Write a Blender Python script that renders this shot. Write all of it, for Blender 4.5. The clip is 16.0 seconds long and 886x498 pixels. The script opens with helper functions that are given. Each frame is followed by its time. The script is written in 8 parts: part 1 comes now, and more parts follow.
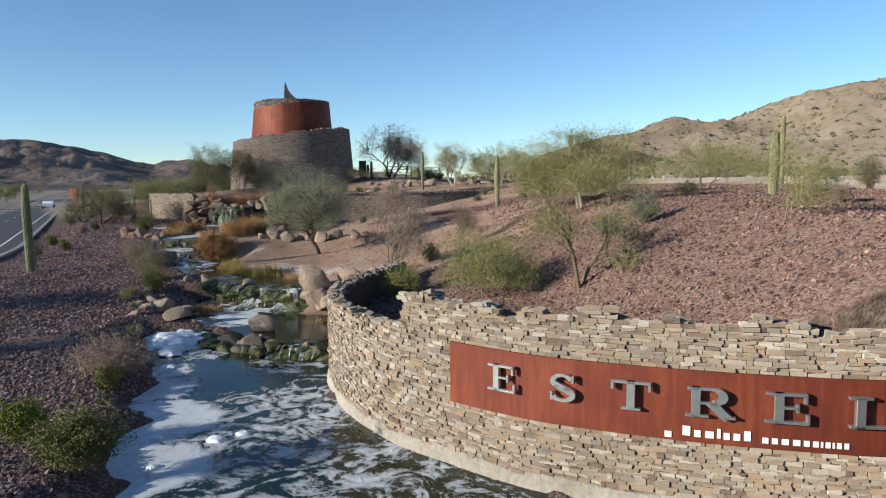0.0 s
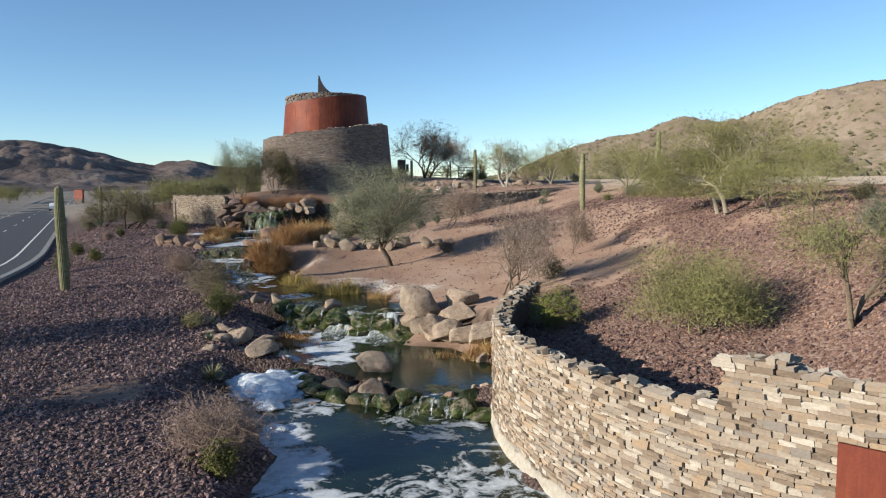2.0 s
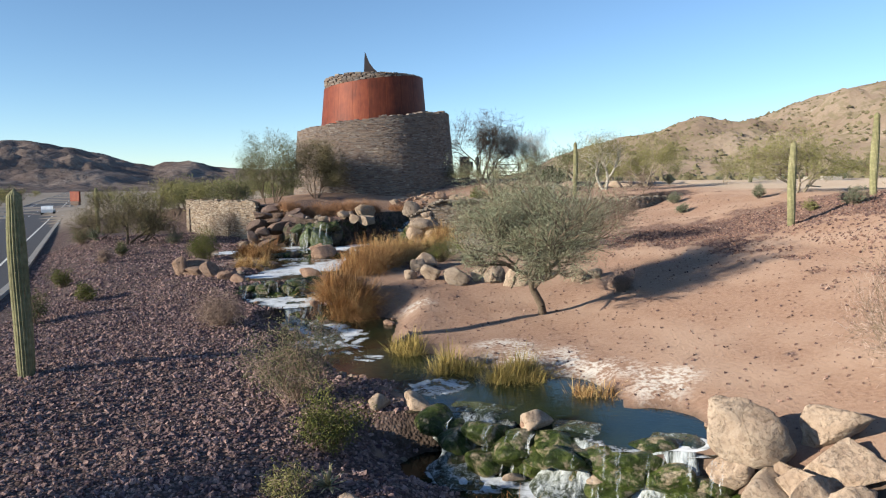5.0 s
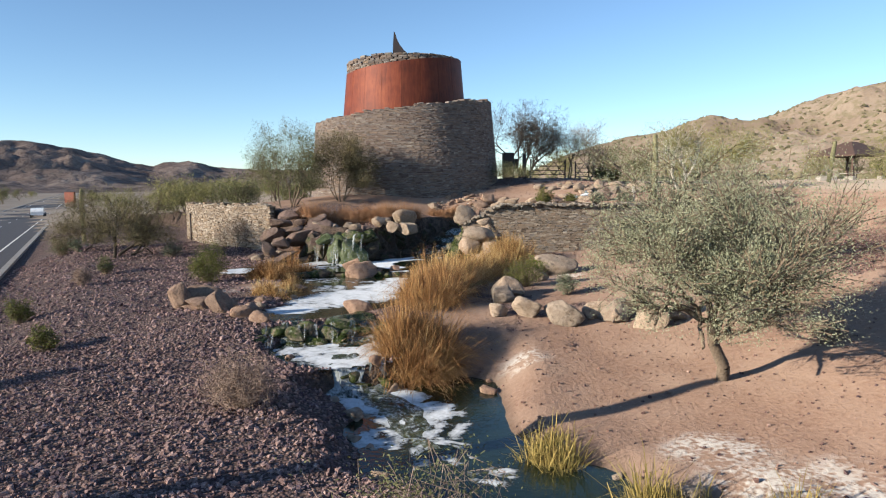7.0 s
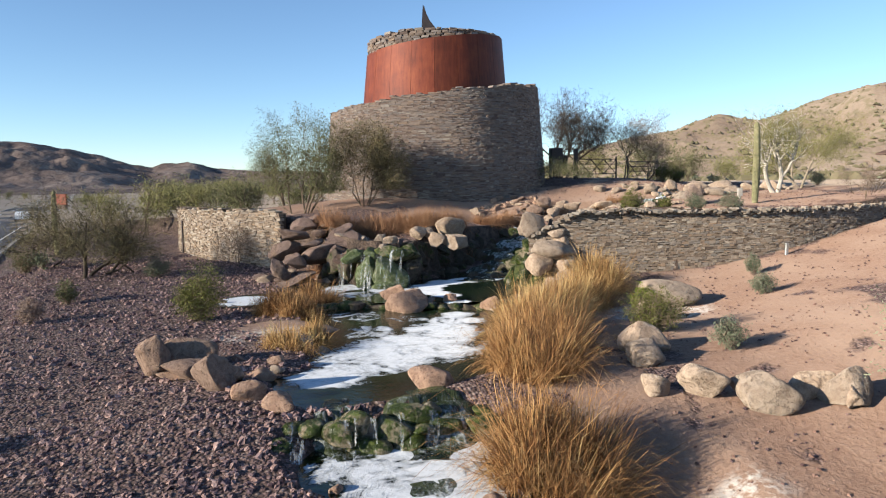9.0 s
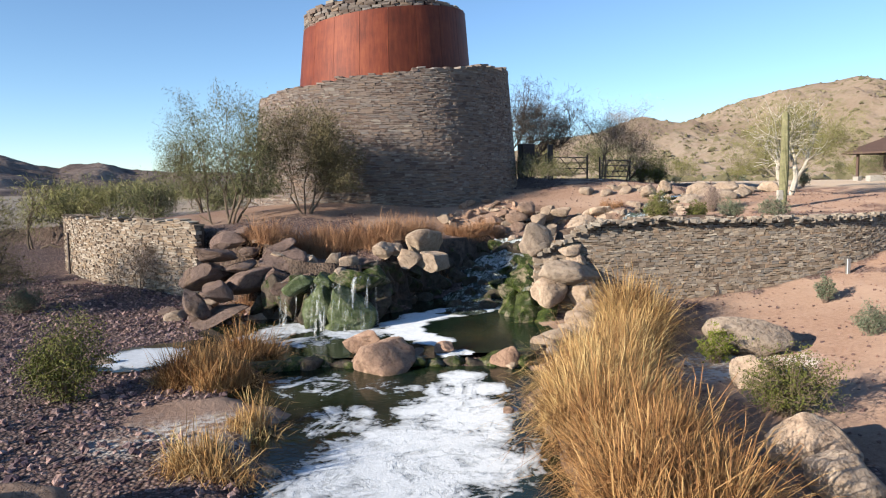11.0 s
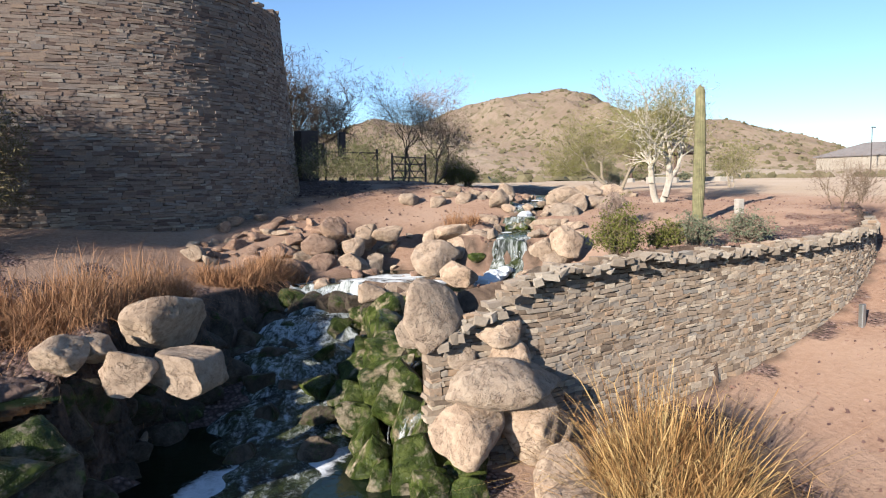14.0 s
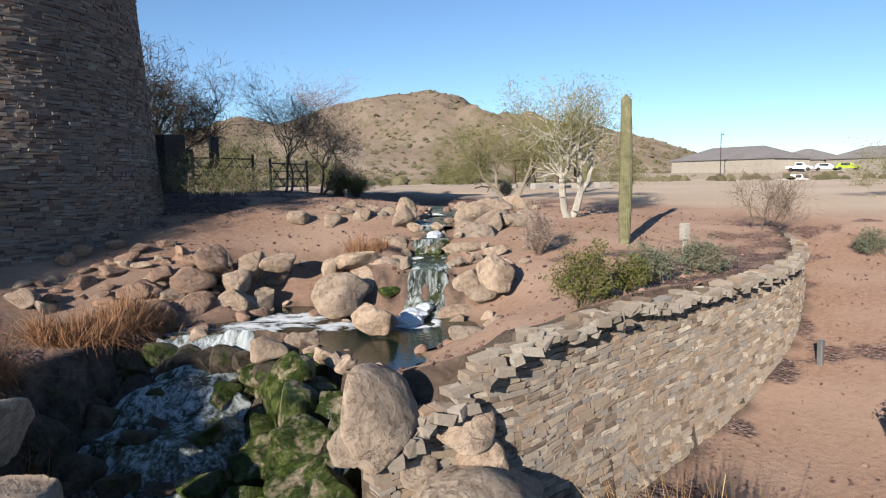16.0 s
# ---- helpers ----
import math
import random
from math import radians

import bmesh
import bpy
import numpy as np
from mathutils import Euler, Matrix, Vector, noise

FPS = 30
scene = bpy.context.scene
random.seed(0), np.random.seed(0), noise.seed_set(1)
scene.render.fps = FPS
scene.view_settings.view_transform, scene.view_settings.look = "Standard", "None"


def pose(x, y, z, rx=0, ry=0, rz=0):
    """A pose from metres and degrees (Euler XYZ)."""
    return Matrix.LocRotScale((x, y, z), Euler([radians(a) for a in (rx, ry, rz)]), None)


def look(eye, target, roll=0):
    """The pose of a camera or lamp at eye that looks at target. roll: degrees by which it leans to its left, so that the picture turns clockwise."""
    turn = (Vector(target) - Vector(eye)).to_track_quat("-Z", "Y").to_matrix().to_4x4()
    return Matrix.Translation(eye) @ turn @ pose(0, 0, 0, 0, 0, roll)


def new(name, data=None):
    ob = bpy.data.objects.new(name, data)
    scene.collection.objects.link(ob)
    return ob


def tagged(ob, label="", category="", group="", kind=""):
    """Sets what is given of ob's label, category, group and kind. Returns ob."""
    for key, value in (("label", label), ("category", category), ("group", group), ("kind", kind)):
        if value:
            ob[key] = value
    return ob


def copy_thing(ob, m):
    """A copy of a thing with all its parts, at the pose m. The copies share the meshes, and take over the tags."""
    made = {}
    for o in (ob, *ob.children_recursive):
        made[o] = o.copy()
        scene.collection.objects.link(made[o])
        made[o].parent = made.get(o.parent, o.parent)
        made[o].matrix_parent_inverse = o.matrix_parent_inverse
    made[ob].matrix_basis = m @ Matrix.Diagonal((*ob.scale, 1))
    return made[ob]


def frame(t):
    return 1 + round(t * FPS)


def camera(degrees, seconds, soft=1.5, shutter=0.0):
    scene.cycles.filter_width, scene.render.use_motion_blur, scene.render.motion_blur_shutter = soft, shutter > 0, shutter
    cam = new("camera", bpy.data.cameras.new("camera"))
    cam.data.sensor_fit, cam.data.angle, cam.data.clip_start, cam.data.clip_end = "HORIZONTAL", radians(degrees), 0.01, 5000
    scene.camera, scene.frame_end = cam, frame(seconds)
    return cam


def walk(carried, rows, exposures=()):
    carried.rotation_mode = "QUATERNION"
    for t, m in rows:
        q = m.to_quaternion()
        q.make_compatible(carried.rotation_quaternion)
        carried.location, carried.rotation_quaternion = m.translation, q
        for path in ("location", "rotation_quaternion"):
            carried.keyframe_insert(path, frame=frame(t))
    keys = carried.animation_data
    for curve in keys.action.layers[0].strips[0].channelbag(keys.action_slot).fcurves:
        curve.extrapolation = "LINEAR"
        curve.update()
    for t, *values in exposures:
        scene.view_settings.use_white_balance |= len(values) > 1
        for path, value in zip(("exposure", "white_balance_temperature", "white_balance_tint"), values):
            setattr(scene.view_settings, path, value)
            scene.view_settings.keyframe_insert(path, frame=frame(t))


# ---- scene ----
cam = camera(64.2, 16.0, 1.15)
METRES, EYE, TILT, LEAN, TURN = 62.0, 5.208, -2.0, 0.0, 0.0
ROWS = [
    (0.0, 0.0, 0.0, 0.0, -0.04, -3.52, 0.6),
    (0.5, -0.0207, 0.0163, 0.0006, -0.09, -3.51, 0.63),
    (1.0, -0.0402, 0.0363, 0.0015, -0.13, -3.49, 0.64),
    (1.5, -0.0612, 0.0635, 0.0028, -0.16, -3.49, 0.65),
    (2.0, -0.0802, 0.0934, 0.0041, -0.17, -3.47, 0.65),
    (2.5, -0.1001, 0.1295, 0.0057, -0.2, -3.46, 0.64),
    (3.0, -0.1178, 0.1656, 0.0072, -0.21, -3.46, 0.63),
    (3.5, -0.1363, 0.2059, 0.0088, -0.22, -3.46, 0.63),
    (4.0, -0.1523, 0.2426, 0.0103, -0.23, -3.43, 0.61),
    (6.5, -0.22, 0.4164, 0.0167, -0.26, -3.33, 0.56),
    (7.0, -0.2302, 0.4482, 0.0178, -0.25, -3.33, 0.59),
    (7.5, -0.2409, 0.4816, 0.019, -0.24, -3.32, 0.59),
    (8.0, -0.2501, 0.5119, 0.0201, -0.22, -3.3, 0.61),
    (8.5, -0.2594, 0.5444, 0.0214, -0.2, -3.27, 0.66),
    (11.0, -0.2915, 0.6887, 0.027, -6.34, -3.23, 0.95),
    (11.5, -0.2942, 0.7177, 0.0283, -10.15, -3.27, 1.1),
    (12.0, -0.2955, 0.745, 0.0292, -13.78, -3.33, 1.26),
    (12.5, -0.2949, 0.776, 0.0304, -17.49, -3.38, 1.42),
    (13.0, -0.2923, 0.8068, 0.0318, -20.72, -3.47, 1.51),
    (13.5, -0.2866, 0.8431, 0.0333, -24.17, -3.54, 1.64),
    (14.0, -0.2788, 0.8795, 0.0359, -27.78, -3.64, 1.81),
    (14.5, -0.2722, 0.9081, 0.0385, -29.07, -3.6, 1.79),
    (15.0, -0.269, 0.9202, 0.0407, -31.14, -3.7, 1.84),
    (15.5, -0.2683, 0.9239, 0.0428, -35.16, -3.86, 1.88),
    (16.0, -0.268, 0.925, 0.0447, -38.3, -3.99, 1.95),
]
EXPOSURES = [(0.0, 0.57, 5950, 4), (4.0, 0.77, 6200, 6), (8.5, 0.92, 6300, 8), (12.0, 0.94, 6150, 9), (14.0, 0.86, 6100, 10), (16.0, 0.44, 6000, 9)]
walk(cam, [(t, pose(0, 0, EYE, TILT, LEAN, TURN) @ pose(METRES * x, METRES * y, METRES * z, 90 + pitch, roll, yaw)) for t, x, y, z, yaw, pitch, roll in ROWS], EXPOSURES)

# ---------------------------------------------------------------- light: clear sky, low afternoon sun from behind on the left
SUN_AZIMUTH, SUN_HEIGHT = 242.5, 16.0
world = bpy.data.worlds.new("sky")
scene.world = world
world.use_nodes = True
sky = world.node_tree.nodes.new("ShaderNodeTexSky")
sky.sky_type, sky.sun_disc = "NISHITA", False
sky.sun_elevation, sky.sun_rotation = radians(SUN_HEIGHT), radians(SUN_AZIMUTH)
sky.air_density, sky.dust_density, sky.ozone_density, sky.altitude = .8, .0, 2.6, 300
background = world.node_tree.nodes["Background"]
background.inputs["Strength"].default_value = .105
world.node_tree.links.new(sky.outputs[0], background.inputs["Color"])
sun = new("sun", bpy.data.lights.new("sun", "SUN"))
sun.data.energy, sun.data.angle, sun.data.color = 5.0, radians(.55), (1, .88, .72)
to_sun = Vector((math.sin(radians(SUN_AZIMUTH)) * math.cos(radians(SUN_HEIGHT)), math.cos(radians(SUN_AZIMUTH)) * math.cos(radians(SUN_HEIGHT)), math.sin(radians(SUN_HEIGHT))))
sun.matrix_world = look(to_sun * 100, (0, 0, 0))
# ---------------------------------------------------------------- terrain plan
# heights of the low ground (x, y, z) and of the terrace above the walls
LOW = [(-16, 30, .36), (-12, 27, -.15), (-10, 20.5, -.3), (-8.5, 14, -.45), (-21.5, 36.6, .7), (-22.6, 46, .82),
       (-24, 60, 1.33), (-28, 70, 1.6), (-34, 80, 1.7), (-42, 60, .9), (-60, 100, 1.2), (-14, 8, -.3), (-6, 35, .5),
       (-9, 41.6, .62), (-7.9, 45, .85), (-9.3, 58, 1.4), (-4.8, 61.2, 2.0), (-1.7, 63.9, 2.8), (-2.6, 32.3, .8),
       (4.3, 21.7, 1.5), (7.2, 25.1, 2.4), (6.8, 35.6, 3.1), (3.9, 50, 3.2), (9.7, 53.7, 3.7), (-3.8, 51.5, 2.3),
       (-20.7, 48.3, 1.45), (-21.0, 50.6, 1.5), (-21.6, 53, 1.45), (-15.0, 49.2, 1.5), (-19.6, 46.4, 1.0), (1, 18, 1.0), (13, 18, 1.9), (6, 66, 4.2), (22, 50, 4.3)]
HIGH = [(-14.2, 71.2, 3.4), (-11.3, 72.7, 4.1), (-13.2, 73.3, 4.15), (-9.2, 75, 4.7), (-9.0, 72.4, 4.1), (-7.7, 70.7, 4.3), (-6.0, 69.4, 4.3), (-6.2, 72.8, 4.5), (-4.2, 71.9, 4.6), (-4.9, 74.4, 4.9), (-2.4, 73.4, 4.85), (-6.9, 67.6, 3.75), (-20, 72.5, 4.4), (-1.9, 68.6, 4.4), (1.4, 73.6, 4.7),
        (-6.5, 65.5, 4.05), (-11.0, 64.8, 3.4), (-9.7, 65.4, 3.5), (-11.2, 63.3, 4.1), (-8.6, 63.8, 4.2), (-4.0, 64.8, 4.2), (-15.5, 71.5, 3.7), (-26, 72.5, 4.0), (-17, 75, 4.9), (-9, 80, 5.5), (3, 84, 4.8), (-2, 84, 5.5), (14, 80, 5.0),
        (-32, 84, 3.2), (25, 100, 5.2), (-17, 92, 5.4)]
# front edge of the terrace, from the far left round the falls to the right
EDGE = [(-70, 130), (-33.2, 84), (-31.8, 77.6), (-29.4, 73.8), (-26.4, 70.8), (-23.6, 68.2), (-21.6, 65.6), (-20.3, 63.7), (-18.8, 63.0),
        (-17.6, 64.2), (-16.6, 66.4), (-15.4, 68.2), (-14.2, 69.6), (-13.2, 70.3), (-12.2, 69.9), (-11.6, 68.9), (-11.4, 67.8), (-11.6, 66.4), (-12.0, 64.8), (-12.4, 63.4), (-11.2, 62.95), (-8.2, 63.3), (-4.6, 63.9),
        (-1.6, 64.6), (1.4, 65.9), (6.4, 69.2), (11, 72), (60, 90)]
# line of the curved sign wall
SIGN = [(-2.0, 30.2), (-3.0, 27.2), (-3.65, 24.0), (-3.5, 21.2), (-2.6, 18.4), (-1.3, 16.2), (.18, 14.69), (1.3, 13.75), (2.29, 13.12),
        (4.17, 12.31), (5.91, 11.77), (7.34, 11.48), (9.2, 11.5), (11.2, 12.1), (13.0, 13.6)]
# still water, reach by reach: level, then (x, y, radius)
REACHES = [
    (-.85, [(-7.3, 23.2, 2.2), (-6, 20, 2.6), (-4.6, 16.5, 3.0), (-2.2, 12.2, 4.2), (3, 8.5, 4.4), (9, 7, 4.4), (-5, 22.3, 1.6), (-10.1, 26.2, 1.2), (-9.7, 24.6, 1.0), (-8.7, 25.9, .9)]),
    (-.5, [(-10.8, 33.6, 1.1), (-9.5, 31.4, 1.4), (-8.2, 29.6, 1.8), (-6.2, 28, 2.1), (-4.9, 26.6, 1.7), (-5.4, 25.4, 1.1), (-10.3, 29.6, .8), (-7.6, 30.9, 1.0)]),
    (.3, [(-7.2, 33.5, 1.25), (-8.9, 35.2, 1.6), (-8.8, 36.1, 1.3), (-10.6, 35.7, 1.2), (-10.8, 37, 1.4), (-12.6, 38.6, 1.4), (-14.1, 40.6, 1.5), (-14.6, 42.0, 1.5), (-14.3, 43.6, 1.25), (-14.1, 45.0, .9), (-15.5, 43.5, .9), (-16.0, 44.2, .6)]),
    (.9, [(-17.7, 46.5, 1.0), (-16.7, 46.6, 1.1), (-16.6, 45.6, .8), (-17.6, 45.7, .6)]),
    (1.35, [(-18.6, 49.6, 1.3), (-17.5, 51.5, 2.0), (-17.5, 53.6, 2.2), (-17.4, 56.2, 2.1), (-19.4, 57.2, 1.4), (-15.9, 56.8, 1.1)]),
    (1.5, [(-17.2, 60.4, 2.1), (-19.6, 60.2, 1.6), (-16, 62, 2.6), (-18.8, 61.3, 2.0), (-14.9, 60.4, 1.5), (-14.6, 64.2, 1.5), (-15.6, 65.4, 1.1), (-20.6, 61.9, 1.5), (-21.8, 60.0, 1.0), (-23.2, 59.4, .8)]),
    (2.95, [(-18.8, 64.6, .8)]),
    (3.2, [(-12.4, 70.75, .3), (-11.6, 70.4, .6), (-10.8, 70.2, .9), (-10.2, 69.6, .9), (-9.9, 71.1, .6), (-9.7, 68.4, 1.0), (-10.0, 67.3, .75), (-9.0, 67.9, .85), (-8.4, 67.8, .6), (-8.5, 68.5, .5), (-10.6, 66.5, .55), (-10.9, 67.1, .4)]),
    (4.1, [(-6.95, 70.15, .6), (-6.3, 70.9, .5)]),
    (4.45, [(-5.2, 72.3, .5)]),
    (4.7, [(-4.4, 73.4, .6), (-3.2, 74.8, .8), (-1.9, 75.9, .9)]),
    (4.75, [(-.7, 77.1, .8), (.3, 78.2, 1.0), (1.4, 80, 1.1), (3.5, 84, 1.4), (8, 90, 1.6), (14, 95, 1.8)]),
]


def spline(points, step=.25):
    """Points at even steps along a smooth curve through the given ones."""
    p = np.array(points, float)
    p = np.vstack([2 * p[0] - p[1], p, 2 * p[-1] - p[-2]])
    out = []
    for a, b, c, d in zip(p, p[1:], p[2:], p[3:]):
        n = max(2, int(np.linalg.norm(c - b) / step))
        u = np.linspace(0, 1, n, endpoint=False)[:, None]
        out.append(.5 * (2 * b + (c - a) * u + (2 * a - 5 * b + 4 * c - d) * u ** 2 + (3 * b - a - 3 * c + d) * u ** 3))
    return np.vstack(out + [p[-2:-1]])


def spread(x, y, spots, size):
    """A smooth sheet through the spots, held between their extremes."""
    p = np.array(spots, float)
    r = np.sqrt((p[:, None, 0] - p[None, :, 0]) ** 2 + (p[:, None, 1] - p[None, :, 1]) ** 2 + size ** 2)
    mean = p[:, 2].mean()
    weight = np.linalg.solve(r - .05 * np.eye(len(p)), p[:, 2] - mean)
    z = np.full(np.shape(x), mean)
    for (a, b, c), w in zip(p, weight):
        z = z + w * np.sqrt((x - a) ** 2 + (y - b) ** 2 + size ** 2)
    return np.clip(z, p[:, 2].min() - .2, p[:, 2].max() + .3)


def inside(x, y, loop):
    """Whether points lie within a closed line."""
    r = np.zeros(np.shape(x), bool)
    for (xa, ya), (xb, yb) in zip(loop, list(loop[1:]) + [loop[0]]):
        if ya != yb:
            r ^= ((ya > y) != (yb > y)) & (x < (xb - xa) * (y - ya) / (yb - ya) + xa)
    return r


TERRACE = [tuple(p) for p in spline(EDGE, 1.0)] + [(400, 240), (400, 2000), (-500, 2000), (-200, 400)]
BEHIND_SIGN = [(p[0] + .38, p[1] + .28) for p in spline(SIGN, .5)] + [(30, 14), (30, 40), (2, 34)]


def ripple(x, y):
    """Gentle unevenness of open ground."""
    return (.10 * np.sin(.31 * x + 1.3 * np.sin(.17 * y)) * np.cos(.27 * y + .6) + .05 * np.sin(.9 * x + .5 * y) * np.sin(.8 * y - .4 * x + 1)
            + .02 * np.sin(2.3 * x - 1.1 * y) * np.sin(2.1 * y + 1.7 * x))


def road_x(y):
    """Middle of the road, which bends gently past the garden."""
    return -38.6 - .5 * (y - 55) - .006 * (np.clip(y, -40, 55) - 55) ** 2


def pool_depth(x, y):
    """For each reach: how far outside its rim a point lies."""
    out = []
    for level, discs in REACHES:
        d = np.full(np.shape(x), 1e9)
        for a, b, r in discs:
            d = np.minimum(d, np.hypot(x - a, y - b) - r)
        out.append((level, d + .16 * np.sin(2.1 * x + 1.2 * y) * np.sin(1.7 * y - .8 * x) + .05 * np.sin(6 * x) * np.sin(5.3 * y)))
    return out


def height(x, y):
    x, y = np.asarray(x, float), np.asarray(y, float)
    low, high = spread(x, y, LOW, 1.2), spread(x, y, HIGH, 1.2)
    far = np.clip((np.hypot(x + 8, y - 45) - 60) / 120, 0, 1)
    plain = np.where(x > -5, 5.0, 0) + np.where(x <= -5, 5.0 * np.exp(-((x + 5) / 45) ** 2), 0)
    plain = np.where(y < 30, plain * np.clip(.3 + y / 60, .1, 1), plain) + .6
    low, high = low * (1 - far) + plain * far, high * (1 - far) + plain * far
    up = inside(x, y, TERRACE)
    level_off = np.clip((x - 3) / 7, 0, 1)
    low = low + (high - low) * level_off
    high = high + (low - high) * np.clip((y - 84 + (x + 33) * .8) / 10, 0, 1) * np.clip((-24 - x) / 6, 0, 1)
    z = np.where(up, high, low) + ripple(x, y) * np.clip((np.hypot(x + 17, y - 81) - 6) / 4, .2, 1)
    back = inside(x, y, BEHIND_SIGN)
    reaches = pool_depth(x, y)
    closest = np.min([np.where((up if level > 2 else ~up), d, 99) for level, d in reaches], axis=0)
    for level, d in reaches:
        bank = level - .30 + .42 * np.clip(d + .55, 0, 2.2) ** 1.15 + np.where(d > 1.65, (d - 1.65) * 3, 0)
        own = (up if level > 2 else ~up) & (d <= closest) & ~((level < 0) & back)
        z = np.where(own, np.minimum(z, np.maximum(bank, level - .35)), z)
    road = .89 * np.abs(x - road_x(y))
    return np.where(road < 9, .45 + (z - .45) * np.clip((road - 6.2) / 2.8, 0, 1), z)

# ---------------------------------------------------------------- materials
class Nodes:
    """A short way to write a node tree."""

    def __init__(self, name):
        self.material = bpy.data.materials.new(name)
        self.material.use_nodes = True
        self.tree = self.material.node_tree
        self.shader = self.tree.nodes["Principled BSDF"]
        self.out = self.tree.nodes["Material Output"]

    def add(self, kind, links=(), **values):
        node = self.tree.nodes.new("ShaderNode" + kind)
        for key, value in values.items():
            setattr(node, key, value)
        for key, value in dict(links).items():
            self.put(node.inputs[key], value)
        return node

    def put(self, socket, value):
        if isinstance(value, bpy.types.NodeSocket):
            self.tree.links.new(value, socket)
        elif isinstance(value, tuple) and len(value) == 3 and socket.type == "RGBA":
            socket.default_value = (*value, 1)
        else:
            socket.default_value = value

    def place(self, scale=(1, 1, 1)):
        at = self.add("NewGeometry").outputs["Position"]
        return self.add("VectorMath", {0: at, 1: scale}, operation="MULTIPLY").outputs[0]

    def noise(self, scale, detail=4.0, rough=.55, distort=0.0, where=None):
        return self.add("TexNoise", {"Vector": where or self.place(), "Scale": scale, "Detail": detail, "Roughness": rough, "Distortion": distort}).outputs[0]

    def ramp(self, value, stops):
        node = self.add("ValToRGB", {"Fac": value})
        marks = node.color_ramp.elements
        while len(marks) < len(stops):
            marks.new(.5)
        for mark, (at, colour) in zip(marks, stops):
            mark.position, mark.color = at, (*colour, 1) if isinstance(colour, tuple) else (colour, colour, colour, 1)
        return node.outputs[0]

    def mix(self, fac, a, b, how="MIX"):
        node = self.add("Mix", data_type="RGBA", blend_type=how)
        for key, value in ((0, fac), (6, a), (7, b)):
            self.put(node.inputs[key], value)
        return node.outputs[2]

    def math(self, how, a, b=0.0, c=0.0):
        return self.add("Math", {0: a, 1: b, 2: c}, operation=how).outputs[0]

    def attribute(self, name):
        return self.add("Attribute", attribute_name=name).outputs["Fac"]

    def chance(self):
        """A random number for each object and each loose piece."""
        total = self.math("ADD", self.add("ObjectInfo").outputs["Random"], self.add("NewGeometry").outputs["Random Per Island"])
        return self.math("FRACT", self.math("MULTIPLY", total, 3.7))

    def finish(self, colour, rough=.9, bump=(), metal=0.0, spec=.25):
        s = self.shader
        for key, value in (("Base Color", colour), ("Roughness", rough), ("Metallic", metal), ("Specular IOR Level", spec)):
            self.put(s.inputs[key], value)
        if not isinstance(rough, float) or rough > .84:
            s.inputs["Diffuse Roughness"].default_value = .9
        normal = None
        for value, strength, distance in bump:
            node = self.add("Bump", {"Height": value, "Strength": strength, "Distance": distance})
            if normal:
                self.put(node.inputs["Normal"], normal)
            normal = node.outputs[0]
        if normal:
            self.put(s.inputs["Normal"], normal)
        return self.material


def speckled(name, stops, scale, large=None, rough=.9, bump=.5, depth=.02, vary=.35, spec=.2, fine=6.0):
    """Matt stuff of several tones: grain, a large drift of tone, and a tone of its own for each piece."""
    n = Nodes(name)
    grain, drift = n.noise(scale), n.noise(scale / 9, 3)
    colour = n.ramp(n.math("ADD", n.math("MULTIPLY", grain, .6), n.math("MULTIPLY", drift, .4)), stops)
    if vary:
        lift = n.math("MULTIPLY_ADD", n.chance(), vary * 2, 1 - vary)
        colour = n.mix(1.0, colour, n.add("CombineColor", {0: lift, 1: lift, 2: n.math("MULTIPLY_ADD", lift, .8, .2)}).outputs[0], "MULTIPLY")
    if large:
        colour = n.mix(n.ramp(n.noise(large[0], 3), [(large[1], 0.0), (large[2], 1.0)]), colour, large[3])
    return n.finish(colour, rough, [(n.noise(scale * fine / 2), bump, depth), (grain, bump, depth * 3)], spec=spec)


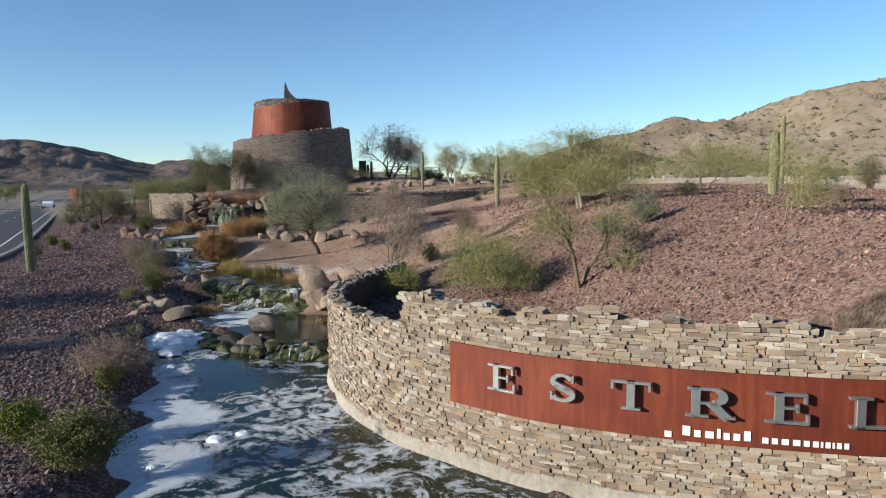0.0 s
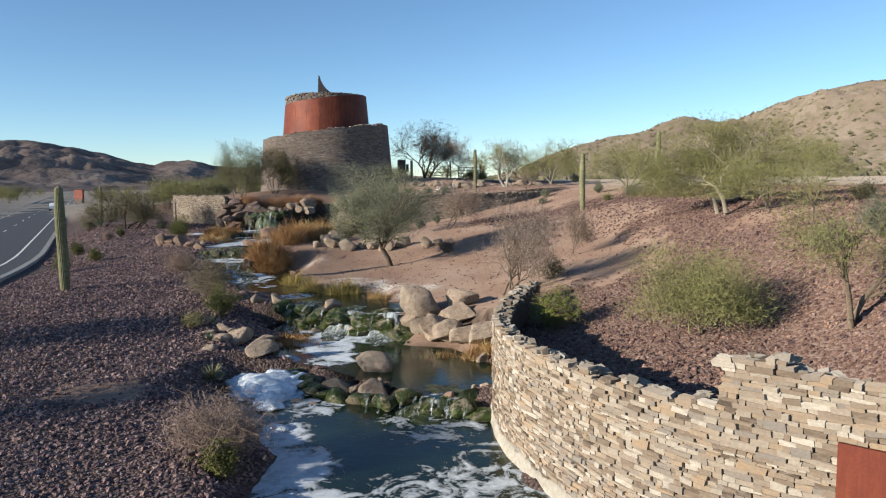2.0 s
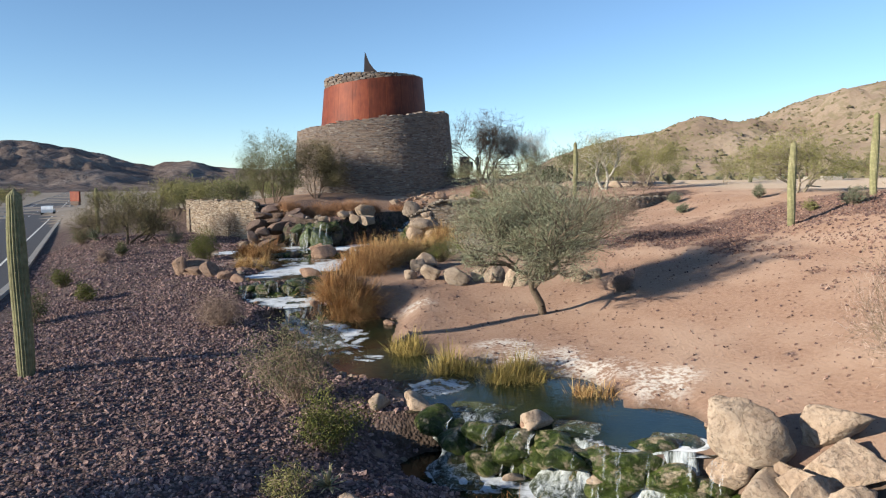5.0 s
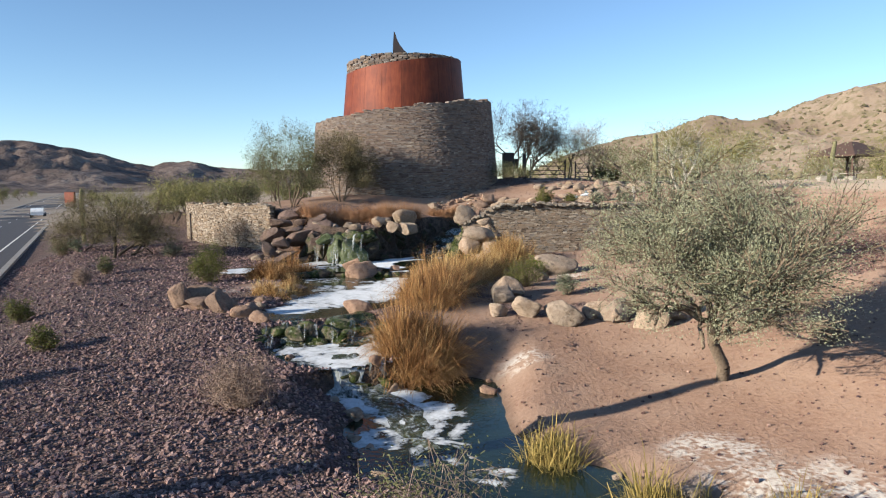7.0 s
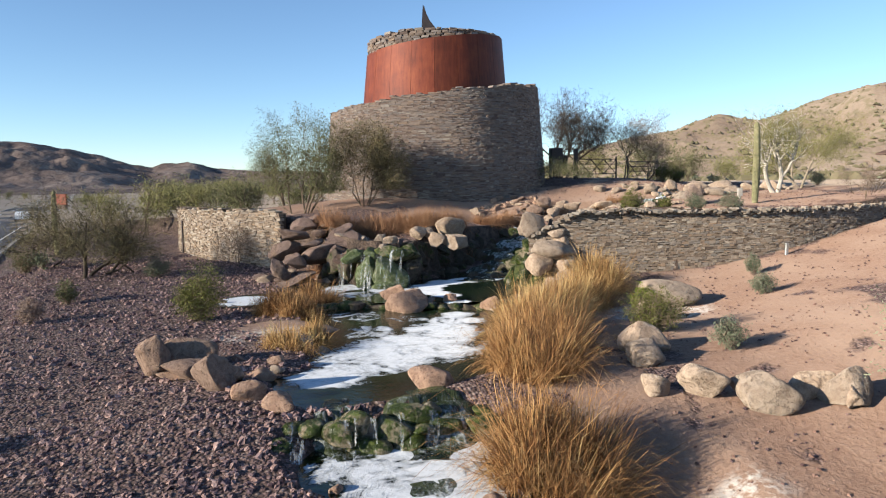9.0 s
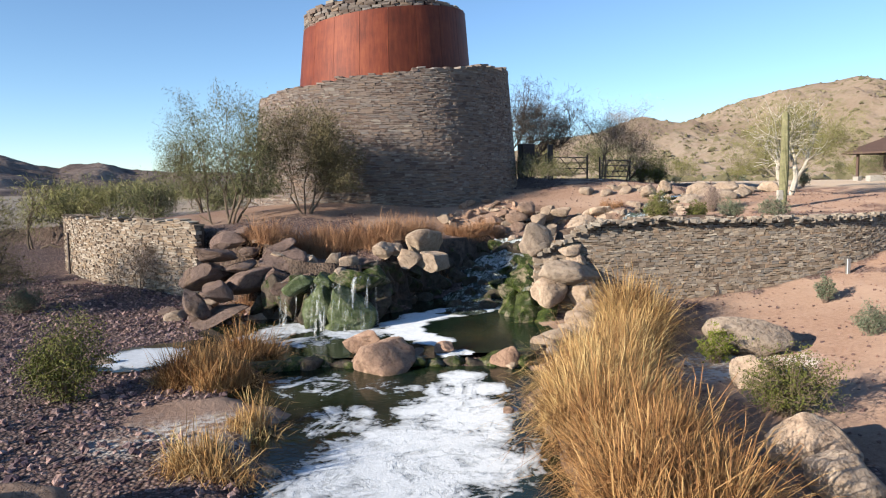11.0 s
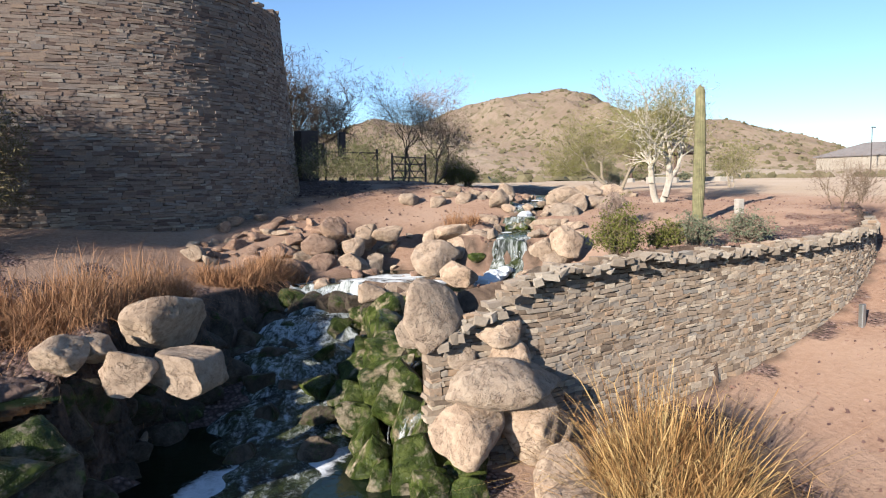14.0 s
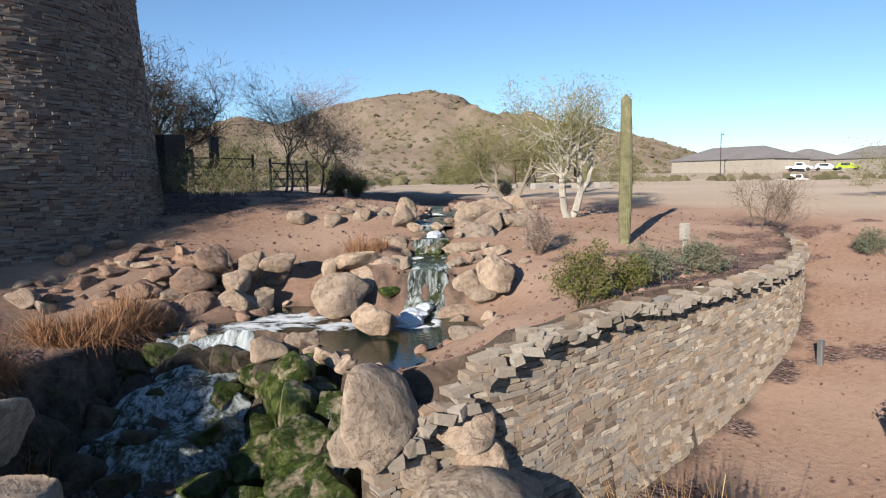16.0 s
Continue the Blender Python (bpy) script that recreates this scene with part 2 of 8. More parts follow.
def ground_material():
    n = Nodes("desert ground")
    sand, wet, far = n.attribute("sand"), n.attribute("wet"), n.attribute("far")
    grit, lump, drift = n.noise(55, 3), n.noise(9, 5), n.noise(.35, 4)
    cells = n.add("TexVoronoi", {"Vector": n.place(), "Scale": 14.0}, feature="F1")
    stones = n.ramp(n.add("SeparateColor", {0: cells.outputs["Color"]}).outputs[0], [(0, (.096, .060, .057)), (.45, (.169, .109, .099)), (.8, (.256, .174, .153)), (1, (.328, .251, .218))])
    stones = n.mix(n.ramp(cells.outputs["Distance"], [(.35, 0.0), (.75, 1.0)]), stones, (.071, .049, .042))
    red = n.ramp(n.math("ADD", n.math("MULTIPLY", n.add("SeparateColor", {0: cells.outputs["Color"]}).outputs[0], .6), n.math("MULTIPLY", lump, .4)), [(.2, (.112, .062, .047)), (.5, (.183, .112, .087)), (.8, (.249, .174, .141))])
    stones = n.mix(n.attribute("slope"), stones, red)
    earth = n.ramp(n.math("ADD", n.math("MULTIPLY", lump, .5), n.math("MULTIPLY", grit, .5)), [(.3, (.159, .091, .064)), (.5, (.247, .156, .112)), (.72, (.318, .223, .167))])
    earth = n.mix(n.ramp(drift, [(.4, 0.0), (.66, .8)]), earth, (.318, .223, .167))
    crust = n.ramp(n.math("ADD", n.math("MULTIPLY", lump, .6), n.math("MULTIPLY", n.noise(1.6, 4), .5)), [(.50, 0.0), (.62, 1.0)])
    edge = n.ramp(n.math("ADD", sand, n.math("MULTIPLY", n.math("SUBTRACT", n.noise(1.4, 5), .5), .9)), [(.38, 0.0), (.62, 1.0)])
    colour = n.mix(edge, stones, earth)
    colour = n.mix(n.math("MULTIPLY", n.attribute("crust"), crust), colour, (.50, .455, .41))
    plain = n.ramp(n.math("ADD", n.math("MULTIPLY", n.noise(.05, 5), .6), n.math("MULTIPLY", lump, .4)), [(.35, (.253, .194, .144)), (.55, (.334, .267, .207)), (.7, (.374, .314, .253))])
    colour = n.mix(far, colour, plain)
    cliff = n.ramp(n.noise(3, 6, .65, .5), [(.35, (.05, .035, .028)), (.55, (.12, .085, .065)), (.72, (.22, .16, .12))])
    colour = n.mix(n.attribute("rock"), colour, cliff)
    colour = n.mix(wet, colour, (.06, .045, .032))
    rough = n.math("MULTIPLY_ADD", wet, -.45, .95)
    heightmap = n.math("SUBTRACT", n.math("MULTIPLY", lump, .6), n.math("MULTIPLY", cells.outputs["Distance"], n.math("SUBTRACT", 1.0, edge)))
    near = n.math("SUBTRACT", 1.0, far)
    return n.finish(colour, rough, [(n.math("MULTIPLY", grit, near), .5, .02), (n.math("MULTIPLY", heightmap, near), .8, .07)], spec=.2)


def water_material():
    n = Nodes("stream water")
    foam = n.attribute("foam")
    flow = n.noise(.9, 6, .62, 2.6)
    flakes = n.noise(5.5, 6, .68, 1.0)
    cover = n.math("ADD", n.math("MULTIPLY", flow, .68), n.math("MULTIPLY", flakes, .32))
    edge = n.math("SUBTRACT", n.math("ADD", cover, foam), 1.0)
    mask = n.ramp(edge, [(0, 0.0), (.03, .35), (.07, .7), (.17, 1.0)])
    colour = n.mix(mask, n.ramp(n.noise(.8, 3), [(.35, (.003, .008, .005)), (.7, (.012, .020, .009))]), n.ramp(flakes, [(.3, (.46, .49, .52)), (.6, (.60, .62, .65))]))
    rough = n.math("MULTIPLY_ADD", mask, .75, .06)
    ripples = n.noise(9, 3, .5, .6)
    return n.finish(colour, rough, [(ripples, .12, .05), (mask, .5, .03), (n.math("MULTIPLY", n.noise(26, 3), mask), .3, .02)], spec=.25)


def flow_place(n, across, along):
    return n.add("CombineXYZ", {0: n.math("MULTIPLY", n.attribute("across"), across), 1: n.math("MULTIPLY", n.attribute("along"), along)}).outputs[0]


def run_material():
    n = Nodes("running water")
    streaks, broken = n.noise(1.0, 5, .62, .9, flow_place(n, 3.6, 2.2)), n.noise(1.0, 5, .7, .8, flow_place(n, 12.0, 9.0))
    cover = n.math("ADD", n.math("ADD", n.math("MULTIPLY_ADD", streaks, 1.1, -.30), n.math("MULTIPLY_ADD", broken, 1.0, -.25)), n.attribute("white"))
    mask = n.ramp(n.math("MULTIPLY", cover, .6), [(.47, 0.0), (.55, .10), (.63, .42), (.74, .85)])
    bed = n.ramp(n.noise(1.7, 4, .6, .5), [(.35, (.008, .011, .006)), (.5, (.024, .034, .012)), (.68, (.075, .085, .035))])
    colour = n.mix(mask, bed, (.62, .66, .68))
    return n.finish(colour, n.math("MULTIPLY_ADD", mask, .5, .07), [(streaks, .7, .12), (broken, .6, .05)], spec=.25)


def fall_material(name, low, high):
    n = Nodes(name)
    streaks, broken = n.noise(1.0, 4, .6, .9, flow_place(n, 6.0, 1.1)), n.noise(1.0, 4, .7, .6, flow_place(n, 24.0, 12.0))
    mask = n.ramp(n.math("ADD", n.math("MULTIPLY", streaks, .6), n.math("MULTIPLY", broken, .4)), [(low, 0.0), (high, .75)])
    mask = n.math("MULTIPLY", mask, n.attribute("white"))
    n.finish((.72, .76, .78), .3, [(streaks, .4, .04)], spec=.5)
    clear = n.add("BsdfTransparent").outputs[0]
    both = n.add("MixShader", {0: mask, 1: clear, 2: n.shader.outputs[0]})
    n.put(n.out.inputs["Surface"], both.outputs[0])
    return n.material


def rust_material(name, dark, mid, light, vary=.25):
    n = Nodes(name)
    blotch, runs, grain = n.noise(.8, 5, .6), n.noise(3, 4, .6, .4, n.place((2.5, 2.5, .25))), n.noise(30, 3)
    tone = n.math("ADD", n.math("MULTIPLY", blotch, .45), n.math("ADD", n.math("MULTIPLY", runs, .4), n.math("MULTIPLY", grain, .15)))
    colour = n.ramp(tone, [(.36, dark), (.5, mid), (.64, light)])
    lift = n.math("MULTIPLY_ADD", n.chance(), vary * 2, 1 - vary)
    colour = n.mix(1.0, colour, n.add("CombineColor", {0: lift, 1: lift, 2: lift}).outputs[0], "MULTIPLY")
    return n.finish(colour, .62, [(grain, .15, .01), (blotch, .1, .02)], metal=.15, spec=.3)


def boulder_material(name, pale, mid, dark, moss=0.0):
    n = Nodes(name)
    big, mid_n, grain = n.noise(1.3, 4), n.noise(5, 5, .6, .6), n.noise(38, 4, .65)
    tone = n.math("ADD", n.math("MULTIPLY", mid_n, .66), n.math("MULTIPLY", grain, .34))
    colour = n.ramp(tone, [(.30, dark), (.45, mid), (.64, pale)])
    lift = n.math("MULTIPLY_ADD", n.chance(), .4, .8)
    colour = n.mix(1.0, colour, n.add("CombineColor", {0: lift, 1: n.math("MULTIPLY_ADD", lift, .85, .15), 2: n.math("MULTIPLY_ADD", lift, .7, .3)}).outputs[0], "MULTIPLY")
    colour = n.mix(n.ramp(big, [(.56, 0.0), (.7, .55)]), colour, (.28, .19, .13))
    cracks = n.ramp(n.noise(2.2, 6, .7, 1.5), [(.485, 1.0), (.5, 0.0), (.515, 1.0)])
    pits = n.ramp(n.noise(11, 5, .7), [(.36, 0.0), (.5, 1.0)])
    colour = n.mix(n.math("MULTIPLY", n.math("SUBTRACT", 1.0, pits), .5), colour, dark)
    rough = .88
    if moss:
        film = n.ramp(n.math("ADD", n.math("MULTIPLY", n.noise(2.6, 4, .6, .4), .7), n.math("MULTIPLY", n.noise(14, 3), .3)), [(.62 - .3 * moss, 0.0), (.72 - .3 * moss, 1.0)])
        green = n.ramp(n.noise(4.5, 6, .68, .5), [(.32, (.010, .015, .004)), (.5, (.036, .052, .011)), (.68, (.12, .14, .04))] if moss < .9 else [(.3, (.035, .048, .018)), (.5, (.095, .12, .05)), (.7, (.24, .26, .16))])
        colour, rough = n.mix(film, colour, green), n.math("MULTIPLY_ADD", film, -.5, .8)
    return n.finish(colour, rough, [(grain, .4, .014), (mid_n, .7, .06), (cracks, .7, .04), (pits, .5, .025)], spec=.2)


def wall_stone_material(name, stops, tint):
    n = Nodes(name)
    pick = n.chance()
    colour = n.ramp(pick, stops)
    grain, bands = n.noise(24, 4, .65), n.noise(6, 4, .6, .5, n.place((1, 1, 4)))
    colour = n.mix(n.ramp(bands, [(.42, 0.0), (.7, .6)]), colour, tint)
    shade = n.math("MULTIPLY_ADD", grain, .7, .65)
    colour = n.mix(1.0, colour, n.add("CombineColor", {0: shade, 1: shade, 2: shade}).outputs[0], "MULTIPLY")
    return n.finish(colour, .92, [(grain, .35, .01), (bands, .35, .02)], spec=.12)


def leaf_material(name, stops, rough=.7):
    n = Nodes(name)
    colour = n.ramp(n.math("ADD", n.math("MULTIPLY", n.chance(), .55), n.math("MULTIPLY", n.noise(.9, 3), .45)), stops)
    return n.finish(colour, rough, spec=.2)


def straw_material(name, stops):
    """Dry blades: each of its own tone, in drifts of paler and browner clumps."""
    n = Nodes(name)
    drift = n.math("MULTIPLY_ADD", n.math("SUBTRACT", n.noise(1.9, 3, .6, .4), .5), 2.4, .5)
    colour = n.ramp(n.math("ADD", n.math("MULTIPLY", n.chance(), .5), n.math("MULTIPLY", drift, .5)), stops)
    return n.finish(colour, .7, spec=.2)


def plain(name, colour, rough=.6, metal=0.0, grain=20.0, strength=.1):
    n = Nodes(name)
    shade = n.ramp(n.math("ADD", n.math("MULTIPLY", n.noise(grain), .5), n.math("MULTIPLY", n.noise(grain / 12, 3), .5)),
                   [(.3, tuple(c * .78 for c in colour)), (.7, tuple(min(1, c * 1.15) for c in colour))])
    return n.finish(shade, rough, [(n.noise(grain * 2), strength, .01)], metal=metal, spec=.4)


GROUND = ground_material()
WATER, FALL, RUN = water_material(), fall_material("falling water", .50, .68), run_material()
ALGAE = boulder_material("pale green algae rock", (.36, .30, .22), (.22, .18, .12), (.10, .08, .05), 1.0)
FOAM = speckled("foam", [(.3, (.554, .605, .655)), (.7, (.739, .756, .773))], 6, vary=0, bump=.5, depth=.03, rough=.8)
MULCH = speckled("rock mulch", [(.32, (.129, .081, .079)), (.50, (.251, .166, .155)), (.62, (.380, .268, .251)), (.74, (.622, .484, .449))], 14, vary=.6)
RED_MULCH = speckled("reddish rock mulch", [(.30, (.085, .048, .04)), (.47, (.17, .10, .082)), (.60, (.26, .17, .142)), (.74, (.44, .35, .31))], 14, vary=.6)
TERRACE_STONE = wall_stone_material("tan rubble stone", [(0, (.10, .075, .06)), (.14, (.22, .165, .12)), (.32, (.29, .228, .175)), (.46, (.20, .185, .17)), (.58, (.31, .215, .145)), (.72, (.25, .22, .19)), (.86, (.34, .275, .21)), (1, (.43, .37, .30))], (.235, .19, .15))
SIGN_STONE = wall_stone_material("buff ledge stone", [(0, (.11, .078, .057)), (.12, (.22, .16, .115)), (.28, (.32, .245, .18)), (.42, (.245, .21, .18)), (.54, (.37, .26, .165)), (.66, (.35, .28, .215)), (.82, (.41, .345, .275)), (1, (.52, .455, .38))], (.29, .235, .185))
TOWER_STONE = wall_stone_material("brown ledge stone", [(0, (.120, .087, .076)), (.22, (.223, .163, .134)), (.42, (.275, .223, .187)), (.6, (.199, .174, .163)), (.75, (.303, .219, .160)), (.9, (.263, .236, .219)), (1, (.383, .332, .275))], (.187, .152, .136))
CAP_STONE = wall_stone_material("pale cap stone", [(0, (0.180, 0.144, 0.111)), (.5, (0.274, 0.231, 0.187)), (1, (0.361, 0.318, 0.267))], (0.245, 0.209, 0.174))
MORTAR = speckled("dark mortar", [(.3, (.06, .045, .035)), (.7, (.13, .10, .075))], 20, vary=0)
LIME = speckled("lime crust", [(.3, (.286, .244, .193)), (.7, (.504, .454, .386))], 9, vary=0)
CORTEN = rust_material("weathered steel", (.072, .018, .011), (.131, .030, .015), (.186, .049, .021))
SIGN_RUST = rust_material("rusted sign plate", (.101, .022, .013), (.143, .030, .015), (.202, .050, .020), .05)
BOULDER = boulder_material("tan granite", (.450, .358, .275), (.355, .270, .202), (.220, .158, .117))
PINK_BOULDER = boulder_material("pink granite", (0.412, 0.283, 0.206), (0.309, 0.200, 0.144), (0.175, 0.109, 0.083))
WET_BOULDER = boulder_material("wet mossy granite", (.15, .12, .09), (.08, .062, .047), (.035, .028, .022), .35)
MOSS = boulder_material("algae covered rock", (.36, .30, .22), (.22, .18, .12), (.10, .08, .05), .75)
DARK_ROCK = boulder_material("brown shale", (.252, .176, .143), (.176, .122, .101), (.092, .063, .055))
STEEL = plain("brushed steel", (.62, .62, .60), .32, .85, 40)
WHITE_METAL = plain("white painted metal", (.80, .80, .78), .5)
DARK_STEEL = plain("dark steel", (.05, .04, .04), .5, .5)
BARK = speckled("grey brown bark", [(.3, (.101, .071, .050)), (.7, (.252, .193, .139))], 18, vary=.15)
PALE_BARK = speckled("pale bark", [(.3, (.202, .160, .113)), (.7, (.386, .328, .252))], 14, vary=.15)
WHITE_BARK = speckled("chalky white bark", [(.3, (.34, .30, .25)), (.7, (.58, .53, .46))], 10, vary=.1)
GREEN_BARK = speckled("green bark", [(.3, (.168, .160, .076)), (.7, (.336, .311, .168))], 14, vary=.15)
PALO_LEAF = leaf_material("yellow green twigs", [(0, (.131, .126, .046)), (.5, (.202, .192, .071)), (1, (.293, .262, .110))])
OLIVE_LEAF = leaf_material("grey green leaves", [(0, (.140, .152, .092)), (.5, (.248, .253, .162)), (1, (.367, .367, .253))])
MESQUITE_LEAF = leaf_material("dull green leaves", [(0, (.067, .076, .031)), (.5, (.120, .120, .053)), (1, (.178, .170, .085))])
BROWN_LEAF = leaf_material("brownish olive leaves", [(0, (.075, .065, .032)), (.5, (.135, .112, .055)), (1, (.20, .165, .088))])
CREOSOTE_LEAF = leaf_material("dark olive leaves", [(0, (.055, .065, .017)), (.5, (.111, .116, .028)), (1, (.185, .176, .046))])
BRIGHT_LEAF = leaf_material("bright green leaves", [(0, (.076, .101, .013)), (.5, (.143, .168, .021)), (1, (.235, .252, .042))])
SAGE_LEAF = leaf_material("sage leaves", [(0, (.084, .101, .059)), (.5, (.143, .160, .101)), (1, (.227, .244, .168))])
DRY_TWIG = leaf_material("dry twigs", [(0, (.154, .106, .082)), (.5, (.251, .178, .140)), (1, (.347, .261, .202))])
PINK_TWIG = leaf_material("pinkish bare twigs", [(0, (.252, .176, .143)), (.5, (.370, .277, .227)), (1, (.462, .361, .302))])
DARK_BARK = speckled("dark bark", [(.3, (.05, .038, .03)), (.7, (.11, .085, .065))], 18, vary=.15)
DARK_TWIG = leaf_material("dark bare twigs", [(0, (.05, .038, .03)), (.5, (.085, .065, .05)), (1, (.13, .10, .075))])
STRAW = straw_material("straw", [(0, (.065, .03, .013)), (.22, (.19, .095, .038)), (.42, (.34, .195, .075)), (.62, (.48, .315, .135)), (.8, (.55, .40, .19)), (.92, (.36, .30, .12)), (1, (.20, .20, .065))])
BROWN_STRAW = straw_material("brown straw", [(0, (.06, .028, .012)), (.3, (.17, .08, .032)), (.5, (.33, .17, .065)), (.75, (.46, .28, .12)), (1, (.52, .38, .18))])
RUST_GRASS = straw_material("russet grass", [(0, (.185, .088, .042)), (.5, (.302, .160, .084)), (1, (.420, .252, .143))])
REED = leaf_material("reed", [(0, (.109, .109, .025)), (.4, (.252, .193, .059)), (.75, (.370, .269, .092)), (1, (.168, .168, .042))])
YUCCA_LEAF = leaf_material("yucca leaves", [(0, (.134, .143, .067)), (.5, (.286, .260, .143)), (1, (.437, .386, .252))])
SAGUARO_SKIN = speckled("saguaro skin", [(.3, (0.113, 0.108, 0.057)), (.55, (0.216, 0.204, 0.108)), (.75, (0.351, 0.317, 0.193))], 7, vary=.1, rough=.75, bump=.4)

# ---------------------------------------------------------------- building helpers
def mesh_of(name, verts, faces, material, smooth=False):
    me = bpy.data.meshes.new(name)
    if isinstance(faces, np.ndarray) and len(faces) > 200:
        size = faces.shape[1]
        me.vertices.add(len(verts))
        me.vertices.foreach_set("co", np.asarray(verts, np.float32).ravel())
        me.loops.add(faces.size)
        me.loops.foreach_set("vertex_index", faces.astype(np.int32).ravel())
        me.polygons.add(len(faces))
        me.polygons.foreach_set("loop_start", np.arange(0, faces.size, size, dtype=np.int32))
        me.update(calc_edges=True)
    else:
        me.from_pydata(np.asarray(verts, float).tolist(), [], [list(map(int, f)) for f in faces])
    for m in material if isinstance(material, (list, tuple)) else [material]:
        me.materials.append(m)
    if smooth:
        me.polygons.foreach_set("use_smooth", [True] * len(me.polygons))
    else:
        me.polygons.foreach_set("use_smooth", [False] * len(me.polygons))
    me.update()
    return me


def thing(name, label, category, at=(0, 0, 0), mesh=None, group="", kind="", turn=0.0):
    ob = tagged(new(name, mesh), label, category, group, kind)
    ob.matrix_basis = pose(*at, 0, 0, turn)
    return ob


def part(name, mesh, parent, label="", m=None):
    """One mesh as a part of a thing."""
    if isinstance(mesh, tuple):
        bm, material = mesh
        me = bpy.data.meshes.new(name)
        bm.to_mesh(me)
        bm.free()
        me.materials.append(material)
        mesh = me
    ob = new(name, mesh)
    ob.parent = parent
    if m is not None:
        ob.matrix_basis = m
    if label:
        tagged(ob, label)
    return ob


def bm_mesh(name, bm, material):
    me = bpy.data.meshes.new(name)
    bm.to_mesh(me)
    bm.free()
    me.materials.append(material)
    return me


def box_bm(x, y, z, sx, sy, sz, bevel=.02, bm=None, m=None):
    """A bevelled block about its middle, added to bm."""
    bm = bm or bmesh.new()
    made = bmesh.ops.create_cube(bm, size=1, matrix=(m or Matrix()) @ Matrix.Translation((x, y, z)) @ Matrix.Diagonal((sx, sy, sz, 1)))
    if bevel:
        edges = {e for v in made["verts"] for e in v.link_edges}
        bmesh.ops.bevel(bm, geom=list(edges), offset=bevel, segments=1, affect="EDGES")
    return bm


def rod_bm(a, b, ra, rb, sides=8, bm=None):
    bm = bm or bmesh.new()
    a, b = Vector(a), Vector(b)
    turn = (b - a).to_track_quat("Z", "Y").to_matrix().to_4x4()
    bmesh.ops.create_cone(bm, cap_ends=True, segments=sides, radius1=ra, radius2=rb, depth=(b - a).length, matrix=Matrix.Translation((a + b) / 2) @ turn)
    return bm


def ground_z(x, y):
    return float(height(np.array([x]), np.array([y]))[0])


# ---------------------------------------------------------------- ground: one sheet to the horizon
def stretched(low, high, step, far):
    inner = np.arange(low, high + step / 2, step)
    out, s, p = [], step, 0.0
    while p < far:
        s *= 1.16
        p += s
        out.append(p)
    out = np.array(out)
    return np.concatenate([low - out[::-1], inner, high + out])


def zone(x, y, discs, soft=1.0):
    v = np.zeros(np.shape(x))
    for a, b, rx, ry in discs:
        v = np.maximum(v, np.clip((1.25 - np.hypot((x - a) / rx, (y - b) / ry) - .22 * np.sin(2.3 * x + 1.1 * y) * np.sin(1.9 * y - .7 * x) - .12 * np.sin(5.1 * x) * np.sin(4.7 * y + x)) / (.5 * soft), 0, 1))
    return v


SANDY = [(-8, 40, 5, 8), (-6, 47, 6, 5), (-9, 55, 4, 6), (-5, 60, 5, 4), (-4.5, 34, 3.5, 4), (-3, 42, 5, 7), (-9, 72, 9, 5), (-14, 73, 6, 3), (-7, 67, 4, 2.5),
         (0, 75, 8, 8), (-5, 29.5, 2.5, 2), (-14, 24, 1.4, 1.0), (-20, 55, 2.2, 1.5), (6, 62, 9, 5), (12, 72, 9, 8), (-22, 74, 8, 3), (8.5, 33, 2.5, 1.5), (-13, 58.5, 2.2, 4), (-14.2, 52, 1.2, 4), (-11, 64, 2, 3), (-9, 66, 3, 3), (1, 36, 3.5, 5), (4, 45, 3, 5), (-11.8, 44.8, 2.2, 3.2), (-13.2, 48.5, 1.2, 2)]
CRUST = [(-7.4, 37.2, 1.1, .8), (-6, 35.8, .9, .8), (-8.7, 38.6, 1.3, .9), (-12.2, 45.6, .5, .5), (-10, 57, 1.6, 1.2), (-20.6, 54, 1.6, 1.0), (-9.5, 40, 1, .7)]


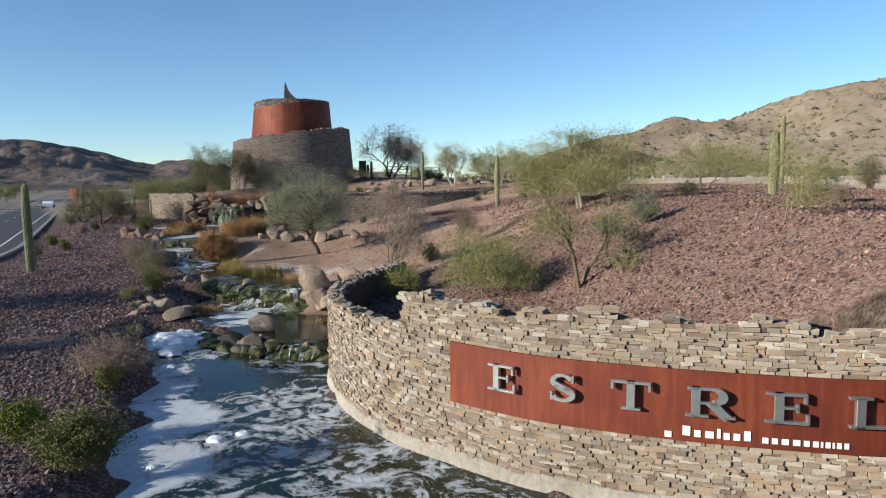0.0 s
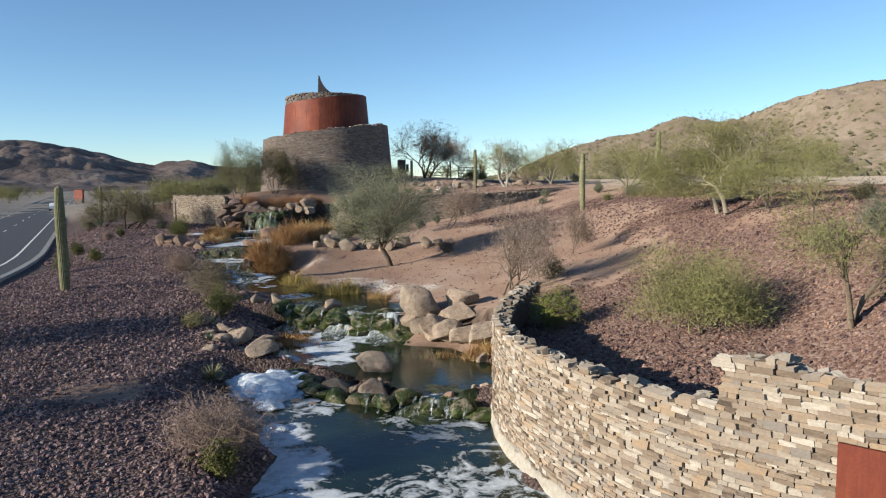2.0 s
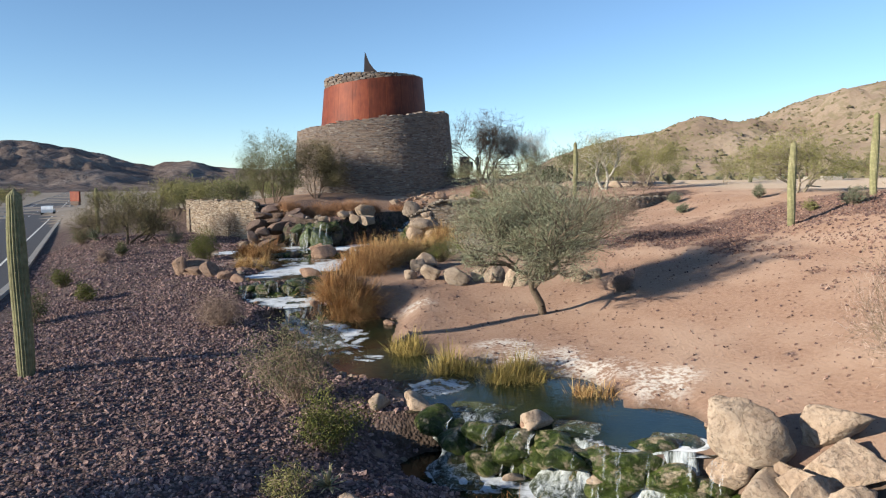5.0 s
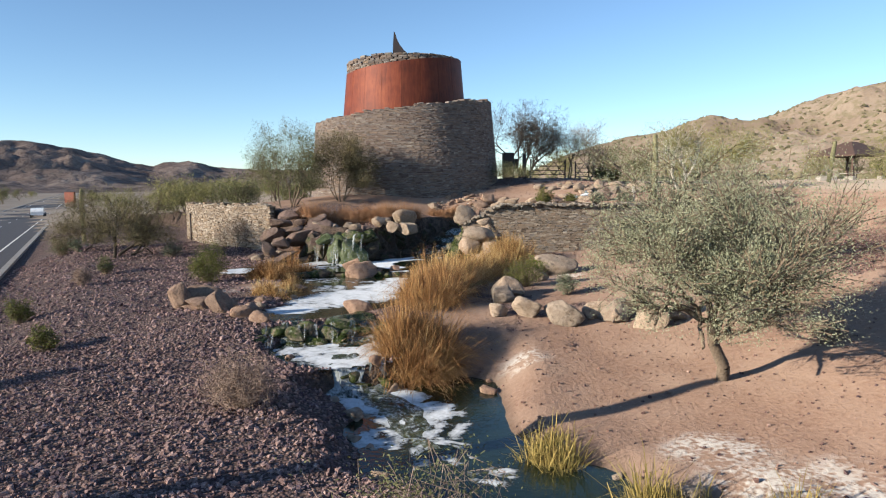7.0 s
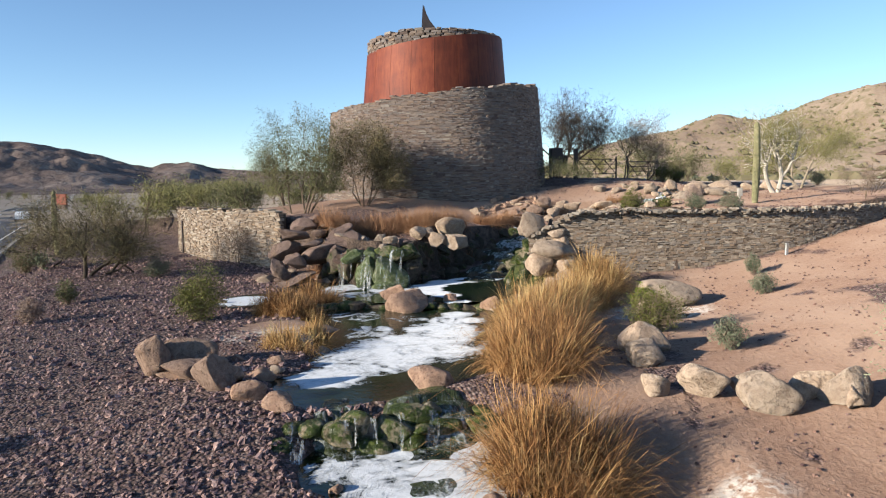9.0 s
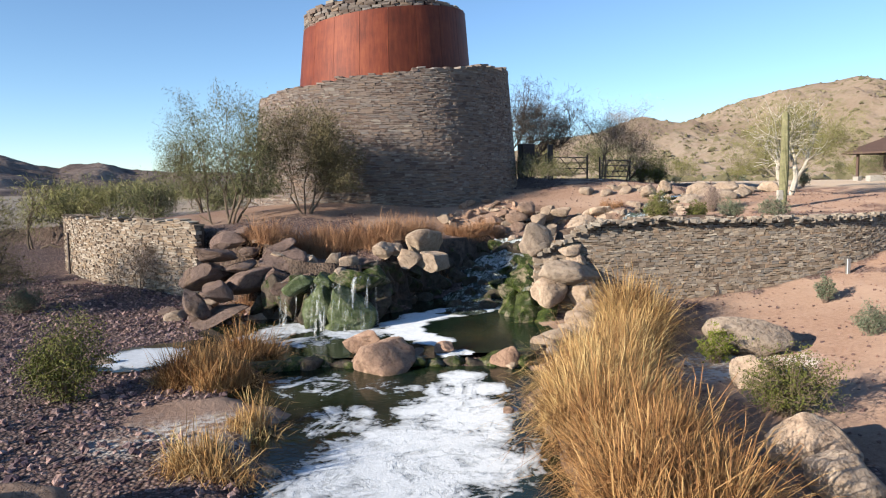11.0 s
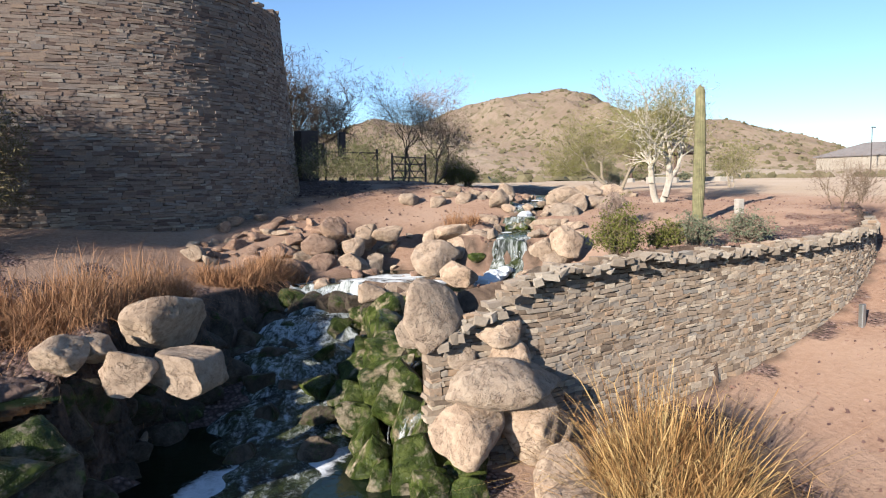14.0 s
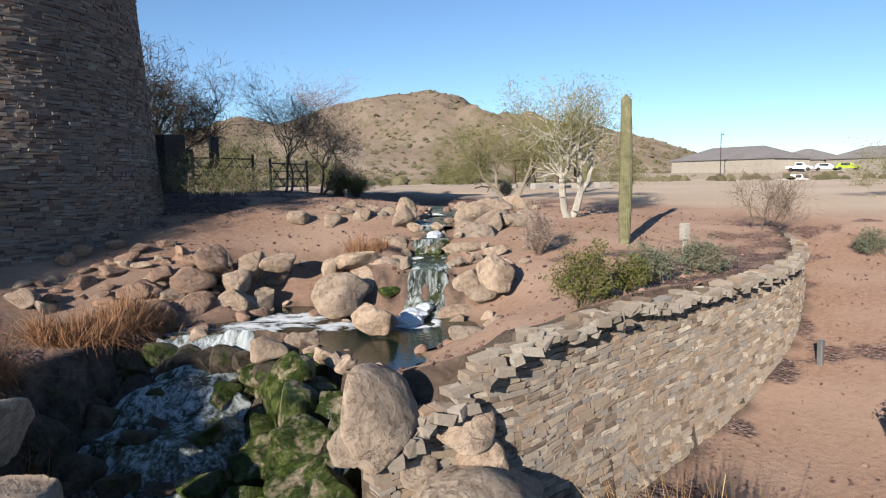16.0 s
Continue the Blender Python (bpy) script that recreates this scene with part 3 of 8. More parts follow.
def build_ground():
    xs, ys = stretched(-40, 18, .33, 3200), stretched(8, 98, .33, 3200)
    x, y = np.meshgrid(xs, ys)
    z = height(x, y)
    rows, cols = x.shape
    index = np.arange(rows * cols).reshape(rows, cols)
    quads = np.stack([index[:-1, :-1], index[:-1, 1:], index[1:, 1:], index[1:, :-1]], -1).reshape(-1, 4)
    me = bpy.data.meshes.new("ground")
    me.vertices.add(rows * cols)
    me.vertices.foreach_set("co", np.stack([x, y, z], -1).ravel())
    me.loops.add(quads.size)
    me.loops.foreach_set("vertex_index", quads.ravel())
    me.polygons.add(len(quads))
    me.polygons.foreach_set("loop_start", np.arange(0, quads.size, 4))
    me.polygons.foreach_set("use_smooth", np.ones(len(quads), bool))
    me.update(calc_edges=True)
    wet = np.zeros_like(x)
    for level, d in pool_depth(x, y):
        wet = np.maximum(wet, np.clip((.32 - d) / .3, 0, 1) * (z < level + .22))
    gy, gx = np.gradient(z, ys, xs)
    steep = np.clip((np.hypot(gx, gy) - .75) / .5, 0, 1)
    far = np.clip((np.hypot(x + 8, y - 45) - 62) / 25, 0, 1)
    far = np.maximum(far, np.clip((x - 14 - .12 * y) / 8, 0, 1))
    far = np.maximum(far, np.clip((x - 7.5 - .5 * np.sin(.8 * y)) / 4, 0, 1) * np.clip((y - 58) / 8, 0, 1))
    for name, values in (("slope", np.clip((x + 3.5) / 3, 0, 1) * np.maximum(inside(x, y, BEHIND_SIGN), np.clip((y - 29) / 3, 0, 1))), ("rock", steep), ("sand", zone(x, y, SANDY)), ("crust", zone(x, y, CRUST)), ("wet", wet), ("far", far)):
        me.attributes.new(name, "FLOAT", "POINT").data.foreach_set("value", values.ravel().astype(np.float32))
    me.materials.append(GROUND)
    tagged(new("ground", me), "stony desert ground with bare sandy patches", "ground", kind="structure")


build_ground()


# ---------------------------------------------------------------- still water
FOAMY = [  # x, y, radius, thickness of the foam on the pools
    (-7.4, 17.6, 1.9, .72), (-8.5, 20.4, 1.3, .68), (-6.6, 14.6, 1.8, .70), (-9, 22.6, .9, .66), (-10, 26.3, 1.2, .8), (-4.6, 18, 2.8, .55), (-2, 13, 4.2, .52), (3, 9, 5, .50), (-3.2, 20.5, 2.0, .50), (-8.5, 24.6, 1.0, .55),
    (-5.2, 23.2, 1.6, .53), (-9.7, 31.2, .9, .66), (-9.2, 29.9, .9, .62), (-10.6, 33.2, 1.0, .60), (-7.6, 31.6, .9, .62), (-17, 46.2, 1.4, .65), (-16.4, 45, 1.1, .66), (-18, 46.5, .8, .60), (-16.2, 47.3, .7, .62), (-14.5, 43.2, .8, .55), (-13.4, 39.6, .5, .56), (-11.4, 36.6, .9, .56),
    (-19, 50.2, .9, .70), (-18.2, 51.8, 1.6, .63), (-17.2, 53, 1.7, .68), (-16.6, 54.8, 1.2, .68), (-16.2, 56.2, .9, .66), (-16.1, 57.2, .6, .64), (-19.2, 57.0, 1.0, .52), (-18.6, 54.8, .9, .55), (-17.6, 56.6, .8, .48), (-16.0, 58.6, .5, .6),
    (-14.6, 64.6, .9, .70), (-15.5, 63.9, .8, .72), (-16.4, 63.3, .75, .74), (-17.0, 62.4, .7, .74), (-17.1, 61.5, .65, .74), (-16.9, 60.7, .6, .72), (-16.4, 60.0, .55, .70), (-18.4, 61.4, 1.0, .60), (-20.2, 62.2, .9, .60), (-20.8, 61.0, .8, .58), (-19.6, 60.4, .8, .55),
    (-9.0, 32.2, 1.0, .64), (-8.9, 31.2, 1.0, .64), (-8.8, 30.2, .9, .63), (-8.7, 29.2, .9, .61), (-8.6, 28.3, .9, .6), (-10.3, 28.4, .7, .74), (-10.6, 33.4, .8, .72), (-7.0, 31.8, .6, .66), (-6.6, 32.6, .6, .66),
    (-15.9, 45.8, .8, .70), (-15.6, 43.9, 1.1, .70), (-14.9, 43.0, 1.0, .66), (-14.5, 41.8, .9, .54), (-14.3, 40.6, .8, .50), (-15.5, 41.4, .7, .60), (-15.3, 43.9, .7, .60), (-14.7, 42.6, .45, .58),
    (-23.2, 59.4, 1, .8), (-10.3, 70.4, .9, .6), (-11.2, 70.2, .8, .6), (-9.9, 69.2, .5, .58), (-8.6, 68.4, .5, .72), (-7.0, 70.2, .5, .6), (-6.3, 71.0, .5, .64), (-5.3, 72.3, .5, .64), (-4.3, 73.5, .5, .62), (-.5, 77.5, 1, .68), (-12.3, 70.6, .5, .6)]


def build_water():
    for k, (level, discs) in enumerate(REACHES):
        xs = np.arange(min(a - r for a, b, r in discs) - .8, max(a + r for a, b, r in discs) + .9, .16)
        ys = np.arange(min(b - r for a, b, r in discs) - .8, max(b + r for a, b, r in discs) + .9, .16)
        x, y = np.meshgrid(xs, ys)
        reaches = pool_depth(x, y)
        own = reaches[k][1]
        near = np.min([d for n, (other, d) in enumerate(reaches) if n != k and (other > 2) == (level > 2)], axis=0)
        keep = (own < (.75 if level < .8 else .4 if level < 3 else .2)) & (own <= near + .10)
        if level > 2:
            keep &= inside(x, y, TERRACE)
        elif level > 1:
            keep &= ~inside(x, y - .25, TERRACE)
        if level < 0:
            keep &= ~inside(x - .25, y + .1, BEHIND_SIGN)
        rows, cols = x.shape
        index = np.arange(rows * cols).reshape(rows, cols)
        quads = np.stack([index[:-1, :-1], index[:-1, 1:], index[1:, 1:], index[1:, :-1]], -1)[keep[:-1, :-1]].reshape(-1, 4)
        used, quads = np.unique(quads, return_inverse=True)
        quads = quads.reshape(-1, 4)
        verts = np.stack([x, y, np.full_like(x, level)], -1).reshape(-1, 3)[used]
        me = mesh_of("water", verts, quads, WATER, True)
        foam = np.full(len(verts), .33)
        for a, b, r, v in FOAMY:
            w = np.clip(1.25 - np.hypot(verts[:, 0] - a, verts[:, 1] - b) / r, 0, 1)
            foam = np.maximum(foam, .33 + (v - .33) * np.clip(w * 1.8, 0, 1))
        me.attributes.new("foam", "FLOAT", "POINT").data.foreach_set("value", foam.astype(np.float32))
        tagged(new("water", me), "dark stream water with drifting white foam", "water", kind="structure")


build_water()


# ---------------------------------------------------------------- stone walls, laid stone by stone
def stone_shapes(seed, count=10):
    rng = np.random.default_rng(seed)
    corners = np.array([(x, y, z) for x in (-.5, .5) for y in (-.5, .5) for z in (-.5, .5)])
    return [corners + rng.uniform(-.09, .09, (8, 3)) * (.7, .8, 1.3) for _ in range(count)]


BOX_FACES = np.array([(0, 1, 3, 2), (4, 6, 7, 5), (0, 4, 5, 1), (2, 3, 7, 6), (0, 2, 6, 4), (1, 5, 7, 3)])
SHAPES = stone_shapes(3)


def laid_wall(name, label, line, low, high, material, seed, course=(.055, .12), length=(.16, .55), batter=0.0, picked=None, closed=False, thick=.45, cap=True, limit=300, even=1.0, caps=0):
    """A dry-laid wall along a line, faced on its right-hand side going along. low, high: height by way along. picked: the stretch whose stones are parts."""
    rng = np.random.default_rng(seed)
    p = np.asarray(line, float)
    way = np.r_[0, np.cumsum(np.hypot(*np.diff(p, axis=0).T))]
    total = way[-1]

    def at(s):
        s = np.mod(s, total) if closed else np.clip(s, 0, total)
        x, y = np.interp(s, way, p[:, 0]), np.interp(s, way, p[:, 1])
        d = np.array([np.interp(min(s + .15, total), way, p[:, 0]) - np.interp(max(s - .15, 0), way, p[:, 0]),
                      np.interp(min(s + .15, total), way, p[:, 1]) - np.interp(max(s - .15, 0), way, p[:, 1])])
        d /= np.hypot(*d)
        return np.array([x, y]), d, np.array([d[1], -d[0]])

    wall = thing(name, label, "wall", kind="structure")
    # the mortar core behind the faces
    steps = np.linspace(0, total, max(8, int(total / .4)))
    verts, faces = [], []
    for s in steps:
        q, d, out = at(s)
        zb, zt = low(s), high(s) - .07
        lean = batter * (zt - zb)
        for off, z in ((-.05, zb - .3), (-.05 - lean, zt), (-thick - lean, zt), (-thick, zb - .3)):
            verts.append((*(q + out * off), z))
    n = len(steps)
    for k in range(n - 1):
        for j in range(4):
            faces.append((4 * k + j, 4 * k + (j + 1) % 4, 4 * k + 4 + (j + 1) % 4, 4 * k + 4 + j))
    faces += [(3, 2, 1, 0), tuple(4 * n - 4 + j for j in range(4))]
    part("core", mesh_of("core", verts, faces, MORTAR), wall)
    shared = [mesh_of("stone", v, BOX_FACES, material) for v in SHAPES]
    rest_v, rest_f, made = [], [], 0
    z_top, z_low = max(high(s) for s in steps), min(low(s) for s in steps)
    z, row = z_low - .1, 0
    while z < z_top:
        h = rng.uniform(*course)
        s = -rng.uniform(0, .3)
        while s < total:
            w = rng.uniform(*length) * (1.0 if rng.random() < .8 else 1.5)
            mid = min(max(s + w / 2, 0), total)
            s += w
            top = high(mid)
            if z + h * .6 > top or z + h < low(mid):
                continue
            q, d, out = at(mid)
            last = z + 1.7 * h > top
            deep = rng.uniform(.16, .26)
            proud = rng.uniform(-.03, .035) * even + (.03 * rng.random() if last else 0)
            if cap and last:
                deep = thick + .04
            hh = h * rng.uniform(.80, .98)
            if even < .45:
                hh *= rng.uniform(.72, 1.25)
            elif rng.random() < .05 and not last:
                hh *= 1.6
            m = Matrix(((d[0], -out[0], 0, 0), (d[1], -out[1], 0, 0), (0, 0, 1, 0), (0, 0, 0, 1)))
            c = q + out * (proud - deep / 2 - batter * (z + h / 2 - low(mid)))
            m = Matrix.Translation((c[0], c[1], z + h / 2)) @ m @ Euler((rng.normal(0, .02) * even, rng.normal(0, .045 if even > .45 else .085), rng.normal(0, .04) * even)).to_matrix().to_4x4() @ Matrix.Diagonal((w * (rng.uniform(.90, .99) if even < .45 else rng.uniform(.93, .99)), deep, hh, 1))
            k = rng.integers(len(SHAPES))
            if picked and picked[0] < mid < picked[1] and made < limit and z > picked[2]:
                part("stone", shared[k], wall, m=m)
                made += 1
            else:
                mm = np.array(m)
                rest_f.append(BOX_FACES + 8 * len(rest_v))
                rest_v.append(SHAPES[k] @ mm[:3, :3].T + mm[:3, 3])
        z += h
        row += 1
    if caps:  # flat stones bedded along the top, two or three deep
        s = 0.0
        while s < total:
            w = rng.uniform(.10, .24)
            mid = min(s + w / 2, total)
            q, d, out = at(mid)
            pitch = math.atan2(high(min(mid + .3, total)) - high(max(mid - .3, 0)), .6)
            pitch = pitch if abs(pitch) < .12 else 0.0
            m = Matrix(((d[0], -out[0], 0, 0), (d[1], -out[1], 0, 0), (0, 0, 1, 0), (0, 0, 0, 1))) @ Matrix.Rotation(-pitch, 4, "Y")
            back = .05 - batter * (high(mid) - low(mid))
            off = 0.0
            while off < thick - .12:
                deep, h = rng.uniform(.08, .19), rng.uniform(.05, .13)
                c = q - out * (off + deep / 2 + back)
                shape = SHAPES[rng.integers(len(SHAPES))] + rng.uniform(-.17, .17, (8, 3)) * (1, 1, .8)
                part("cap_stone", mesh_of("cap_stone", shape * (w * .95, deep * .95, h), BOX_FACES, CAP_STONE), wall,
                     m=Matrix.Translation((c[0], c[1], high(mid) - .08 + rng.uniform(-.05, .05))) @ m @ Euler((rng.normal(0, .12), rng.normal(0, .12), rng.normal(0, .3))).to_matrix().to_4x4())
                off += deep
            s += w
    if rest_v:
        tagged(part("laid_stones", mesh_of("laid_stones", np.vstack(rest_v), np.vstack(rest_f), material), wall), kind="stuff")
    return wall


def eased(marks, jag=0.0, seed=0):
    ways, values = [m[0] for m in marks], [m[1] for m in marks]
    return lambda s: float(np.interp(s, ways, values)) + jag * (math.sin(s * 2.3 + seed) * math.sin(s * 5.1 + 2 * seed) + .5 * math.sin(s * 9.7 + seed))


SIGN_LINE = spline(SIGN, .25)
SIGN_WAY = np.r_[0, np.cumsum(np.hypot(*np.diff(SIGN_LINE, axis=0).T))]


def sign_way(x, y):
    return float(SIGN_WAY[np.argmin(np.hypot(SIGN_LINE[:, 0] - x, SIGN_LINE[:, 1] - y))])


# ---------------------------------------------------------------- sign wall
s_low, s_panel, s_end = sign_way(-1.0, 15.8), sign_way(.18, 14.69), sign_way(7.4, 11.5)


def sign_top(s):
    if s < s_low:
        return float(np.interp(s, [0, 2.5, 6, 9.5, s_low], [1.75, 1.75, 1.75, 1.78, 1.95])) + .10 * math.sin(s * 3.1) * math.sin(s * 7.7)
    return 2.62 + .12 * (math.sin(s * 2.9) * math.sin(s * 1.3) > .25) + .10 * (math.sin(s * 4.7 + 1) > .6) - .12 * (math.sin(s * 1.1) > .85)


laid_wall("wall_sign", "curved buff ledgestone wall with a ragged top, standing in the pool", SIGN_LINE[::1], lambda s: -1.0, sign_top, SIGN_STONE, 11,
          course=(.034, .10), length=(.08, .32), picked=(s_panel - .4, s_panel + 9, 1.84), cap=False, caps=1)

# pale crust along the waterline
verts, faces = [], []
for k, (x, y) in enumerate(SIGN_LINE):
    d = SIGN_LINE[min(k + 1, len(SIGN_LINE) - 1)] - SIGN_LINE[max(k - 1, 0)]
    d /= np.hypot(*d)
    out = np.array([d[1], -d[0]])
    w = .04 + .03 * math.sin(k * .9) * math.sin(k * .37)
    for off, z in ((-.02, -.52 + .05 * math.sin(k * .7)), (.045 + w * .3, -.64 + .05 * math.sin(k * 1.3)), (.07 + w, -.98), (-.1, -1.1)):
        verts.append((x + out[0] * off, y + out[1] * off, z))
    if k:
        faces += [(4 * k - 4 + j, 4 * k + j, 4 * k + (j + 1) % 4, 4 * k - 4 + (j + 1) % 4) for j in range(4)]
tagged(new("trim_waterline", mesh_of("trim_waterline", verts, faces, LIME, True)), "pale mineral crust along the foot of the wall", "trim", kind="structure")


def along_sign(s):
    """Point and outward way on the face of the sign wall."""
    x, y = np.interp(s, SIGN_WAY, SIGN_LINE[:, 0]), np.interp(s, SIGN_WAY, SIGN_LINE[:, 1])
    xa, ya = np.interp(s - .4, SIGN_WAY, SIGN_LINE[:, 0]), np.interp(s - .4, SIGN_WAY, SIGN_LINE[:, 1])
    xb, yb = np.interp(s + .4, SIGN_WAY, SIGN_LINE[:, 0]), np.interp(s + .4, SIGN_WAY, SIGN_LINE[:, 1])
    d = np.array([xb - xa, yb - ya])
    d /= np.hypot(*d)
    return np.array([x, y]), d, np.array([d[1], -d[0]])


def build_sign():
    sign = thing("entrance_sign", "curved rust-brown steel sign plate with raised letters on stone wall", "sign")
    verts, faces = [], []
    marks = np.linspace(s_panel, s_panel + 10.6, 60)
    for k, s in enumerate(marks):
        q, d, out = along_sign(s)
        for off, z in ((.03, .55), (.085, .55), (.085, 1.84), (.03, 1.84)):
            verts.append((*(q + out * off), z))
        if k:
            faces += [(4 * k - 4 + j, 4 * k + j, 4 * k + (j + 1) % 4, 4 * k - 4 + (j + 1) % 4) for j in range(4)]
    faces += [(0, 1, 2, 3), tuple(4 * len(marks) - 4 + j for j in (3, 2, 1, 0))]
    part("plate", mesh_of("plate", verts, faces, SIGN_RUST), sign)
    def ring(bm, cx, cy, rx, ry, thick, a0, a1, steps=14):
        """A curved stroke, thickest at the side."""
        rows = []
        for k in range(steps + 1):
            a = radians(a0 + (a1 - a0) * k / steps)
            w = .05 + (thick - .05) * abs(math.cos(a)) ** 1.5
            for r in (-w / 2, w / 2):
                for z in (-.05, .05):
                    rows.append(bm.verts.new((cx + (rx + r) * math.cos(a), cy + (ry + r) * math.sin(a), z)))
        for k in range(steps):
            i = 4 * k
            for p, q in ((0, 1), (1, 3), (3, 2), (2, 0)):
                bm.faces.new((rows[i + p], rows[i + q], rows[i + 4 + q], rows[i + 4 + p]))
        for i in (0, 4 * steps):
            bm.faces.new((rows[i], rows[i + 1], rows[i + 3], rows[i + 2]))

    strokes = {  # x, y, width, height of each straight stroke
        "E": [(-.12, .265, .13, .53), (-.02, .505, .56, .05), (.235, .44, .05, .16), (.02, .275, .24, .045), (.13, .275, .045, .15), (-.01, .025, .60, .05), (.27, .09, .05, .17)],
        "T": [(0, .265, .13, .53), (0, .505, .62, .05), (-.285, .44, .05, .16), (.285, .44, .05, .16), (0, .022, .30, .045)],
        "R": [(-.16, .265, .13, .53), (-.14, .022, .32, .045), (-.10, .505, .36, .05), (-.02, .255, .22, .045), (.30, .022, .16, .045)],
        "L": [(-.14, .265, .13, .53), (-.14, .508, .32, .045), (.0, .025, .58, .05), (.265, .10, .05, .19)],
        "S": [(.175, .44, .045, .15), (-.185, .10, .045, .16)]}
    for letter, s, wide in (("E", 1.42, 1.05), ("S", 2.66, 1.15), ("T", 3.90, 1.15), ("R", 5.18, 1.2), ("E", 6.44, 1.15), ("L", 7.68, 1.15)):
        bm = bmesh.new()
        for x, y, w, h in strokes[letter]:
            box_bm(x, y, 0, w, h, .1, .006, bm)
        if letter == "R":
            ring(bm, .06, .38, .15, .125, .13, -90, 90)
            box_bm(0, 0, 0, .14, .36, .1, .006, bm, Matrix.Translation((.16, .135, 0)) @ Matrix.Rotation(radians(42), 4, "Z"))
        if letter == "S":
            ring(bm, 0, .385, .16, .12, .09, 20, 250)
            ring(bm, 0, .145, .17, .12, .10, -160, 75)
            box_bm(0, 0, 0, .30, .12, .1, .006, bm, Matrix.Translation((0, .265, 0)) @ Matrix.Rotation(radians(-28), 4, "Z"))
        for v in bm.verts:
            v.co.x *= wide
        q, d, out = along_sign(s_panel + s)
        m = Matrix(((d[0], 0, out[0], q[0] + out[0] * .20), (d[1], 0, out[1], q[1] + out[1] * .20), (0, 1, 0, 1.06), (0, 0, 0, 1)))
        part("letter", (bm, STEEL), sign, "raised polished steel letter", m)
    # the small unlettered line below
    at = 4.44
    for w, h in ((.20, .15), (.12, .0), (.22, .24), (.18, .17), (.24, .17), (.10, .24), (.17, .17), (.18, .17), (.18, .24), (.14, .0), (.16, .14), (.16, .14), (.19, .14), (.19, .14), (.15, .14), (.15, .14), (.06, .14), (.13, .14), (.06, .14), (.12, .14), (.12, .14)):
        if h:
            q, d, out = along_sign(s_panel + at + w / 2)
            m = Matrix(((d[0], -out[0], 0, q[0] + out[0] * .10), (d[1], -out[1], 0, q[1] + out[1] * .10), (0, 0, 1, (.63 if w != .2 else .58) + h / 2), (0, 0, 0, 1)))
            part("small_mark", (box_bm(0, 0, 0, w * .6, .02, h * .72, .004), WHITE_METAL), sign, "white painted mark", m)
        at += w * .93


build_sign()

# ---------------------------------------------------------------- retaining walls
RIGHT_LINE = spline([(-13.1, 62.75), (-12.3, 62.68), (-11.4, 62.6), (-10.2, 62.75), (-8.2, 63.0), (-6.2, 63.3), (-4.4, 63.6), (-2.4, 64.05), (-.6, 64.7), (1.4, 65.6), (3.9, 67.2), (6.2, 68.9), (8.5, 71)], .25)
laid_wall("wall_terrace", "long curved brown ledgestone retaining wall below the terrace", RIGHT_LINE, eased([(0, 1.4), (5.5, 1.7), (8.5, 1.9), (11.1, 2.5), (13.5, 3.0), (17.5, 3.4), (23.5, 4.0)]),
          eased([(0, 3.45), (.7, 3.75), (1.3, 4.05), (1.8, 4.3), (4, 4.34), (6, 4.26), (13, 4.24), (21.5, 4.35), (25, 4.3)], .05, 2), TERRACE_STONE, 23, course=(.045, .115), length=(.09, .30), picked=(1.5, 10, 3.3), even=.22, batter=.06, cap=False, caps=1)
LEFT_LINE = spline([(-33.6, 84), (-32.1, 77.6), (-29.7, 73.5), (-26.8, 70.4), (-24.0, 68.0)], .25)
laid_wall("wall_left", "curved pale ledgestone retaining wall beside the falls", LEFT_LINE, lambda s: 1.3, eased([(0, 3.9), (6, 4.15), (12, 4.2), (18, 4.25), (20, 4.2)], .08, 5), SIGN_STONE, 31,
          course=(.042, .09), length=(.10, .36), picked=(12, 19, 3.4))
thing("drain_pipe", "dark iron downpipe on the pale stone wall", "pipe", mesh=bm_mesh("drain_pipe", rod_bm((-31.0, 75.2, 1.5), (-31.0, 75.2, 3.5), .05, .05), DARK_STEEL))

# ---------------------------------------------------------------- tower
TOWER = (-16.8, 80.4)


def around(radius, count, start=0.0):
    a = np.linspace(start, start + 2 * math.pi, count)
    return np.stack([TOWER[0] + radius * np.cos(a), TOWER[1] + radius * np.sin(a)], -1)


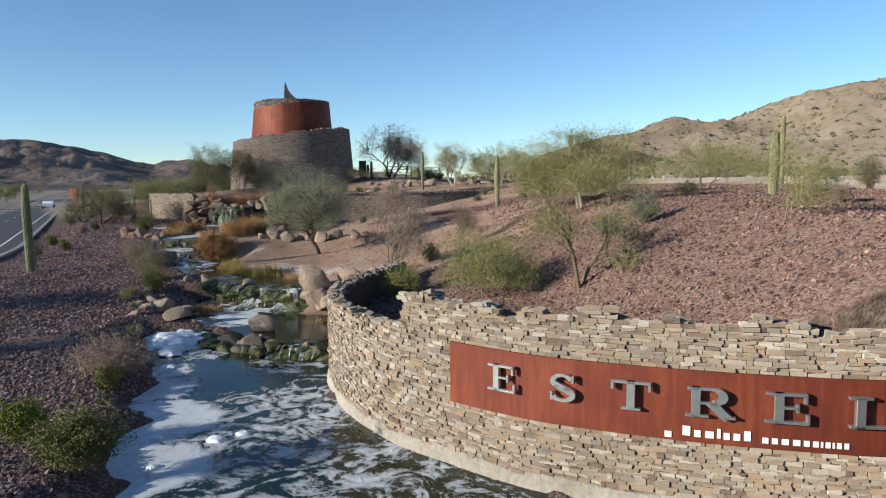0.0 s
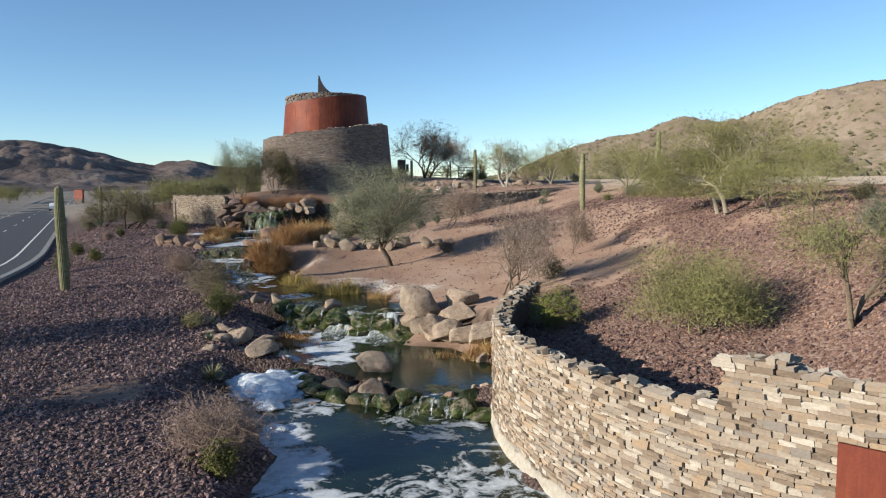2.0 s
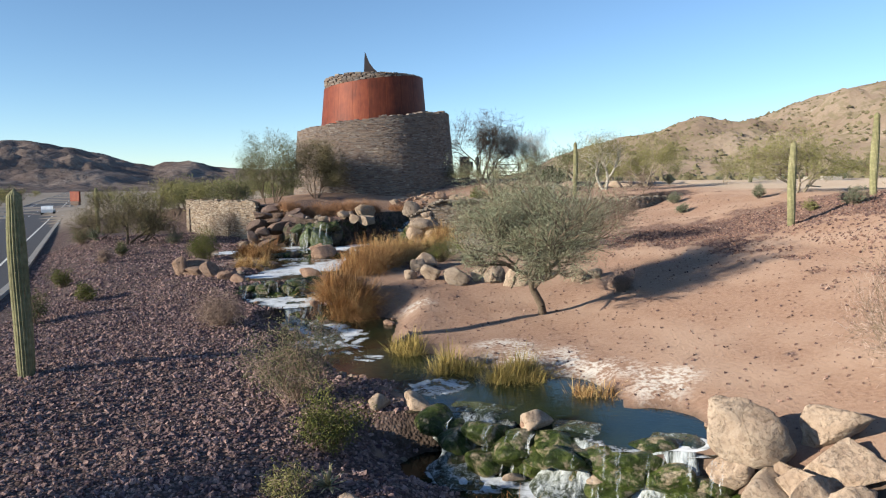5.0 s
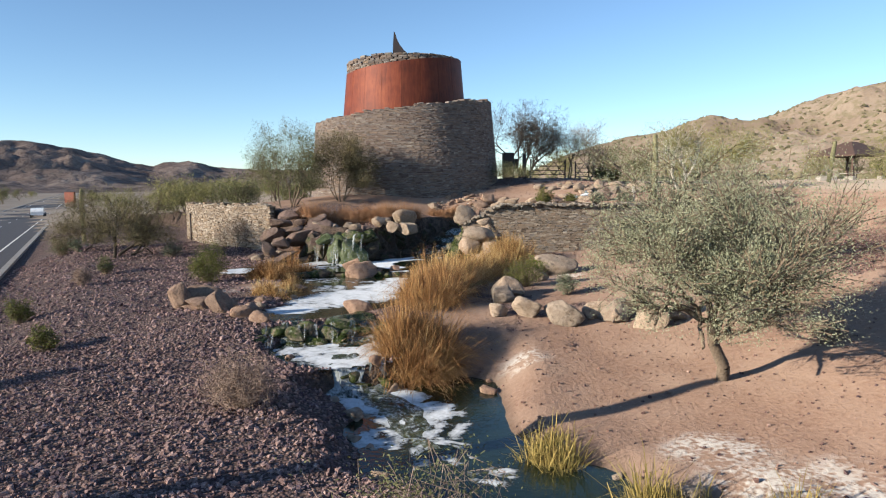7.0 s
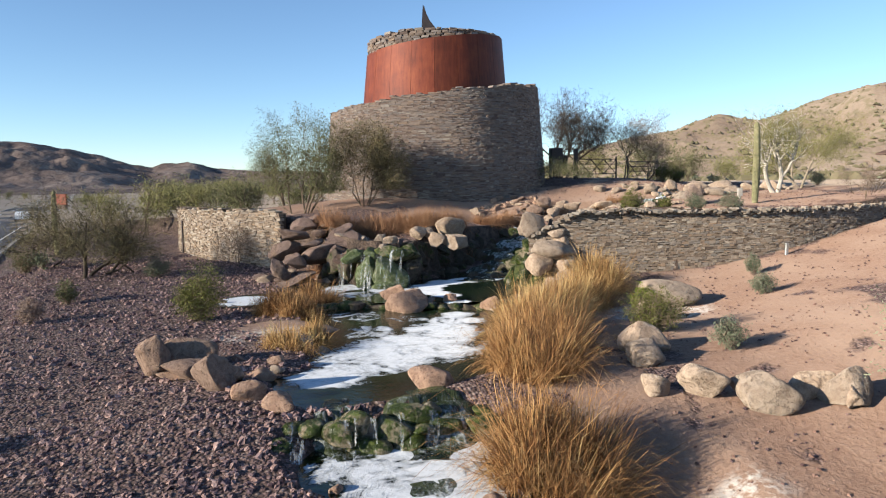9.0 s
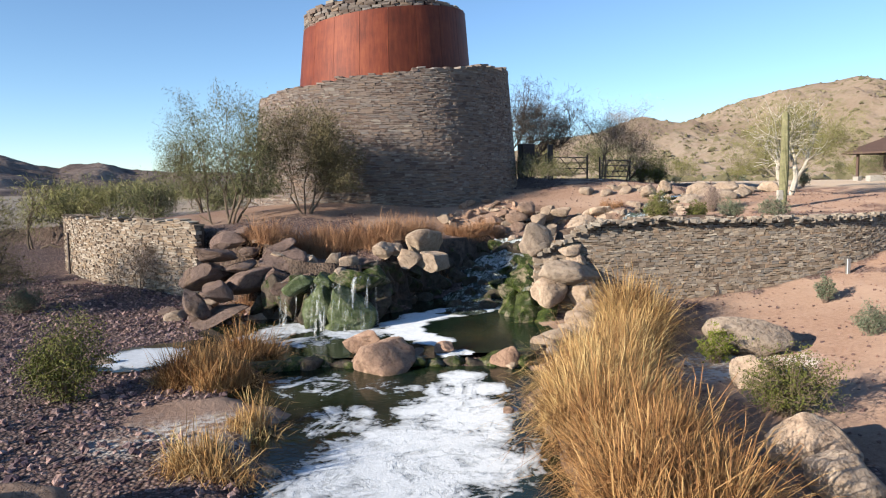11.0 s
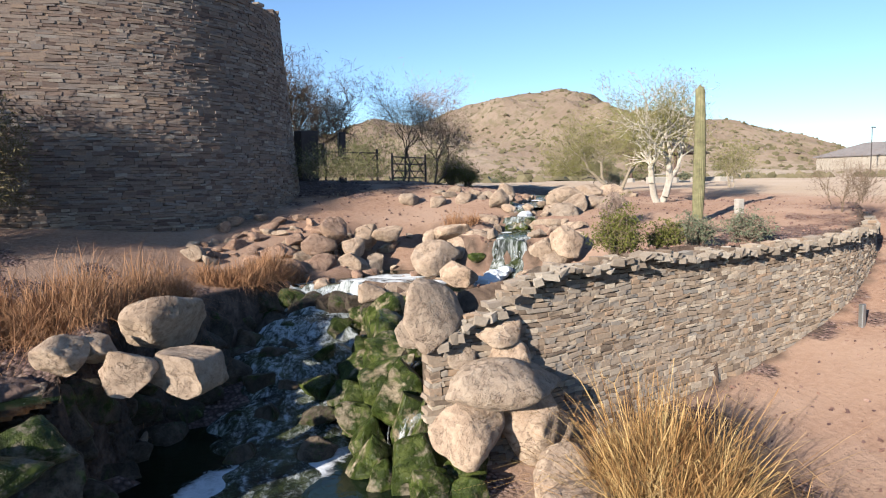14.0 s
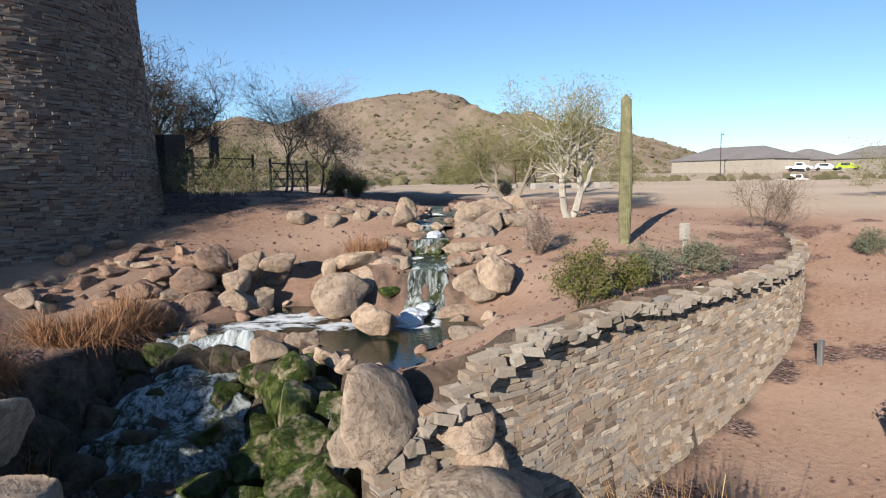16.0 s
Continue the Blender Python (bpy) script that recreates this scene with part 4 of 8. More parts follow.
def build_tower():
    r = 6.95
    ring = around(r, 140)[::1]

    def top(s):
        a = s / r
        return 10.35 + .75 * math.cos(a - .1) + .07 * math.sin(s * 2.3) * math.sin(s * 5.7) + (.12 if math.sin(s * 1.7) > .8 else 0)

    laid_wall("wall_tower", "battered round brown ledgestone tower with a rising ragged rim", ring, lambda s: 3.7, top, TOWER_STONE, 41,
              course=(.042, .10), length=(.12, .42), batter=.085, even=.5, picked=(27, 40, 6.2), closed=True, thick=.5)
    tower = thing("tower_crown", "rust-red weathered steel drum with a stone core on the tower", "monument", (*TOWER, 9.4))
    # floor inside the rim
    bm = bmesh.new()
    bmesh.ops.create_cone(bm, cap_ends=True, segments=48, radius1=6.2, radius2=6.1, depth=.5)
    part("deck", (bm, TOWER_STONE), tower)
    count = 20
    for k in range(count):
        verts, faces = [], []
        for j in range(7):
            a = 2 * math.pi * (k + (j + .03) / 6.06) / count
            z_top = 4.25 + .5 * math.cos(a - .15)
            for rr, z in ((4.55, -.2), (4.16, z_top), (4.10, z_top), (4.49, -.2)):
                verts.append((rr * math.cos(a), rr * math.sin(a), z))
            if j:
                faces += [(4 * j - 4 + i, 4 * j + i, 4 * j + (i + 1) % 4, 4 * j - 4 + (i + 1) % 4) for i in range(4)]
        faces += [(0, 1, 2, 3), (27, 26, 25, 24)]
        part("steel_panel", mesh_of("steel_panel", verts, faces, CORTEN), tower)
    # ledgestone core showing above the drum
    rng = np.random.default_rng(8)
    v, f = [], []
    for ring_k in range(10):
        z = 3.4 + ring_k * .14
        a = 0.0
        while a < 2 * math.pi:
            w = rng.uniform(.25, .6)
            limit = 4.95 + .42 * math.cos(a - .15) + rng.uniform(-.08, .08)
            if z < limit:
                m = np.array(Matrix.Rotation(a + w / 7, 4, "Z") @ Matrix.Translation((3.45 + rng.uniform(-.05, .06), 0, z)) @ Matrix.Diagonal((1.2, w, .135, 1)))
                f.append(BOX_FACES + 8 * len(v))
                v.append(SHAPES[rng.integers(10)] @ m[:3, :3].T + m[:3, 3])
            a += w / 3.45
    tagged(part("core_stone", mesh_of("core_stone", np.vstack(v), np.vstack(f), TOWER_STONE), tower, "ledgestone rim of the core"), kind="stuff")
    bm = bmesh.new()
    bmesh.ops.create_cone(bm, cap_ends=True, segments=40, radius1=3.3, radius2=3.2, depth=1.6, matrix=Matrix.Translation((0, 0, 3.6)))
    part("core_fill", (bm, MORTAR), tower)
    # dark fin, upright in front and hollowed behind
    outline = [(-.60, 4.6), (-.57, 5.6), (-.54, 6.2), (-.48, 6.95), (-.40, 6.85), (-.28, 6.45), (-.08, 6.02), (.22, 5.62), (.55, 5.30), (.85, 5.12), (.85, 4.6)]
    verts = [(x - .2, y, z) for y in (-.12, .12) for x, z in outline]
    n = len(outline)
    faces = [tuple(range(n)), tuple(range(2 * n - 1, n - 1, -1))] + [(k, k + n, (k + 1) % n + n, (k + 1) % n) for k in range(n)]
    part("fin", mesh_of("fin", verts, faces, DARK_STEEL), tower, "dark steel fin pointing at the sky")


build_tower()

# ---------------------------------------------------------------- road
ASPHALT = speckled("asphalt", [(.3, (.075, .07, .074)), (.7, (.115, .108, .112))], 40, vary=0, bump=.3, depth=.008)
PAINT = plain("road paint", (.72, .70, .64), .7)
CONCRETE = speckled("concrete", [(.3, (.302, .269, .235)), (.7, (.437, .403, .361))], 20, vary=0)


def strip(name, a, b, z, material, y0, y1, step=2.0, thick=.0):
    """A strip along the road between two offsets from its middle."""
    ys = np.arange(y0, y1 + step / 2, step)
    x, slope = road_x(ys), np.gradient(road_x(ys), ys) if len(ys) > 2 else np.array([-.5] * len(ys))
    nx, ny = 1 / np.hypot(1, slope), -slope / np.hypot(1, slope)
    verts = []
    for k in range(len(ys)):
        for off, zz in ((a, z), (b, z), (b, z - .25), (a, z - .25)):
            verts.append((x[k] + nx[k] * off, ys[k] + ny[k] * off, zz))
    faces = [(4 * k + j, 4 * k + (j + 1) % 4, 4 * k + 4 + (j + 1) % 4, 4 * k + 4 + j) for k in range(len(ys) - 1) for j in range(4)]
    n = 4 * len(ys)
    return mesh_of(name, verts, faces + [(3, 2, 1, 0), (n - 4, n - 3, n - 2, n - 1)], material)


tagged(new("road", strip("road", -5, 5, .50, ASPHALT, -60, 900, 4)), "grey asphalt two-lane road with white lines", "road", kind="structure")
for k, (a, b, label) in enumerate(((5, 5.35, "pale concrete kerb"), (-5.35, -5, "pale concrete kerb"))):
    tagged(new("kerb", strip("kerb", a, b, .63, CONCRETE, -60, 900, 4)), label, "kerb", kind="structure")
tagged(new("trim_edge_line", strip("edge_line", 3.55, 3.70, .506, PAINT, -60, 900, 4)), "white painted edge line", "road marking", kind="structure")
tagged(new("trim_edge_line", strip("edge_line", -3.5, -3.38, .506, PAINT, -60, 900, 4)), "white painted edge line", "road marking", kind="structure")
for y in range(14, 400, 11):
    tagged(new("trim_dash", strip("dash", .05, .17, .506, PAINT, y, y + 3.0, 1.5)), "white painted lane dash", "road marking", kind="structure")


# ---------------------------------------------------------------- hills
HILL = Nodes("desert hillside")
hill_spots = HILL.ramp(HILL.noise(.16, 5, .65), [(.50, 0.0), (.60, 1.0)])
hill_base = HILL.ramp(HILL.noise(.02, 5), [(.3, (.169, .124, .094)), (.5, (.230, .176, .133)), (.72, (.284, .227, .178))])
hill_rock = HILL.ramp(HILL.noise(.05, 6, .7), [(.52, 0.0), (.68, .7)])
hill_colour = HILL.mix(hill_rock, hill_base, (.188, .138, .107))
HILL = HILL.finish(HILL.mix(HILL.math("MULTIPLY", hill_spots, .65), hill_colour, (.143, .122, .071)), .95, [(HILL.noise(.12, 5), 1.0, 3.0)], spec=.1)


# the ridge's shade is put into its colour: tones darker than the hill's
RIDGE = Nodes("shaded ridge")
ridge_tone = RIDGE.ramp(RIDGE.math("ADD", RIDGE.math("MULTIPLY", RIDGE.noise(.012, 6, .65), .6), RIDGE.math("MULTIPLY", RIDGE.noise(.09, 5), .4)), [(.35, (.084, .063, .059)), (.5, (.168, .126, .109)), (.66, (.277, .218, .181))])
RIDGE = RIDGE.finish(ridge_tone, .95, [(RIDGE.noise(.05, 6), 1.0, 6.0)], spec=.1)


def hill(name, label, profile, near, ridge, back, seed, centre=(-8, 40), base=4.0, material=None):
    """A ridge: (bearing, height in degrees above the eye) along it, from its foot at near to its crest at ridge."""
    bearings = np.radians(np.linspace(profile[0][0], profile[-1][0], 150))
    tall = np.tan(np.radians(np.interp(np.degrees(bearings), [p[0] for p in profile], [p[1] for p in profile]))) * ridge
    depth = np.concatenate([np.linspace(near, ridge, 34), np.linspace(ridge, back, 10)[1:]])
    verts = []
    for d in depth:
        u = (d - near) / (ridge - near)
        shape = (u ** 1.25 if u <= 1 else max(0, 1 - (d - ridge) / (back - ridge)) ** 1.5)
        for b, t in zip(bearings, tall):
            x, y = centre[0] + d * math.sin(b), centre[1] + d * math.cos(b)
            rough = noise.fractal(Vector((x * .012 + seed, y * .012, seed)), .9, 2.0, 5) * .30 + noise.fractal(Vector((x * .05, y * .05, seed)), .8, 2.0, 3) * .075
            crest = 1 - .75 * max(0, 1 - abs(u - 1) * 5)
            verts.append((x, y, base - 1 + (t + 1.6) * max(0, shape + rough * crest * min(u * 2, 1) * (u < 1.6))))
    n = len(bearings)
    faces = [(r * n + c, r * n + c + 1, r * n + n + c + 1, r * n + n + c) for r in range(len(depth) - 1) for c in range(n - 1)]
    return tagged(new(name, mesh_of(name, verts, np.array(faces), material or HILL, True)), label, "hill", kind="structure")


hill("backdrop_hill", "sunlit tan desert hill dotted with shrubs", [(3, 0.0), (7, 1.0), (9, 2.0), (12, 3.0), (15, 3.7), (18, 4.1), (21, 4.3), (24, 4.7), (26.5, 5.6), (29, 6.1), (32, 6.3), (34.2, 6.6), (35.2, 6.95), (37.9, 6.95), (38.9, 6.2), (41, 5.4), (44, 4.7), (49, 4.0), (53, 2.8), (57, 1.6), (61, .9), (66, .3), (72, 0)], 170, 560, 800, 3)
hill("backdrop_ridge", "rocky ridge across the valley, coloured darker for its shade", [(-50, 1.9), (-44, 2.7), (-38, 3.2), (-33, 3.3), (-30.5, 3.35), (-28, 3.1), (-26, 2.6), (-24, 2.0), (-22.5, 1.7), (-21.5, 1.9), (-20, 2.05), (-18, 1.5), (-14, 1.4), (-8, 1.2), (-2, .7), (4, .2)], 620, 1150, 1600, 9, base=1.0, material=RIDGE)
hill("backdrop_far", "low hazy hills on the horizon", [(50, .0), (58, .7), (64, .9), (70, .7), (78, .3)], 900, 1500, 1900, 5)


def hill_scrub(count, seed):
    """Shrubs dotted over the plain and the hill, too many to count."""
    rng = np.random.default_rng(seed)
    deps = bpy.context.evaluated_depsgraph_get()
    v, f = [], []
    base = np.array([(1, 0, 0), (.3, .95, 0), (-.8, .6, 0), (-.8, -.6, 0), (.3, -.95, 0), (.5, .3, .6), (-.4, .4, .7), (0, -.5, .65), (0, 0, .95)])
    tri = np.array([(0, 1, 5), (1, 6, 5), (1, 2, 6), (2, 3, 6), (3, 7, 6), (3, 4, 7), (4, 0, 7), (0, 5, 7), (5, 6, 8), (6, 7, 8), (7, 5, 8)])
    hills = [bpy.data.objects["backdrop_hill"]]
    for _ in range(count):
        a, d = radians(rng.uniform(4, 66)), 120 + 470 * rng.random() ** .8
        x, y = -8 + d * math.sin(a), 40 + d * math.cos(a)
        hit, place, normal, index = hills[0].ray_cast(Vector((x, y, 400)), Vector((0, 0, -1)))
        z = max(place.z if hit else -9, ground_z(x, y) if d < 190 else -9)
        if z < -5:
            continue
        s = rng.uniform(.5, 1.5) * (1.5 if rng.random() < .08 else 1)
        f.append(tri + 9 * len(v))
        v.append((base + rng.uniform(-.25, .25, (9, 3))) * s * (1, 1, rng.uniform(.7, 1.1)) + (x, y, z - .1))
    tagged(new("hill_scrub", mesh_of("hill_scrub", np.vstack(v), np.vstack(f), SCRUB)), "low olive desert scrub dotted over the hill", "scrub", kind="stuff")


SCRUB = leaf_material("desert scrub", [(0, (.084, .076, .038)), (.5, (.143, .122, .067)), (1, (.210, .176, .109))])
hill_scrub(5200, 6)

# ---------------------------------------------------------------- plants
def tubes(segments, sides=5):
    """A mesh of tapered sticks from (a, b, ra, rb)."""
    a, b = np.array([s[0] for s in segments]), np.array([s[1] for s in segments])
    ra, rb = np.array([s[2] for s in segments]), np.array([s[3] for s in segments])
    d = b - a
    d /= np.maximum(np.linalg.norm(d, axis=1, keepdims=True), 1e-6)
    ref = np.where(np.abs(d[:, 2:3]) < .9, (0, 0, 1), (1, 0, 0))
    u = np.cross(d, ref)
    u /= np.linalg.norm(u, axis=1, keepdims=True)
    v = np.cross(d, u)
    angles = np.arange(sides) * 2 * math.pi / sides
    ring = u[:, None] * np.cos(angles)[None, :, None] + v[:, None] * np.sin(angles)[None, :, None]
    verts = np.concatenate([a[:, None] + ring * ra[:, None, None], b[:, None] + ring * rb[:, None, None]], 1).reshape(-1, 3)
    k = np.arange(sides)
    quad = np.stack([k, (k + 1) % sides, (k + 1) % sides + sides, k + sides], -1)
    faces = (quad[None] + (np.arange(len(a)) * 2 * sides)[:, None, None]).reshape(-1, 4)
    return verts, faces


def ribbons(rng, segments):
    """Flat tapered strips for the finest twigs."""
    a, b = np.array([s[0] for s in segments]), np.array([s[1] for s in segments])
    ra, rb = np.array([s[2] for s in segments])[:, None], np.array([s[3] for s in segments])[:, None]
    u = np.cross(b - a, rng.normal(size=a.shape))
    u /= np.maximum(np.linalg.norm(u, axis=1, keepdims=True), 1e-6)
    verts = np.stack([a - u * ra, a + u * ra, b + u * rb, b - u * rb], 1).reshape(-1, 3)
    return verts, np.arange(4 * len(a)).reshape(-1, 4)


def slivers(rng, centres, length, width, lean=None, spread_up=0.0):
    """Small pointed leaves at the centres."""
    n = len(centres)
    d = rng.normal(size=(n, 3))
    if lean is not None:
        d = d * .7 + lean
    d[:, 2] += spread_up
    d /= np.linalg.norm(d, axis=1, keepdims=True)
    s = np.cross(d, rng.normal(size=(n, 3)))
    s /= np.maximum(np.linalg.norm(s, axis=1, keepdims=True), 1e-6)
    l = (rng.uniform(.6, 1.3, n) * length / 2)[:, None]
    w = (rng.uniform(.7, 1.3, n) * width / 2)[:, None]
    verts = np.stack([centres - d * l, centres + s * w, centres + d * l, centres - s * w], 1).reshape(-1, 3)
    return verts, np.arange(4 * n).reshape(-1, 4)


def grow(rng, stems, levels, split, fan, ratio, up, wiggle=.22, pieces=3, thin=.62):
    """Branching sticks from stems (base, way, length, radius). Returns sticks and the twigs' ends with their ways."""
    sticks, ends, queue = [], [], [(np.array(b, float), np.array(w, float), l, r, 0, k) for k, (b, w, l, r) in enumerate(stems)]
    while queue:
        at, way, length, radius, level, stem = queue.pop()
        way = way / np.linalg.norm(way)
        for k in range(pieces):
            bent = way + rng.normal(0, wiggle, 3) + (0, 0, up)
            way = bent / np.linalg.norm(bent)
            tip = at + way * length / pieces
            r2 = radius * (1 - (1 - thin) / pieces)
            sticks.append((at, tip, radius, r2, stem))
            if level >= levels - 2:
                ends.append((tip, way, level))
            at, radius = tip, r2
            if level < levels and k >= (1 if level == 0 else 0) and level + 1 <= levels:
                for _ in range(split if k == pieces - 1 else max(1, split - 1)):
                    if level + 1 < levels + 1:
                        side = rng.normal(size=3)
                        side -= way * (side @ way)
                        side /= np.linalg.norm(side)
                        queue.append((at, way + side * rng.uniform(.6, 1.2) * fan, length * ratio * rng.uniform(.7, 1.2), max(radius * .72, .004), level + 1, stem))
    return sticks, ends


def fit_size(sticks, ends, tall, wide):
    """Scale a grown skeleton to its height and width."""
    pts = np.array([s[1] for s in sticks])
    high = np.percentile(pts[:, 2], 99)
    mid = pts[:, :2].mean(0) * .5
    reach = np.percentile(np.hypot(*(pts[:, :2] - mid).T), 95)
    k = np.array([wide / 2 / reach, wide / 2 / reach, tall / high])
    return [(a * k, b * k, ra, rb, stem) for a, b, ra, rb, stem in sticks], [(p * k, w, l) for p, w, l in ends]


def tree(name, label, x, y, tall, wide, seed, bark, leaf, leaves=9000, leaf_size=(.13, .014), cloud=.16, stems=1, lean=.25, fan=.9, up=.05, levels=4, split=2, radius=.10, trunk=.3, droop=0.0, drop=0.0, group="", fat=2.4, bare=.2):
    rng = np.random.default_rng(seed)
    base = []
    for k in range(stems):
        a = rng.uniform(0, 2 * math.pi) + 2 * math.pi * k / stems
        base.append(((rng.normal(0, .06), rng.normal(0, .06), -.15), (lean * math.cos(a) * (1 if stems > 1 else .5), lean * math.sin(a) * (1 if stems > 1 else .5), 1), trunk, radius * (1 if stems == 1 else .75)))
    sticks, ends = grow(rng, base, levels, split, fan, .78, up)
    sticks, ends = fit_size(sticks, ends, tall, wide)
    ob = thing(name, label, "tree", (x, y, ground_z(x, y) - .03 - drop), group=group, turn=rng.uniform(0, 360))
    sticks = [k for k in sticks if k[1][2] < 1.02 * tall and math.hypot(k[1][0], k[1][1]) < .56 * wide]
    ends = [k for k in ends if k[0][2] < tall and math.hypot(k[0][0], k[0][1]) < .54 * wide]
    sticks = [k for k in sticks if k[2] > .03 or k[1][2] > bare * tall or math.hypot(k[1][0], k[1][1]) < .1 * wide]
    least = min(.025, .55 * max(k[2] for k in sticks))
    limbs, fine = [k for k in sticks if k[2] >= least], [k for k in sticks if k[2] < least]
    for stem in range(stems):
        own = [k for k in limbs if k[4] == stem]
        if own:
            v, f = tubes(own, 6)
            part("trunk", mesh_of("trunk", v, f, bark, True), ob)
    if fine:
        v, f = ribbons(rng, fine)
        tagged(part("twig", mesh_of("twig", v, f, bark), ob), kind="stuff")
    if leaf:
        leaves = int(leaves * .72)
        pts, ways = np.array([e[0] for e in ends]), np.array([e[1] for e in ends])
        pick = rng.integers(len(pts), size=leaves)
        out = pts[pick] + ways[pick] * rng.uniform(-.15, .35, (leaves, 1)) + rng.normal(0, cloud, (leaves, 3)) * (1, 1, .75)
        out[:, 2] -= droop * rng.random(leaves)
        order = out[:, 2] > bare * tall
        out, pick = out[order], pick[order]
        v, f = slivers(rng, out, leaf_size[0] * 1.15, leaf_size[1] * fat * 1.25, lean=ways[pick])
        tagged(part("crown", mesh_of("crown", v, f, leaf), ob), kind="stuff")
    return ob


def bush(name, label, x, y, wide, tall, seed, leaf, twig, leaves=2500, leaf_size=(.07, .02), stems=60, dense=.8, category="shrub", group="", sprawl=.9, crown="foliage"):
    """Many fine stems fanning from one root, with small leaves towards their ends."""
    rng = np.random.default_rng(seed)
    sticks, pts, ways = [], [], []
    lobes = rng.uniform(.72, 1.12, 9)
    for _ in range(stems):
        a, t = rng.uniform(0, 2 * math.pi), rng.uniform(.02, 1) ** .6 * sprawl
        reach = lobes[int(a / (2 * math.pi) * 9) % 9] * rng.uniform(.72, 1.0)
        end = np.array([math.cos(a) * math.sin(t * 1.45) * wide / 2, math.sin(a) * math.sin(t * 1.45) * wide / 2, max(.12, math.cos(t * 1.3)) * tall]) * reach
        at, last = np.array([rng.normal(0, .05) * wide, rng.normal(0, .05) * wide, -.08]), None
        for k in range(1, 4):
            u = k / 3
            to = end * (u, u, u ** .8) + rng.normal(0, .035, 3) * wide
            sticks.append((at, to, .009 * (1.3 - u), .006 * (1.3 - u)))
            if k > 1:
                for _ in range(2):
                    tip = at + (to - at) * rng.random() + rng.normal(0, .09, 3) * wide * (1, 1, .8) + (0, 0, .06 * tall)
                    sticks.append((to, tip, .005, .003))
                    pts.append(tip), ways.append(tip - to)
                pts.append(to), ways.append(to - at)
            at = to
    leaves = int(leaves * 1.2) if leaves > 2000 else leaves
    ob = thing(name, label, category, (x, y, ground_z(x, y) - .02), group=group)
    v, f = tubes(sticks, 3)
    tagged(part("stem", mesh_of("stem", v, f, twig), ob), kind="stuff")
    if leaf:
        pts, ways = np.array(pts), np.array(ways)
        pick = rng.integers(len(pts), size=leaves)
        out = pts[pick] + rng.normal(0, .055, (leaves, 3)) * (wide, wide, tall) * (1.5 - dense)
        out[:, 2] = np.maximum(out[:, 2], .03)
        v, f = slivers(rng, out, leaf_size[0] * .95, leaf_size[1] * 1.2, spread_up=.4)
        tagged(part(crown, mesh_of(crown, v, f, leaf), ob), kind="stuff")
    return ob


def blades(name, label, spots, count, tall, seed, leaf, width=.018, bend=.5, category="grass", low=None, broken=.42):
    """Standing grass: bent blades sown over (x, y, rx, ry) patches, some of them broken over."""
    rng = np.random.default_rng(seed)
    area = np.array([rx * ry for x, y, rx, ry in spots])
    centre = (float(np.average([s[0] for s in spots])), float(np.average([s[1] for s in spots])))
    base = ground_z(*centre)
    ob = thing(name, label, category, (*centre, base))
    for part_name, n, stoop in (("upright_blade", int(count * (1 - broken)), bend), ("bent_blade", int(count * broken), bend * 2.1)):
        tufts = max(6, n // 60)
        which = rng.choice(len(spots), tufts, p=area / area.sum())
        r, a = np.sqrt(rng.random(tufts)), rng.uniform(0, 2 * math.pi, tufts)
        s = np.array(spots)[which]
        tx, ty, own = s[:, 0] + r * np.cos(a) * s[:, 2], s[:, 1] + r * np.sin(a) * s[:, 3], rng.uniform(.68, 1.12, tufts)
        pick = rng.integers(tufts, size=n)
        x, y, r, a = tx[pick] + rng.normal(0, .10, n), ty[pick] + rng.normal(0, .10, n), r[pick], a[pick]
        z = height(x, y) - .05
        if low is not None:
            z = np.maximum(z, low - .1)
        clump = .82 + .25 * np.sin(x * 5.1 + seed) * np.sin(y * 4.3) + .12 * np.sin(x * 11 + y * 9)
        h = tall * rng.uniform(.35, 1.12, n) ** .8 * (1.12 - .35 * r ** 2) * clump * own[pick]
        way = rng.uniform(0, 2 * math.pi, n)
        out = np.stack([np.cos(way), np.sin(way)], -1) * .85 + np.stack([np.cos(a), np.sin(a)], -1) * r[:, None] * .35 + np.array((.08, .03))
        side = rng.normal(size=(n, 2))
        side /= np.linalg.norm(side, axis=1, keepdims=True)
        w = width * rng.uniform(.5, 1.4, n)
        tilt = np.abs(rng.normal(0, .44, n)) + .04 + .25 * r ** 3
        fold = np.where(rng.random(n) < (.6 if stoop == bend else .95), rng.uniform(.3, 1.25, n), rng.uniform(.1, .4, n)) * min(1.2, stoop * 1.6)
        knee = rng.uniform(.3, .8, n)
        turn = rng.uniform(0, 2 * math.pi, n)
        over = np.stack([np.cos(turn), np.sin(turn)], -1)
        verts = []
        for u, k in ((0, 1.0), (.4, .9), (.75, .6), (1.0, .08)):
            past = np.maximum(0, u - knee)
            p = np.stack([x, y], -1) + out * (h * tilt * u)[:, None] + over * (h * fold * past * .9)[:, None]
            up = z + h * (u * np.cos(tilt) - fold * past * (.9 + past))
            for sign in (-1, 1):
                verts.append(np.concatenate([p + side * (sign * w * k / 2)[:, None], up[:, None]], 1))
        verts = np.stack(verts, 1).reshape(-1, 3)
        quad = np.array([(0, 1, 3, 2), (2, 3, 5, 4), (4, 5, 7, 6)])
        faces = (quad[None] + (np.arange(n) * 8)[:, None, None]).reshape(-1, 4)
        tagged(part(part_name, mesh_of(part_name, verts - (centre[0], centre[1], base), faces, leaf), ob), kind="stuff")
    return ob


